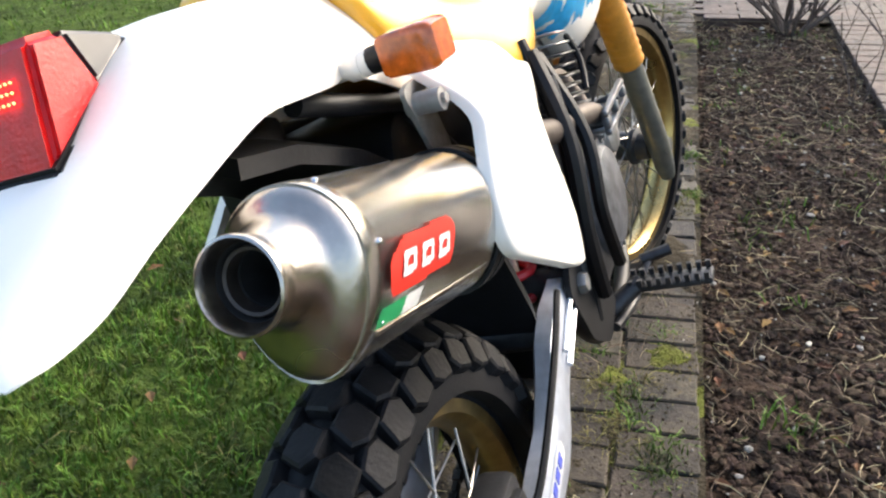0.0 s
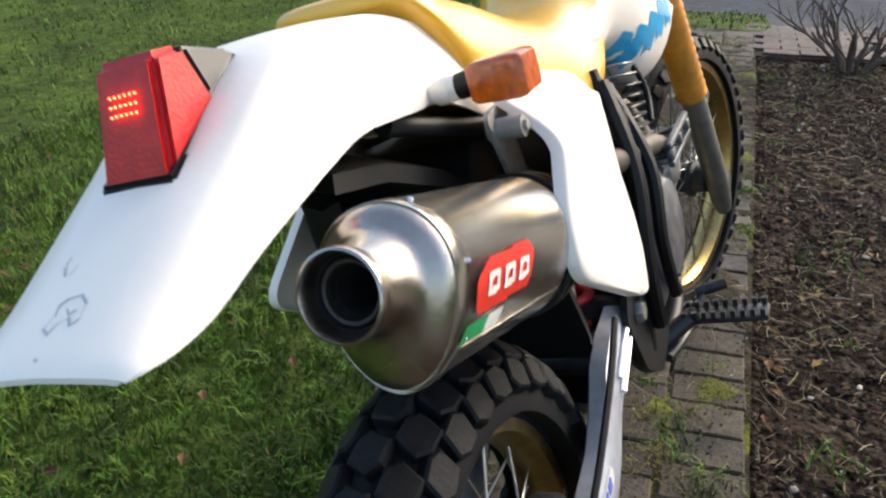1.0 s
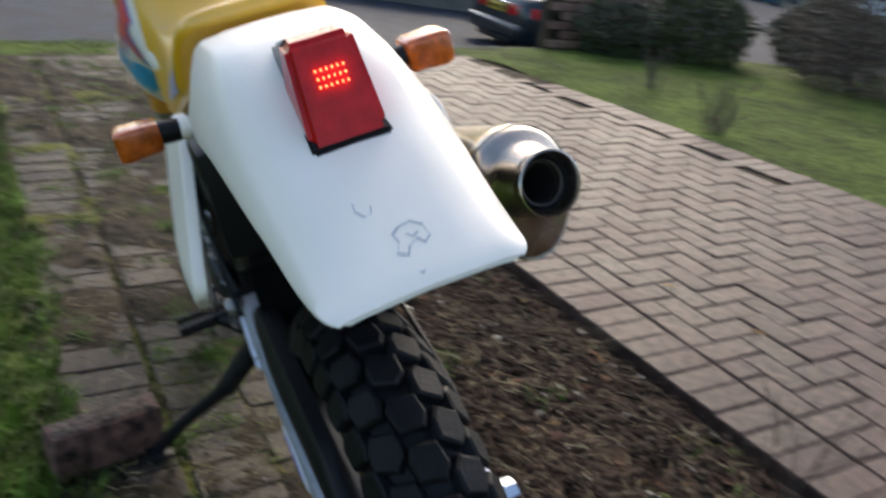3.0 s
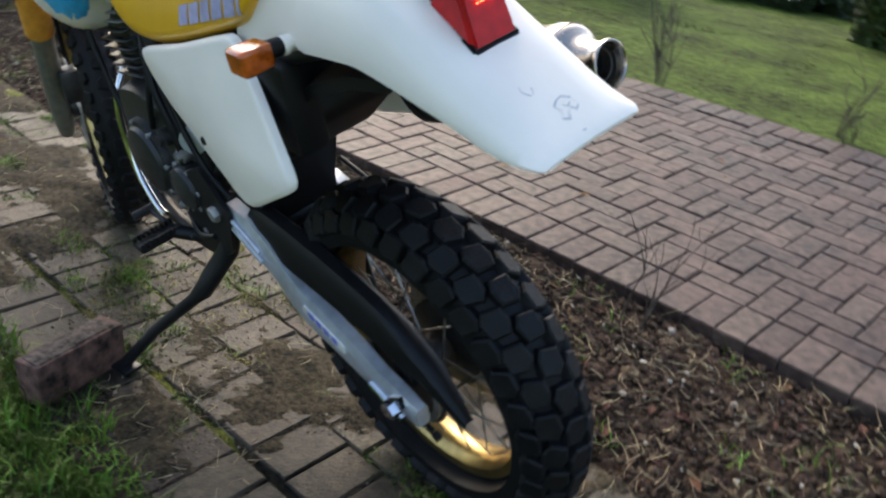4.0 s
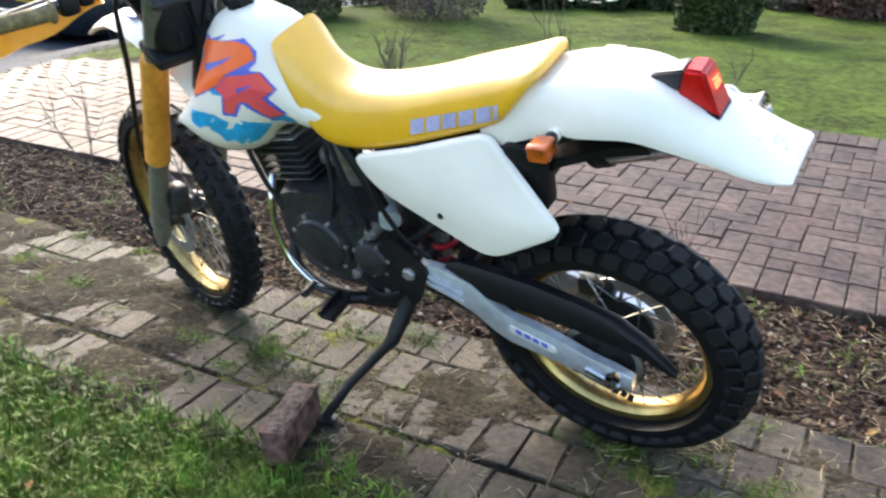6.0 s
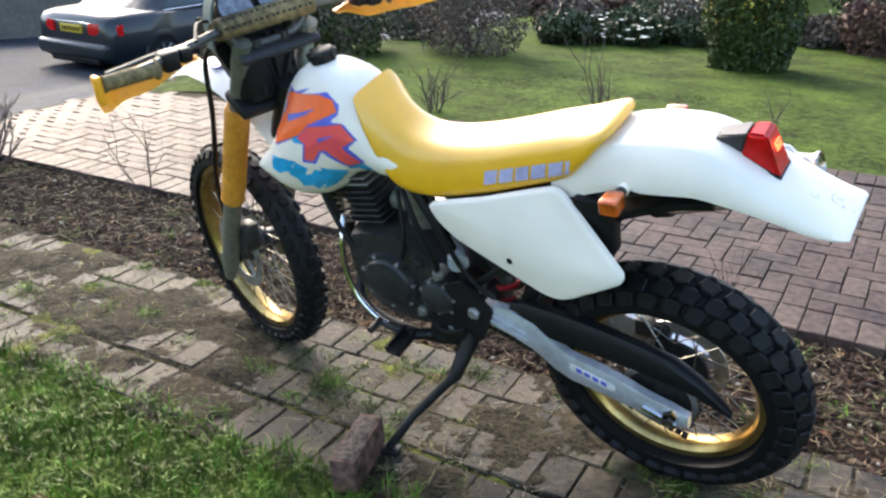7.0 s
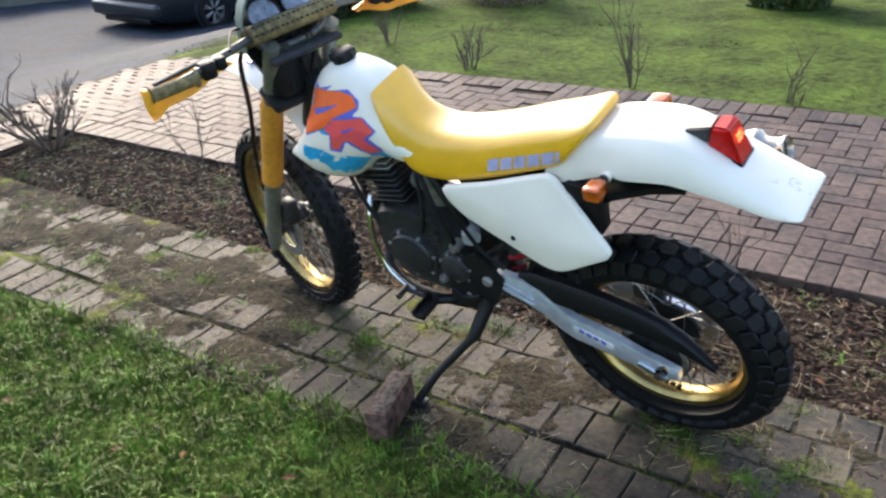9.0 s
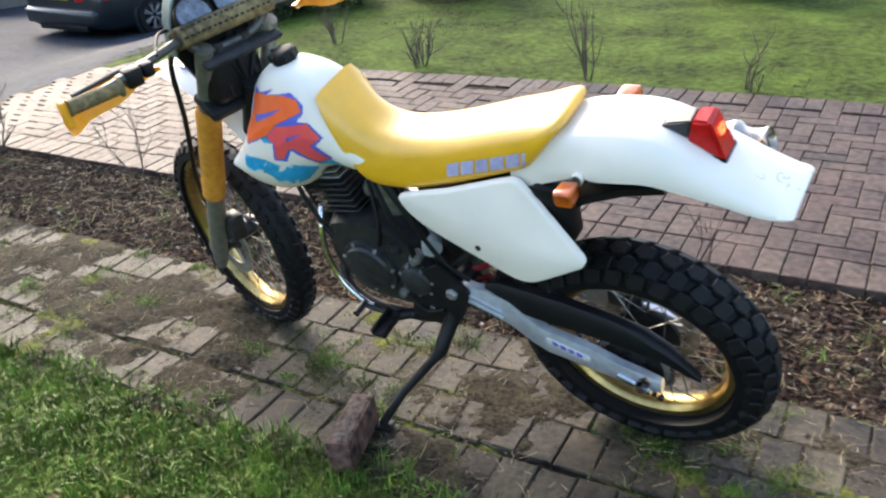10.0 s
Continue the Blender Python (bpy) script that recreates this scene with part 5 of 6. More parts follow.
# front mudguard
bm = bmesh.new()
rings = []
for x, z, w, h in ((1.10, 0.80, 0.035, 0.02), (1.18, 0.90, 0.055, 0.03), (1.28, 0.95, 0.068, 0.034), (1.38, 0.975, 0.072, 0.032), (1.48, 0.970, 0.07, 0.026), (1.58, 0.935, 0.062, 0.02), (1.66, 0.895, 0.05, 0.014), (1.70, 0.87, 0.03, 0.008)):
    sec = [(x, y * w, z - h * abs(y) ** 2.2) for y in (-1, -0.8, -0.4, 0, 0.4, 0.8, 1)]
    rings.append(sec + [(a, b * 0.96, c - 0.004) for a, b, c in sec[::-1]])
bridge(bm, [r for r in rings])
fm = part("front_mudguard", bm, M_WHITE, bike, "white plastic front mudguard", STEER, smooth=60)
bm = bmesh.new()
box(bm, (1.36, -0.035, 0.9725), (1.40, 0.035, 0.979))
part("mudguard_mark", bm, M_BLUE, fm, "blue printed mark", smooth=0)
# cables
for pts, r in (([(1.06, 0.14, 1.15), (1.19, 0.135, 1.07), (1.23, 0.135, 0.90), (1.33, 0.125, 0.66), (1.45, 0.07, 0.40)], 0.0075), ([(0.99, 0.24, 1.18), (1.09, 0.17, 1.19), (1.12, 0.05, 1.12), (1.05, 0.06, 0.98)], 0.004), ([(0.99, -0.24, 1.18), (1.08, -0.20, 1.25), (1.13, -0.08, 1.22), (1.05, -0.04, 1.0)], 0.004)):
    bm = bmesh.new()
    tube(bm, curve_pts(pts), r, 8)
    part("cable", bm, M_BLACKP, bike, "black control cable", STEER)

# the loose brick by the stand
bm = bmesh.new()
box(bm, (-0.108, -0.033, 0), (0.108, 0.033, 0.098), 0.005, 2)
for v in bm.verts:
    v.co += Vector((noise.noise(v.co * 30), noise.noise(v.co * 30 + Vector((5, 0, 0))), noise.noise(v.co * 30 + Vector((0, 5, 0))))) * 0.003
lb = part("brick", bm, M_LOOSE, None, "", Matrix.Translation((0.722, 0.458, 0.001)) @ Matrix.Rotation(radians(107), 4, "Z") @ Matrix.Rotation(radians(3), 4, "X"))
tagged(lb, "worn red brick with old mortar standing on edge by the stand", "brick")
bm = bmesh.new()
box(bm, (-0.088, -0.027, 0.094), (0.096, 0.028, 0.1008), 0.002, 2)
for v in bm.verts:
    v.co += Vector((noise.noise(v.co * 25), noise.noise(v.co * 25 + Vector((3, 0, 0))), 0)) * 0.006
part("mortar", bm, M_MORTAR, lb, "grey old mortar")


# ---- paving ----
def paver_mesh(name, l, w, h, material, seed):
    rng = random.Random(seed)
    c = 0.004
    o = [(-l / 2, -w / 2), (l / 2, -w / 2), (l / 2, w / 2), (-l / 2, w / 2)]
    j = [(rng.uniform(-1, 1) * 0.0014, rng.uniform(-1, 1) * 0.0014) for _ in o]
    verts = [(x + a, y + b, -h) for (x, y), (a, b) in zip(o, j)] + [(x + a, y + b, -c) for (x, y), (a, b) in zip(o, j)]
    verts += [(x + a - math.copysign(c, x), y + b - math.copysign(c, y), rng.uniform(-0.001, 0.001)) for (x, y), (a, b) in zip(o, j)]
    faces = [(8, 9, 10, 11)]
    for r in (0, 4):
        for i in range(4):
            k = (i + 1) % 4
            faces.append((r + i, r + k, r + 4 + k, r + 4 + i))
    me = bpy.data.meshes.new(name)
    me.from_pydata(verts, [], faces)
    me.materials.append(material)
    return me


def pave(parent, pieces, meshes, near, joined_name, joined_mat):
    """pieces: (s, t, turn). The near ones are objects, the others one mesh."""
    rng = random.Random(3)
    V, F = [], []
    for s, t, a, kind in pieces:
        x, y = plan(s, t)
        me = meshes[kind][rng.randrange(len(meshes[kind]))]
        m = Matrix.Translation((x, y, level(x, y) + rng.uniform(-0.003, 0.002))) @ Matrix.Rotation(TURN + a + rng.uniform(-0.012, 0.012), 4, "Z") @ Matrix.Rotation(rng.uniform(-0.012, 0.012), 4, "X") @ Matrix.Rotation(rng.uniform(-0.006, 0.006), 4, "Y")
        if near(s, t):
            ob = new("brick", me)
            ob.parent = parent
            ob.matrix_basis = m
        else:
            b = len(V)
            V += [m @ v.co for v in me.vertices]
            F += [[b + i for i in p.vertices] for p in me.polygons]
    if V:
        ob = raw(joined_name, V, F, joined_mat, parent)
        ob["kind"] = "stuff"


path = tagged(new("brick_path"), "narrow path of worn grey-brown bricks with mossy joints", "path", kind="structure")
pm = {"a": [paver_mesh("path_brick", 0.190, 0.101, 0.05, M_BRICK, i) for i in range(6)], "c": [paver_mesh("path_brick", 0.160, 0.101, 0.05, M_BRICK, 20 + i) for i in range(6)]}
pcs = []
rng = random.Random(11)
for row, tc in enumerate((0.384, 0.188, 0.022, -0.144)):
    off = rng.uniform(0, 0.1)
    s = -2.6 + off
    while s < 4.72:
        if row == 0 and (noise.noise((s * 1.3, 4, 0)) > 0.45 and s > 2.6):
            s += 0.1055
            continue
        pcs.append((s, tc + rng.uniform(-0.004, 0.004), math.pi / 2 + rng.uniform(-0.02, 0.02), "c" if row else "a"))
        s += 0.1055 + rng.uniform(-0.001, 0.002)
pave(path, pcs, pm, lambda s, t: -0.7 < s < 6, "far_bricks", M_BRICKJ)

drive = tagged(new("block_driveway"), "driveway of red-brown block pavers in herringbone", "driveway", kind="structure")
dm = {"b": [paver_mesh("half_block", 0.088, 0.088, 0.05, M_DRIVE, 9)], "a": [paver_mesh("drive_block", 0.178, 0.088, 0.05, M_DRIVE, i) for i in range(6)]}
pcs = []
n0 = -48
for i in range(n0, 60):
    s = i * 0.0912
    if s < 4.75:
        pcs.append((s, DRIVE_T - 0.091 + SKEW * s, math.pi / 2, "a"))
        if s < 3.6:
            pcs.append((s, drive_far(s) + 0.091, math.pi / 2, "a"))
u = 0.0910
for i in range(-48, 60):
    for j in range(0, 62):
        s, t = i * u, DRIVE_T - 0.183 - (j + 0.5) * u + SKEW * i * u
        d = (i - j) % 4
        if t < drive_far(s) + 0.225 and s < 4.0:
            continue
        if t < drive_far(s) + 0.13:
            continue
        if s > 5.05:
            continue
        if d == 0:
            pcs.append((s + u / 2, t, 0, "a"))
        elif d == 3:
            pcs.append((s, t - u / 2, math.pi / 2, "a"))
        elif d == 2 and j == 0:
            pcs.append((s, t, 0, "b"))
for i in range(10):
    for j in range(3 + i % 2):
        pcs.append((4.215 + i * u, DRIVE_T + 0.13 + SKEW * 4.8 + (j - 0.5 * (i % 2) + 0.2) * 0.183, math.pi / 2, "a"))
pave(drive, pcs, dm, lambda s, t: -1.0 < s < 1.15 and t > -2.45, "far_blocks", M_DRIVEJ)


# ---- scatter: blades, stalks, clods ----
def blades(name, count, place, hmin, hmax, width, material, seed, label, category, lean=0.5):
    rng = np.random.RandomState(seed)
    V, F = [], []
    for k in range(count):
        p = place(rng)
        if p is None:
            continue
        s, t = p
        x, y = plan(s, t)
        z = level(x, y) - 0.012
        h = rng.uniform(hmin, hmax) * (0.55 + 1.3 * abs(noise.noise((x * 6, y * 6, 3.0))) + 0.5 * max(0.0, noise.noise((x * 1.7, y * 1.7, 9.0))))
        a = rng.uniform(0, 6.283)
        b = rng.uniform(0, 6.283)
        l = rng.uniform(0.1, lean) * h * 1.4
        wx, wy = math.cos(a) * width / 2, math.sin(a) * width / 2
        lx, ly = math.cos(b) * l, math.sin(b) * l
        n = len(V)
        V += [(x - wx, y - wy, z), (x + wx, y + wy, z), (x + wx * .8 + lx * .35, y + wy * .8 + ly * .35, z + h * .6), (x - wx * .8 + lx * .35, y - wy * .8 + ly * .35, z + h * .6), (x + lx, y + ly, z + h * (1 - 0.35 * l / h))]
        F += [(n, n + 1, n + 2, n + 3), (n + 3, n + 2, n + 4)]
    ob = raw(name, V, F, material)
    return tagged(ob, label, category, kind="stuff")


def edge_t(s):
    return GRASS_T - 0.02 + 0.05 * noise.noise((s * 2.2, 1.0, 0)) + 0.03 * noise.noise((s * 7, 2.0, 0)) + (0.05 * smooth(1.6, 2.6, s))


def near_grass(rng):
    s, t = rng.uniform(-2.0, 3.6), rng.uniform(0.38, 2.6)
    e = edge_t(s)
    if t < e:
        return None
    if t > 1.2 and rng.rand() < 0.35:
        return None
    return s, t


def far_grass(rng):
    s, t = rng.uniform(-4, 8), rng.uniform(-0.3, 6)
    if t < (edge_t(s) if s < 4.75 else PATH_R - 0.08) or (-2 < s < 3.6 and t < 2.6):
        return None
    return s, t


def right_grass(rng):
    s, t = rng.uniform(-4, 5.4), rng.uniform(-9, -2.75)
    if t > drive_far(s) - 0.02:
        return None
    return s, t


blades("grass_by_path", 90000, near_grass, 0.024, 0.082, 0.0050, M_GRASS, 1, "thick wet green grass beside the path", "grass", 0.9)
blades("grass_far", 30000, far_grass, 0.02, 0.06, 0.009, M_GRASS, 2, "green lawn grass", "grass", 0.9)
blades("lawn_grass", 70000, right_grass, 0.005, 0.014, 0.010, M_GRASSF, 3, "short mown lawn grass", "grass", 2.2)

def dirt_at(s, t):
    """Where soil and weeds have crept over the bricks: the gap, the joints and a wide strip under the bike."""
    v = 0.55 * noise.noise((s * 2.2, t * 3.2, 7.0)) + 0.35 * noise.noise((s * 8, t * 8, 2.0))
    return v + 0.22 * math.exp(-((t - 0.05) / 0.14) ** 2) - 0.09 + 0.08 * smooth(0.8, 2.6, s)


sheet("moss_patches", -1.8, 4.72, PATH_R - 0.01, GRASS_T + 0.04, 0.014, 0.014, -0.0150, M_MOSS, lambda x, y: 0.006 * smooth(1.3, 2.8, x) + 0.022 * noise.noise((x * 2.6, y * 3.5, 7.0)) + 0.014 * noise.noise((x * 9, y * 9, 2.0)) + 0.006 * noise.noise((x * 40, y * 40, 2.0)), "low yellow-green moss cushions on the path", "stuff", "moss")


def tufts(seed, centres, size):
    """Places in small clusters."""
    pick = random.Random(seed)
    spots = []
    while len(spots) < centres:
        s, t = pick.uniform(-1.3, 4.6), pick.uniform(PATH_R + 0.01, GRASS_T)
        if pick.random() < smooth(-0.25, 0.25, dirt_at(s, t)):
            spots.append((s, t, pick.uniform(0.3, 1.0) * size))

    def place(rng):
        s, t, r = spots[rng.randint(len(spots))]
        s, t = s + rng.normal(0, r), t + rng.normal(0, r * 0.7)
        return (s, t) if t > PATH_R - 0.005 else None
    return place


blades("path_moss", 85000, tufts(41, 620, 0.045), 0.005, 0.015, 0.0032, M_MOSS, 4, "yellow-green moss and weeds in the path joints", "moss", 1.3)
blades("path_weeds", 21000, tufts(42, 300, 0.036), 0.012, 0.034, 0.0035, M_GRASS, 14, "small green grass tufts between the bricks", "weeds", 1.2)
blades("path_dry_grass", 26000, tufts(43, 330, 0.044), 0.010, 0.026, 0.0022, M_DRYG, 15, "dry yellow grass between the bricks", "weeds", 2.2)
blades("lawn_dry_grass", 6000, near_grass, 0.020, 0.055, 0.0035, M_DRYG, 16, "dry yellow blades in the lawn", "grass", 1.6)
bed_spots = [(random.Random(k).uniform(-1.0, 4.05), random.Random(k + 500).uniform(DRIVE_T + 0.08, PATH_R - 0.06)) for k in range(34)]


def bed_weed(rng):
    s, t = bed_spots[rng.randint(len(bed_spots))]
    return s + rng.normal(0, 0.035), t + rng.normal(0, 0.035)


blades("bed_weeds", 420, bed_weed, 0.015, 0.050, 0.0045, M_GRASS, 17, "sparse green weeds in the soil bed", "weeds", 1.4)


def stalks(name, count, s0, s1, t0, t1, material, seed, lmin, lmax, r, label, category, zbase=-0.03, keep=None):
    rng = np.random.RandomState(seed)
    V, F = [], []
    for k in range(count):
        s, t = rng.uniform(s0, s1), rng.uniform(t0, t1)
        if keep and not keep(s, t):
            continue
        x, y = plan(s, t)
        z = level(x, y) + zbase + rng.uniform(0, 0.02)
        a, el = rng.uniform(0, 6.283), abs(rng.normal(0, 0.22))
        L = rng.uniform(lmin, lmax)
        d = Vector((math.cos(a) * math.cos(el), math.sin(a) * math.cos(el), math.sin(el)))
        sd = Vector((-math.sin(a), math.cos(a), 0))
        bend = sd * rng.uniform(-0.25, 0.25) * L
        n = len(V)
        pts = [Vector((x, y, z)), Vector((x, y, z)) + d * L * 0.5 + bend * 0.5, Vector((x, y, z)) + d * L]
        for i, p in enumerate(pts):
            rr = r * (1.0, 0.9, 0.5)[i]
            V += [p + sd * rr, p - sd * rr * 0.6 + Vector((0, 0, rr)), p - sd * rr * 0.6 - Vector((0, 0, rr))]
        for i in range(2):
            for q in range(3):
                w = (q + 1) % 3
                F.append((n + 3 * i + q, n + 3 * i + w, n + 3 * i + 3 + w, n + 3 * i + 3 + q))
    return tagged(raw(name, V, F, material), label, category, kind="stuff")


stalks("bed_stalks", 4300, -1.6, 4.12, DRIVE_T + 0.03, PATH_R - 0.02, M_TWIG, 5, 0.010, 0.065, 0.0011, "dry pale stalks lying on the soil", "stalks")
stalks("path_straw", 2400, -1.2, 4.5, PATH_R, GRASS_T, M_TWIG, 6, 0.012, 0.055, 0.0009, "bits of dry straw on the path", "straw", 0.0, keep=lambda s, t: noise.noise((s * 2, t * 4, 1)) > -0.1)


def clods(name, count, s0, s1, t0, t1, material, seed, rmin, rmax, zbase, label, category, keep=None):
    rng = np.random.RandomState(seed)
    ico = [Vector(v).normalized() for v in ((0, 0, 1), (0.9, 0, 0.4), (0.28, 0.85, 0.4), (-0.72, 0.53, 0.4), (-0.72, -0.53, 0.4), (0.28, -0.85, 0.4), (0.72, 0.53, -0.4), (-0.28, 0.85, -0.4), (-0.9, 0, -0.4), (-0.28, -0.85, -0.4), (0.72, -0.53, -0.4), (0, 0, -1))]
    fc = [(0, 1, 2), (0, 2, 3), (0, 3, 4), (0, 4, 5), (0, 5, 1), (1, 6, 2), (2, 7, 3), (3, 8, 4), (4, 9, 5), (5, 10, 1), (6, 7, 2), (7, 8, 3), (8, 9, 4), (9, 10, 5), (10, 6, 1)]
    V, F = [], []
    for k in range(count):
        s, t = rng.uniform(s0, s1), rng.uniform(t0, t1)
        if keep and not keep(s, t):
            continue
        x, y = plan(s, t)
        z = level(x, y) + zbase + (rng.uniform(-0.004, 0.006) if not keep else rng.uniform(-0.001, 0.001))
        r = rmin + (rmax - rmin) * rng.rand() ** 3
        n = len(V)
        sc = (rng.uniform(.7, 1.3), rng.uniform(.7, 1.3), rng.uniform(.4, .9))
        for v in ico:
            q = r * rng.uniform(0.75, 1.2)
            V.append((x + v.x * q * sc[0], y + v.y * q * sc[1], z + v.z * q * sc[2]))
        F += [tuple(n + i for i in f) for f in fc]
    return tagged(raw(name, V, F, material), label, category, kind="stuff")


clods("soil_clods", 30000, -1.6, 4.12, DRIVE_T, PATH_R - 0.015, M_CLOD, 7, 0.0025, 0.013, -0.034, "crumbled brown soil clods", "soil")
clods("large_clods", 900, -1.6, 4.12, DRIVE_T + 0.02, PATH_R - 0.03, M_CLOD, 27, 0.010, 0.026, -0.040, "larger lumps of brown soil", "soil")
clods("bed_stones", 420, -1.6, 4.12, DRIVE_T + 0.03, PATH_R - 0.02, M_STONE, 8, 0.003, 0.011, -0.028, "small pale stones in the soil", "stones")


clods("path_crumbs", 26000, -1.3, 4.6, PATH_R, GRASS_T, M_CRUMB, 18, 0.0010, 0.0036, 0.001, "crumbs of soil scattered over the bricks", "soil", keep=lambda s, t: dirt_at(s, t) > -0.12)
clods("path_pebbles", 700, -1.3, 4.6, PATH_R, GRASS_T, M_STONE, 19, 0.001, 0.004, 0.002, "tiny pale grit on the bricks", "grit", keep=lambda s, t: dirt_at(s, t) > -0.2)


def leaf_litter(name, count, s0, s1, t0, t1, seed, label, zb):
    rng = np.random.RandomState(seed)
    V, F = [], []
    for k in range(count):
        x, y = plan(rng.uniform(s0, s1), rng.uniform(t0, t1))
        z = level(x, y) + zb
        a, L = rng.uniform(0, 6.28), rng.uniform(0.008, 0.026)
        d, e = Vector((math.cos(a), math.sin(a), 0)), Vector((-math.sin(a), math.cos(a), 0))
        c = Vector((x, y, z))
        n = len(V)
        V += [c - d * L, c + e * L * .5 + Vector((0, 0, .008)), c + d * L, c - e * L * .5 + Vector((0, 0, .006)), c + Vector((0, 0, 0.002))]
        F += [(n, n + 1, n + 4), (n + 1, n + 2, n + 4), (n + 2, n + 3, n + 4), (n + 3, n, n + 4)]
    return tagged(raw(name, V, F, M_LEAFD), label, "leaves", kind="stuff")


leaf_litter("bed_leaves", 260, -1.6, 4.12, DRIVE_T + 0.05, PATH_R - 0.03, 9, "fallen russet leaves on the soil", -0.025)
leaf_litter("lawn_leaves", 130, -1.6, 3.5, 0.6, 2.4, 10, "fallen russet leaves in the grass", 0.025)
leaf_litter("drive_leaves", 14, -1.0, 4, -3.8, -1.3, 12, "few fallen leaves on the driveway", 0.004)


# ---- shrubs ----
def twig_bush(seed, height, stems, spread, rad=0.006, depth=3):
    rng = random.Random(seed)
    out = []

    def grow(p, d, L, r, lev):
        pts, q = [p], p
        dd = d
        for i in range(3):
            dd = (dd + Vector((rng.uniform(-1, 1), rng.uniform(-1, 1), rng.uniform(-0.3, 0.6))) * 0.22).normalized()
            q = q + dd * L / 3
            pts.append(q)
        tube(out[-1], pts, [r, r * 0.85, r * 0.7, r * 0.5], 5)
        if lev > 0:
            for k in range(rng.choice((2, 3))):
                b = pts[rng.choice((1, 2, 3))]
                nd = (dd + Vector((rng.uniform(-1, 1), rng.uniform(-1, 1), rng.uniform(-0.2, 0.8))) * 0.75).normalized()
                grow(b, nd, L * rng.uniform(0.45, 0.7), r * 0.55, lev - 1)

    for i in range(stems):
        a = rng.uniform(0, 6.28)
        d = Vector((math.cos(a) * spread, math.sin(a) * spread, 1)).normalized()
        out.append(bmesh.new())
        grow(Vector((math.cos(a) * 0.03, math.sin(a) * 0.03, -0.02)), d, height * rng.uniform(0.4, 0.65), rad, depth)
    return out


def st(x, y):
    return x * CT + y * ST, -x * ST + y * CT


def bush_at(name, s, t, seed, height, stems, spread, rad, label, depth=3, zoff=-0.04):
    x, y = plan(s, t)
    top = tagged(new(name), label, "bush", "bare bushes")
    top.location = (x, y, level(x, y) + zoff)
    for b in twig_bush(seed, height, stems, spread, rad, depth):
        part("stem", b, M_BARK, top, smooth=0)
    return top


bush_at("rose_bush", 4.0, -0.70, 1, 0.50, 13, 0.75, 0.011, "bare brown rose bush in the soil bed")
bush_at("rose_bush", 2.88, -0.84, 2, 0.62, 3, 0.25, 0.004, "thin bare rose stems in the soil bed", 2)
bush_at("rose_bush", 0.13, -0.80, 3, 0.45, 3, 0.3, 0.003, "thin bare rose stems in the soil bed", 2)
bush_at("rose_bush", -0.67, -0.81, 4, 0.40, 5, 0.35, 0.0045, "bare brown rose bush by the driveway edge", 2)
for k, (x, y, h, n, sp, dp) in enumerate(((2.62, -2.78, 0.36, 11, 0.38, 2), (1.44, -2.84, 0.78, 6, 0.13, 1), (0.51, -2.92, 0.38, 5, 0.2, 2), (3.58, -3.10, 0.40, 8, 0.3, 2), (-0.75, -3.0, 0.35, 5, 0.2, 1))):
    s, t = st(x, y)
    bush_at("rose_bush", s, t, 20 + k, h, n, sp, 0.0050, "bare rose bush along the lawn edge", dp, -0.02)


def leafy(name, s, t, rx, ry, h, count, leaf, materials, seed, label, shape="round", category="bush", z0=0.0, flat=0.0):
    """A shrub: stems inside and an uneven crown of many small leaves."""
    rng = random.Random(seed)
    x0, y0 = plan(s, t)
    top = tagged(new(name), label, category)
    top.location = (x0, y0, level(x0, y0))
    for b in twig_bush(seed, h * 0.9, 6, 0.5, 0.02, 2):
        part("stem", b, M_BARK, top, smooth=0)
    for mi, (mm, share, zlo, zhi) in enumerate(materials):
        V, F = [], []
        for k in range(int(count * share)):
            while True:
                a, v = rng.uniform(0, 6.283), rng.uniform(zlo, zhi)
                if shape == "box":
                    prof = 0.80 + 0.20 * smooth(0, 0.6, v)
                    rr = prof / max(abs(math.cos(a)), abs(math.sin(a))) ** 0.75
                elif shape == "cone":
                    prof = 1 - 0.8 * v
                    rr = prof
                else:
                    rr = math.sqrt(max(0.02, 1 - (2 * v - 0.9) ** 2 * 0.85)) if v > 0.45 else 0.75 + 0.55 * v
                break
            q = rng.uniform(0.0, 1.0) ** 0.35 if v < 0.93 else rng.uniform(0, 1) ** 0.5
            lump = 1 + 0.16 * noise.noise((math.cos(a) * 1.7 + seed, math.sin(a) * 1.7, v * 3.2)) + 0.09 * noise.noise((math.cos(a) * 5 + seed, math.sin(a) * 5, v * 8))
            c = Vector((math.cos(a) * rx * rr * q * lump, math.sin(a) * ry * rr * q * lump, z0 + v * h * (0.9 + 0.1 * lump)))
            d = Vector((rng.uniform(-1, 1), rng.uniform(-1, 1), rng.uniform(-0.3, 1.2))).normalized()
            e = d.orthogonal().normalized()
            e = Matrix.Rotation(rng.uniform(0, 6.28), 3, d) @ e
            L = leaf * rng.uniform(0.6, 1.4)
            n = len(V)
            V += [c - d * L * .5, c + e * L * .3, c + d * L * .7, c - e * L * .3]
            F.append((n, n + 1, n + 2, n + 3))
        ob = raw("crown", V, F, mm, top)
    return top


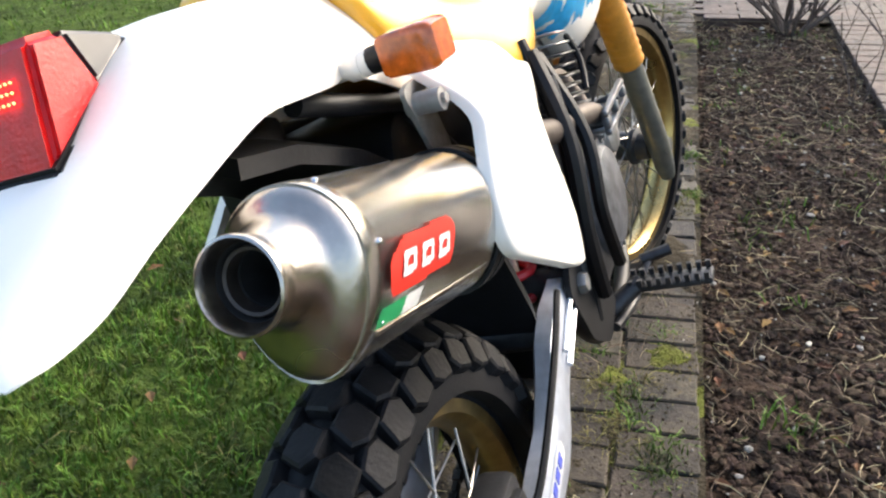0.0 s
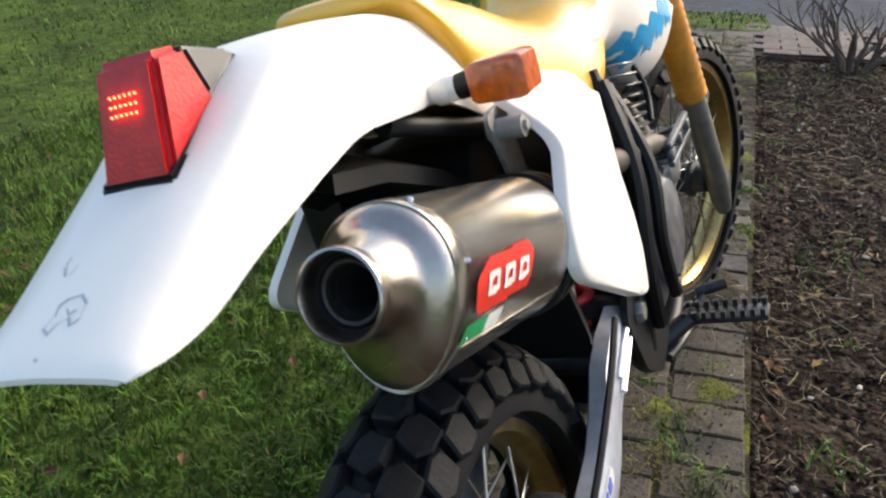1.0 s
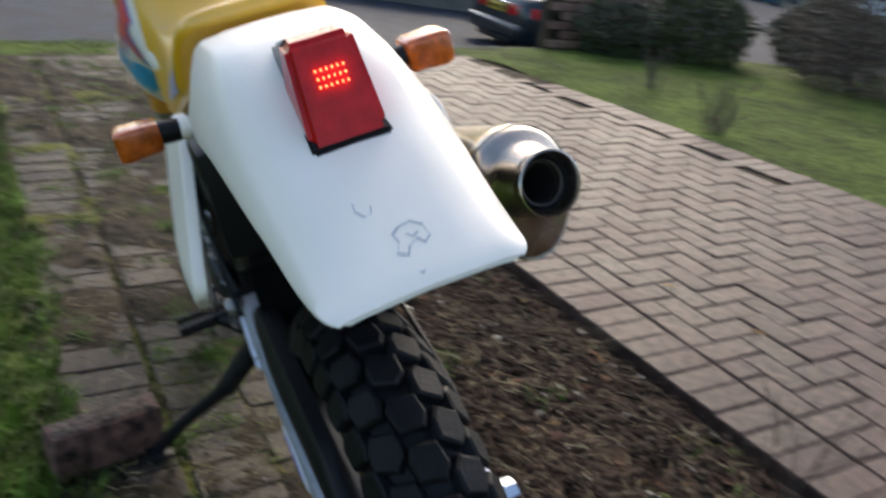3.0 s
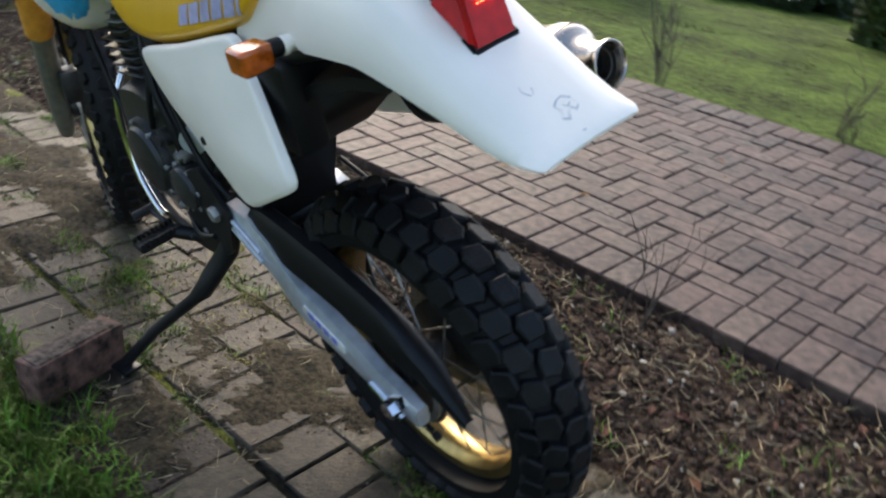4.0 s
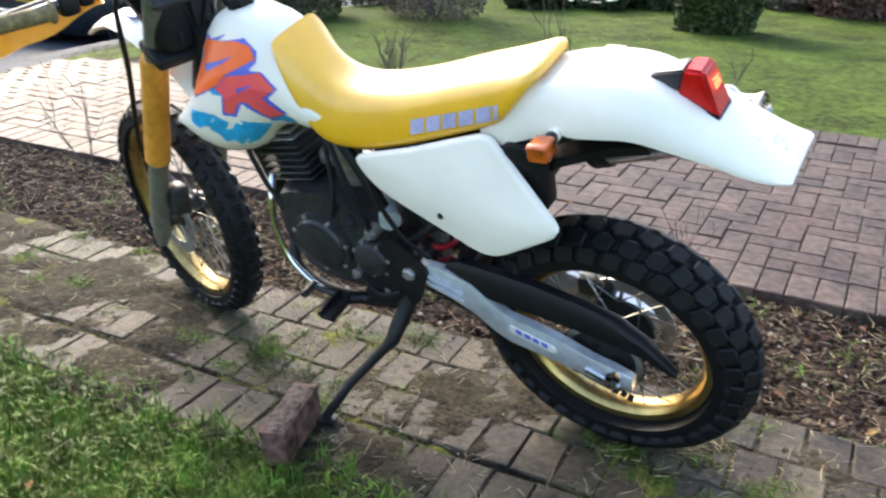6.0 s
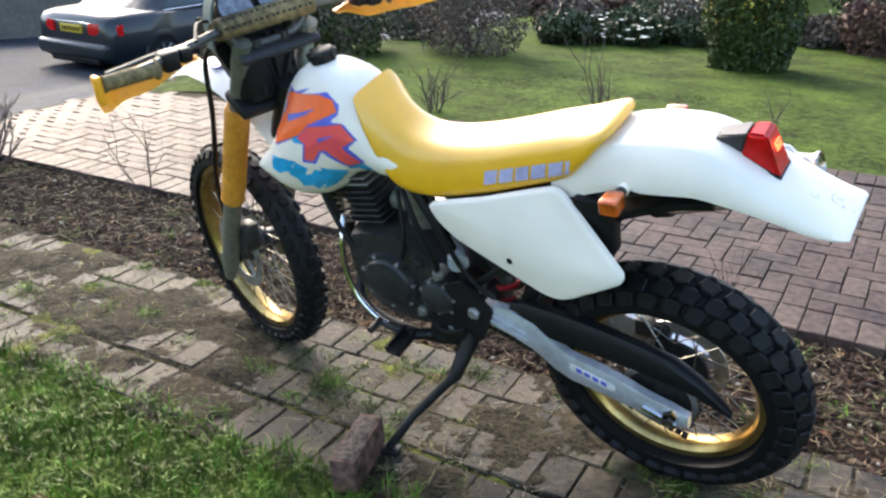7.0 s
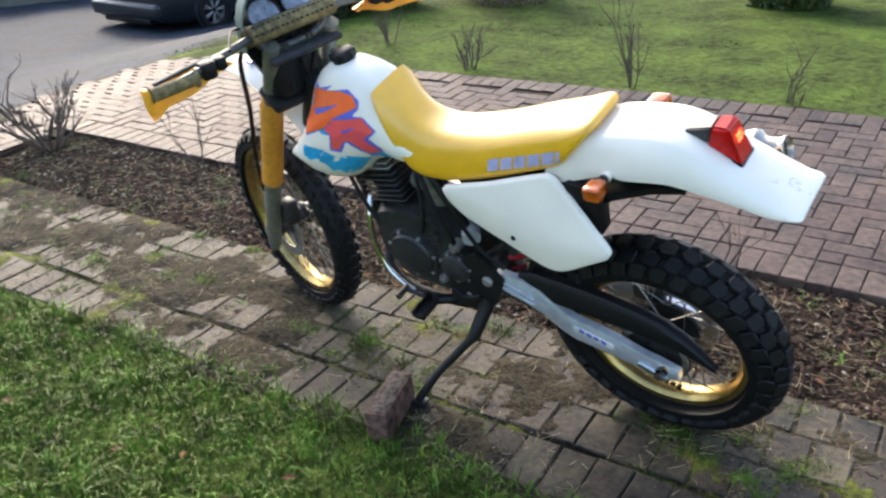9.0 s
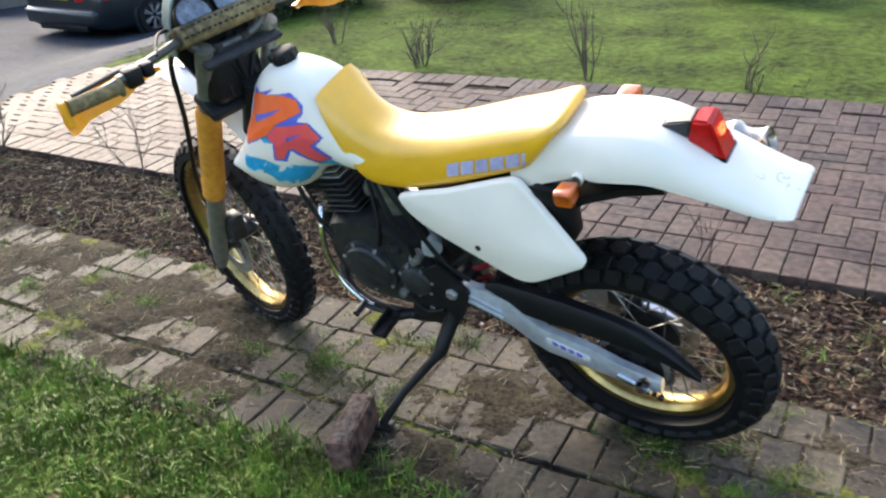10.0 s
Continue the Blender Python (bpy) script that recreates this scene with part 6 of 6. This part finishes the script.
# ---- the garden's far side ----
s, t = st(1.43, -6.12)
leafy("golden_conifer", s, t, 0.39, 0.39, 0.84, 26000, 0.034, ((M_MIDL, 0.84, 0.02, 0.90), (M_GOLDL, 0.03, 0.50, 0.85), (M_GOLDL, 0.26, 0.86, 1.04)), 31, "clipped conifer bush with a golden-yellow flat top on the lawn", "box")
s, t = st(3.80, -5.20)
leafy("brown_shrub", s, t, 0.60, 0.58, 0.98, 9000, 0.030, ((M_BROWNL, 0.85, 0.0, 1.0), (M_REDL, 0.15, 0.0, 1.0)), 32, "dense twiggy brown shrub at the lawn's end")
s, t = st(4.77, -4.40)
leafy("hedge_shrub", s, t, 0.50, 0.48, 0.58, 8000, 0.035, ((M_MIDL, 0.6, 0.0, 0.9), (M_BROWNL, 0.4, 0.2, 1.0)), 33, "olive green and brown shrub behind the garden wall")
s, t = st(4.91, -3.70)
leafy("hedge_shrub", s, t, 0.36, 0.34, 0.46, 6000, 0.032, ((M_GREENL, 0.6, 0.0, 0.9), (M_BROWNL, 0.4, 0.3, 1.0)), 34, "low green shrub beside the street post")
for k, (x, y, r, h, mm) in enumerate(((3.50, -6.71, 0.36, 0.33, M_GREENL), (3.01, -7.25, 0.43, 0.35, M_GREENL), (2.44, -7.78, 0.46, 0.32, M_GREENL), (3.72, -7.31, 0.47, 0.43, M_BROWNL), (2.95, -8.05, 0.54, 0.42, M_GREENL), (1.25, -8.60, 0.44, 0.30, M_BROWNL))):
    s, t = st(x, y)
    leafy("bed_plant", s, t, r, r, h, 2200, 0.06, ((mm, 1.0, 0.0, 1.0),), 40 + k, "low clump of green leaves in the far bed", category="plant")
V, F = [], []
rg = random.Random(77)
for k in range(70):
    x, y = rg.uniform(2.55, 3.73), rg.uniform(-7.21, -6.50)
    z = level(x, y) + rg.uniform(0.10, 0.32)
    for q in range(6):
        a = 1.047 * q
        n = len(V)
        c = Vector((x, y, z))
        V += [c, c + Vector((math.cos(a - .4) * 0.02, math.sin(a - .4) * 0.02, 0.012)), c + Vector((math.cos(a) * 0.035, math.sin(a) * 0.035, 0.005)), c + Vector((math.cos(a + .4) * 0.02, math.sin(a + .4) * 0.02, 0.012))]
        F.append((n, n + 1, n + 2, n + 3))
tagged(raw("white_flowers", V, F, M_FLOWER), "scattered small white flowers in the far bed", "flowers", kind="stuff")
s, t = st(2.62, -7.75)
leafy("blossom_shrub", s, t, 0.25, 0.25, 0.85, 2600, 0.024, ((M_BROWNL, 0.8, 0.0, 1.0), (M_FLOWER, 0.10, 0.3, 1.0)), 35, "thin bare shrub dotted with white blossom")
for k, (x, y, rx, ry, h, mm, c) in enumerate(((5.35, -9.75, 1.20, 0.32, 0.24, M_REDL, 7000), (3.55, -9.85, 0.95, 0.32, 0.22, M_REDL, 6000), (0.07, -9.27, 1.51, 0.69, 1.79, M_GREENL, 12000), (-1.97, -9.04, 1.65, 0.69, 1.92, M_GREENL, 12000), (-4.49, -8.73, 1.77, 0.68, 1.77, M_GREENL, 10000), (0.55, -8.30, 0.45, 0.40, 0.50, M_REDL, 3000), (7.60, 1.80, 1.20, 1.00, 1.30, M_BROWNL, 8000), (7.40, 4.20, 1.60, 1.20, 1.70, M_GREENL, 9000), (8.00, 7.40, 2.20, 1.40, 2.00, M_GREENL, 9000))):
    s, t = st(x, y)
    leafy("hedge", s, t, rx, ry, h, c, 0.055, ((mm, 1.0, 0.0, 1.0),), 50 + k, "russet brown low hedge by the road" if mm is M_REDL else ("tall dark green hedge closing the garden" if mm is M_GREENL else "dry brown hedge beyond the lawn"), "box", category="hedge")

s, t = st(5.01, -6.22)
leafy("dark_shrub", s, t, 0.60, 0.55, 0.62, 7000, 0.04, ((M_BROWNL, 0.55, 0.0, 1.0), (M_GREENL, 0.45, 0.05, 0.98)), 77, "dense dark shrub at the end of the lawn")

# garden wall with a brick pillar at the mouth of the driveway
gw = tagged(new("garden_wall"), "low brick garden wall beside the road", "wall", kind="structure")


def wall_bricks(p0, p1, h, thick, material, parent):
    a, b = Vector(p0), Vector(p1)
    d = (b - a)
    L = d.length
    ang = math.atan2(d.y, d.x)
    bm = bmesh.new()
    zb = min(level(*a), level(*b)) - 0.1
    box(bm, (0, -thick / 2 + 0.006, zb), (L, thick / 2 - 0.006, level(*a) + h - 0.005), m=Matrix.Translation((a.x, a.y, 0)) @ Matrix.Rotation(ang, 4, "Z"))
    part("core", bm, M_JOINT, parent, smooth=0)
    me = paver_mesh("wall_brick", 0.212, thick, 0.062, material, 2)
    z = level(*a) + 0.02
    row = 0
    while z < level(*a) + h:
        x = 0.11 if row % 2 else 0.0
        while x < L:
            if 0 < x + 0.106 < L:
                ob = new("brick", me)
                ob.parent = parent
                p = a + d.normalized() * (x + 0.106)
                ob.matrix_basis = Matrix.Translation((p.x, p.y, z + 0.065)) @ Matrix.Rotation(ang, 4, "Z")
            x += 0.224
        z += 0.075
        row += 1


M_WBRICK = mat("wall_brick_face", (0.22, 0.13, 0.095), 0.85, 0, 0.25, 40, 0.003, 90, obj_random=0.25)
wall_bricks((5.37, -3.31), (5.07, -4.81), 0.42, 0.22, M_WBRICK, gw)

# wall across the road with something under a white sheet behind it
bm = bmesh.new()
for a, b in (((17.4, -1.6), (16.03, -7.24)), ((16.03, -7.24), (14.74, -12.5))):
    A, B = Vector(a), Vector(b)
    L = (B - A).length
    mm = Matrix.Translation((A.x, A.y, level(*A))) @ Matrix.Rotation(math.atan2(B.y - A.y, B.x - A.x), 4, "Z")
    box(bm, (0, -0.12, -0.3), (L, 0.12, 0.88), 0.01, m=mm)
    box(bm, (0, -0.16, 0.88), (L, 0.16, 0.94), 0.01, m=mm)
tagged(part("street_wall", bm, M_WALL, None, smooth=0), "grey-brown rendered street wall with a coping", "wall", kind="structure")
bm = bmesh.new()
rings = []
for i in range(12):
    tt = i / 11
    w = 0.75 * math.sin(math.pi * min(1, max(0.04, tt * 0.97 + 0.015))) ** 0.4
    h = 0.85 + 1.05 * math.sin(math.pi * (tt * 0.9 + 0.05)) ** 0.6 + 0.04 * math.sin(i * 2.2)
    c = Vector((18.6, -5.4)).lerp(Vector((17.2, -9.9)), tt)
    rings.append([(c.x + w * math.cos(math.pi * k / 8), c.y, -1.42 + h * (math.sin(math.pi * k / 8) ** 0.5 if 0 < k < 8 else 0)) for k in range(9)])
bridge(bm, rings)
tagged(part("sheeted_trailer", bm, M_TARP, None, smooth=60), "boat-shaped load under a taut white sheet behind the street wall", "cover")

# post on the road's edge, with a brown box on it
x, y = 5.46, -3.55
post = tagged(new("street_post"), "slim grey-green post with a brown box at the roadside", "post")
post.location = (x, y, level(x, y))
bm = bmesh.new()
tube(bm, [(0, 0, -0.1), (0, 0, 3.0)], 0.058, 14)
part("shaft", bm, M_POST, post)
bm = bmesh.new()
box(bm, (-0.17, -0.16, 0.36), (-0.045, 0.19, 0.52), 0.010)
part("box", bm, M_PILLAR, post, "brown box")


# ---- cars ----
def car(name, x, y, heading, paint, label, L=4.58, W=1.77, H=1.44, saloon=True, roof=True, roof_mat=None):
    top = tagged(new(name), label, "car", "parked cars")
    top.matrix_world = Matrix.Translation((x, y, level(x, y))) @ Matrix.Rotation(heading, 4, "Z")
    k, w = L / 4.58, W / 2
    SEC = [(-2.29, 0.42, 0.72, 0.80), (-2.25, 0.30, 0.93, 0.90), (-2.05, 0.24, 1.00, 0.97), (-1.6, 0.20, 1.01, 1.0), (-0.8, 0.18, 0.99, 1.0), (0.2, 0.18, 0.96, 1.0), (1.0, 0.18, 0.93, 1.0), (1.6, 0.20, 0.86, 0.98), (2.05, 0.25, 0.76, 0.92), (2.25, 0.34, 0.62, 0.80), (2.29, 0.42, 0.55, 0.70)]
    bm = bmesh.new()
    rings = []
    for sx, zb, zt, ww in spline_rows(SEC, 2):
        h = zt - zb
        half = [(0.0, zt + 0.02), (0.55 * ww, zt + 0.012), (0.86 * ww, zt - 0.02), (0.955 * ww, zt - 0.08), (0.985 * ww, zb + h * 0.62), (1.0 * ww, zb + h * 0.42), (0.97 * ww, zb + 0.08), (0.90 * ww, zb)]
        rings.append([(sx * k, -yy * w, zz) for yy, zz in half[::-1]] + [(sx * k, yy * w, zz) for yy, zz in half[1:]])
    bridge(bm, rings)
    body = part("body", bm, paint, top, smooth=50)
    if roof:
        if saloon:
            GH = [(-1.72, 1.00, 0.80), (-1.45, 1.13, 0.78), (-1.0, 1.33, 0.72), (-0.5, 1.42, 0.69), (0.1, 1.44, 0.68), (0.5, 1.40, 0.69), (0.9, 1.23, 0.74), (1.3, 0.97, 0.82)]
        else:
            GH = [(-2.1, 1.0, 0.82), (-2.0, 1.2, 0.78), (-1.75, 1.42, 0.70), (-1.0, 1.48, 0.69), (0.0, 1.47, 0.69), (0.5, 1.40, 0.70), (0.9, 1.22, 0.75), (1.3, 0.97, 0.82)]
        bm = bmesh.new()
        rings = []
        hz = H / 1.44
        for sx, zt, ww in spline_rows(GH, 3):
            zt = 0.94 + (zt - 0.94) * hz
            half = [(0.0, zt + 0.01), (0.6 * ww, zt), (0.9 * ww, zt - 0.04), (ww, zt - 0.12 * min(1, (zt - 0.93) / 0.2)), (0.93, 0.93)]
            rings.append([(sx * k, -yy * w, zz) for yy, zz in half[::-1]] + [(sx * k, yy * w, zz) for yy, zz in half[1:]])
        bridge(bm, rings)
        gh_tree = tree_of(bm)
        part("cabin", bm, roof_mat or paint, top, smooth=50)
        # windows: glass films on the cabin
        for sgn in (1, -1):
            for poly in ([(-1.25, 1.00), (-0.30, 1.00), (-0.30, 1.34), (-0.80, 1.33), (-1.05, 1.20)], [(-0.22, 1.00), (0.86, 0.99), (0.55, 1.26), (0.30, 1.34), (-0.22, 1.345)]):
                decal("side_window", [[(u * k, v) for u, v in poly]], gh_tree, (0, -sgn, 0), lambda u, v: (u, sgn * 3, v), M_GLASS, top, 0.03, 0.006)
            bm = bmesh.new()
            tube(bm, [(p[0] * k, sgn * p[1] * w, p[2]) for p in ((-1.30, 0.94, 0.975), (-0.3, 0.945, 0.975), (0.92, 0.94, 0.965))], 0.012, 6)
            part("window_trim", bm, M_CHROME, top)
        rear = [[(-0.58, 1.03), (0.58, 1.03), (0.50, 1.34), (-0.50, 1.34)]]
        decal("rear_window", rear, gh_tree, (1, 0, 0), lambda u, v: (-6, u, v), M_GLASS, top, 0.03, 0.006)
        decal("windscreen", rear, gh_tree, (-1, 0, 0), lambda u, v: (6, u, v), M_GLASS, top, 0.03, 0.006)
    for sx in (-1.38 * k, 1.38 * k):
        for sgn in (1, -1):
            c = (sx, sgn * (w - 0.10), 0.32)
            bm = bmesh.new()
            lathe(bm, [(0.21, -0.10), (0.30, -0.105), (0.32, -0.08), (0.32, 0.08), (0.30, 0.105), (0.21, 0.10)], (0, 1, 0), c, 32)
            tyre = part("wheel_tyre", bm, M_RUBBER, top)
            bm = bmesh.new()
            lathe(bm, [(0.225, 0.07), (0.215, 0.095), (0.20, 0.07), (0.19, 0.0), (0.225, -0.02)], (0, sgn, 0), c, 32)
            for q in range(7):
                a = 2 * math.pi * q / 7
                for da in (-0.10, 0.10):
                    tube(bm, [(c[0] + math.cos(a) * 0.04, c[1] + sgn * 0.085, c[2] + math.sin(a) * 0.04), (c[0] + math.cos(a + da) * 0.21, c[1] + sgn * 0.085, c[2] + math.sin(a + da) * 0.21)], 0.014, 6)
            part("wheel_rim", bm, M_ALUD, top)
            bm = bmesh.new()
            lathe(bm, [(0.33, 0.012), (0.375, 0.006), (0.385, -0.01), (0.33, -0.01)], (0, sgn, 0), (sx, sgn * w * 0.985, 0.33), 32)
            part("wheel_arch", bm, paint, top)
    for sgn in (1, -1):
        bm = bmesh.new()
        rings = []
        for i in range(6):
            tt = i / 5
            yy = sgn * w * (0.42 + 0.53 * tt)
            xx = (-2.285 + 0.16 * tt ** 2.5) * k
            rings.append([(xx - 0.015, yy, 0.70), (xx - 0.025, yy, 0.78), (xx - 0.005, yy, 0.875 - 0.02 * tt), (xx + 0.06, yy, 0.86), (xx + 0.06, yy, 0.70)])
        bridge(bm, rings)
        part("tail_light", bm, M_RED, top, "red tail light cluster")
        bm = bmesh.new()
        box(bm, (2.14 * k, sgn * w * 0.68 - 0.16, 0.56), (2.27 * k, sgn * w * 0.68 + 0.12, 0.66), 0.03)
        part("headlight", bm, M_GLASS, top)
        bm = bmesh.new()
        box(bm, (0.62 * k, sgn * (w + 0.02) - 0.07, 0.96), (0.76 * k, sgn * (w + 0.02) + 0.09, 1.08), 0.03)
        part("door_mirror", bm, paint, top)
    bm = bmesh.new()
    box(bm, (-2.315 * k, -0.26, 0.71), (-2.27 * k, 0.26, 0.83), 0.006)
    pl = part("number_plate", bm, M_PLATE, top, "yellow plate with plain dark bars")
    bm = bmesh.new()
    for q in range(7):
        box(bm, (-2.319 * k, -0.22 + 0.064 * q, 0.74), (-2.315 * k, -0.18 + 0.064 * q, 0.80))
    part("plate_bar", bm, M_BLACKP, pl, smooth=0)
    bm = bmesh.new()
    box(bm, (-2.30 * k, -0.45, 0.855), (-2.255 * k, 0.45, 0.875), 0.006)
    part("boot_trim", bm, M_CHROME, top)
    bm = bmesh.new()
    box(bm, (-2.37 * k, -w * 0.86, 0.34), (-2.18 * k, w * 0.86, 0.58), 0.06, 3)
    part("rear_bumper", bm, paint, top)
    bm = bmesh.new()
    box(bm, (-2.33 * k, -w * 0.6, 0.25), (-2.1 * k, w * 0.6, 0.36), 0.02)
    part("diffuser", bm, M_BLACKP, top)
    return top


CH = radians(-90)
car("parked_saloon", 11.62, -8.60, CH, M_CARD, "dark grey-green saloon car parked on the road with red tail lights", 4.7, 1.98, 1.54)
car("parked_hatchback", 21.6, -21.8, radians(120), M_CARB, "small blue car parked in front of a house", 3.9, 1.68, 1.5, False)
car("parked_cabriolet", 14.9, -30.2, radians(75), M_CARS, "silver car with a dark soft roof parked by the houses", 4.3, 1.75, 1.30, True, True, M_BLACKP)
car("parked_estate", 12.0, -32.6, radians(75), M_CARS, "pale silver car parked by the houses", 4.3, 1.75, 1.35, False)


# ---- houses across the way ----
def house(x, y, rise, heading, w, d, h, wallm, wins, doors, label):
    top = tagged(new("house"), label, "house", "houses across the road")
    top.matrix_world = Matrix.Translation((x, y, level(x, y) + rise - 0.1)) @ Matrix.Rotation(heading, 4, "Z")
    # facade with openings: built of piers between openings, facing -y locally
    ops = sorted([(a, b, c, e, "w") for a, b, c, e in wins] + [(a, b, 0.1, e, "d") for a, b, e in doors])
    xs = sorted({-w / 2, w / 2} | {o[0] for o in ops} | {o[1] for o in ops})
    zs = sorted({0.0, h} | {o[2] for o in ops} | {o[3] for o in ops})
    bm = bmesh.new()
    for x0, x1 in zip(xs, xs[1:]):
        for z0, z1 in zip(zs, zs[1:]):
            cx, cz = (x0 + x1) / 2, (z0 + z1) / 2
            if any(o[0] < cx < o[1] and o[2] < cz < o[3] for o in ops):
                continue
            box(bm, (x0, 0, z0 if z0 > 0 else -rise - 0.3), (x1, 0.28, z1))
    box(bm, (-w / 2, 0.28, 0), (-w / 2 + 0.28, d, h))
    box(bm, (w / 2 - 0.28, 0.28, 0), (w / 2, d, h))
    box(bm, (-w / 2 + 0.28, d - 0.28, 0), (w / 2 - 0.28, d, h))
    bmesh.ops.remove_doubles(bm, verts=bm.verts[:], dist=1e-4)
    part("wall", bm, wallm, top, smooth=0)
    bm = bmesh.new()
    bridge(bm, [[(-w / 2 - 0.3, -0.45, h), (w / 2 + 0.3, -0.45, h), (w / 2 + 0.3, d / 2, h + d * 0.36), (-w / 2 - 0.3, d / 2, h + d * 0.36)], [(-w / 2 - 0.3, -0.45, h + 0.18), (w / 2 + 0.3, -0.45, h + 0.18), (w / 2 + 0.3, d / 2, h + d * 0.36 + 0.2), (-w / 2 - 0.3, d / 2, h + d * 0.36 + 0.2)]])
    bridge(bm, [[(-w / 2 - 0.3, d + 0.45, h), (w / 2 + 0.3, d + 0.45, h), (w / 2 + 0.3, d / 2, h + d * 0.36), (-w / 2 - 0.3, d / 2, h + d * 0.36)], [(-w / 2 - 0.3, d + 0.45, h + 0.18), (w / 2 + 0.3, d + 0.45, h + 0.18), (w / 2 + 0.3, d / 2, h + d * 0.36 + 0.2), (-w / 2 - 0.3, d / 2, h + d * 0.36 + 0.2)]])
    part("roof", bm, M_ROOF, top, smooth=0)
    for a, b, c, e, kind in ops:
        wn_ = tagged(new("window" if kind == "w" else "door"))
        wn_.parent = top
        bm = bmesh.new()
        f = 0.07
        box(bm, (a, 0.04, c), (a + f, 0.16, e))
        box(bm, (b - f, 0.04, c), (b, 0.16, e))
        box(bm, (a + f, 0.04, e - f), (b - f, 0.16, e))
        box(bm, (a + f, 0.04, c), (b - f, 0.16, c + f))
        nm = max(1, round((b - a) / 0.7))
        for q in range(1, nm):
            xx = a + (b - a) * q / nm
            box(bm, (xx - 0.035, 0.05, c + f), (xx + 0.035, 0.15, e - f))
        part("frame", bm, M_FRAMEW, wn_, smooth=0)
        bm = bmesh.new()
        box(bm, (a + f, 0.09, c + f), (b - f, 0.11, e - f))
        part("pane" if kind == "w" else "leaf", bm, M_GLASS if kind == "w" else M_FRAMEW, wn_, smooth=0)
        if kind == "w":
            bm = bmesh.new()
            box(bm, (a - 0.08, -0.10, c - 0.08), (b + 0.08, 0.04, c))
            part("sill", bm, M_FRAMEW, wn_, smooth=0)
    return top


W2 = [(-3.6, -1.6, 0.9, 2.2), (1.2, 3.4, 0.9, 2.2), (-3.4, -1.8, 3.3, 4.5), (1.4, 3.2, 3.3, 4.5)]
W1 = [(-5.9, -5.1, 0.7, 2.1), (-2.2, -0.3, 0.7, 2.1), (-2.2, -0.5, 3.3, 4.5), (1.4, 3.2, 3.3, 4.5)]
W3 = [(-1.6, -0.8, 0.7, 2.4), (1.7, 3.9, 0.8, 2.4), (-3.4, -1.6, 3.3, 4.6), (1.4, 3.4, 3.3, 4.6)]
ax, ay, rx, ry = 0.55, -0.83, 0.83, 0.55
for dist, off, rise, width, wins, doors in ((36, -16.0, 0.7, 9.2, W2, [(-0.5, 0.5, 2.15)]), (36, -3.2, 0.7, 12.4, W1, [(0.5, 2.0, 2.1)]), (37, 8.2, 0.0, 9.2, W3, []), (38, 20.5, 0.0, 9.2, W2, [(-0.5, 0.5, 2.15)])):
    x, y = -0.4 + ax * dist - rx * off, 1.9 + ay * dist - ry * off
    house(x, y, rise, math.atan2(-ry, -rx), width, 8.0, 5.2, M_RENDER, wins, doors, "two-storey rendered house with white window frames")
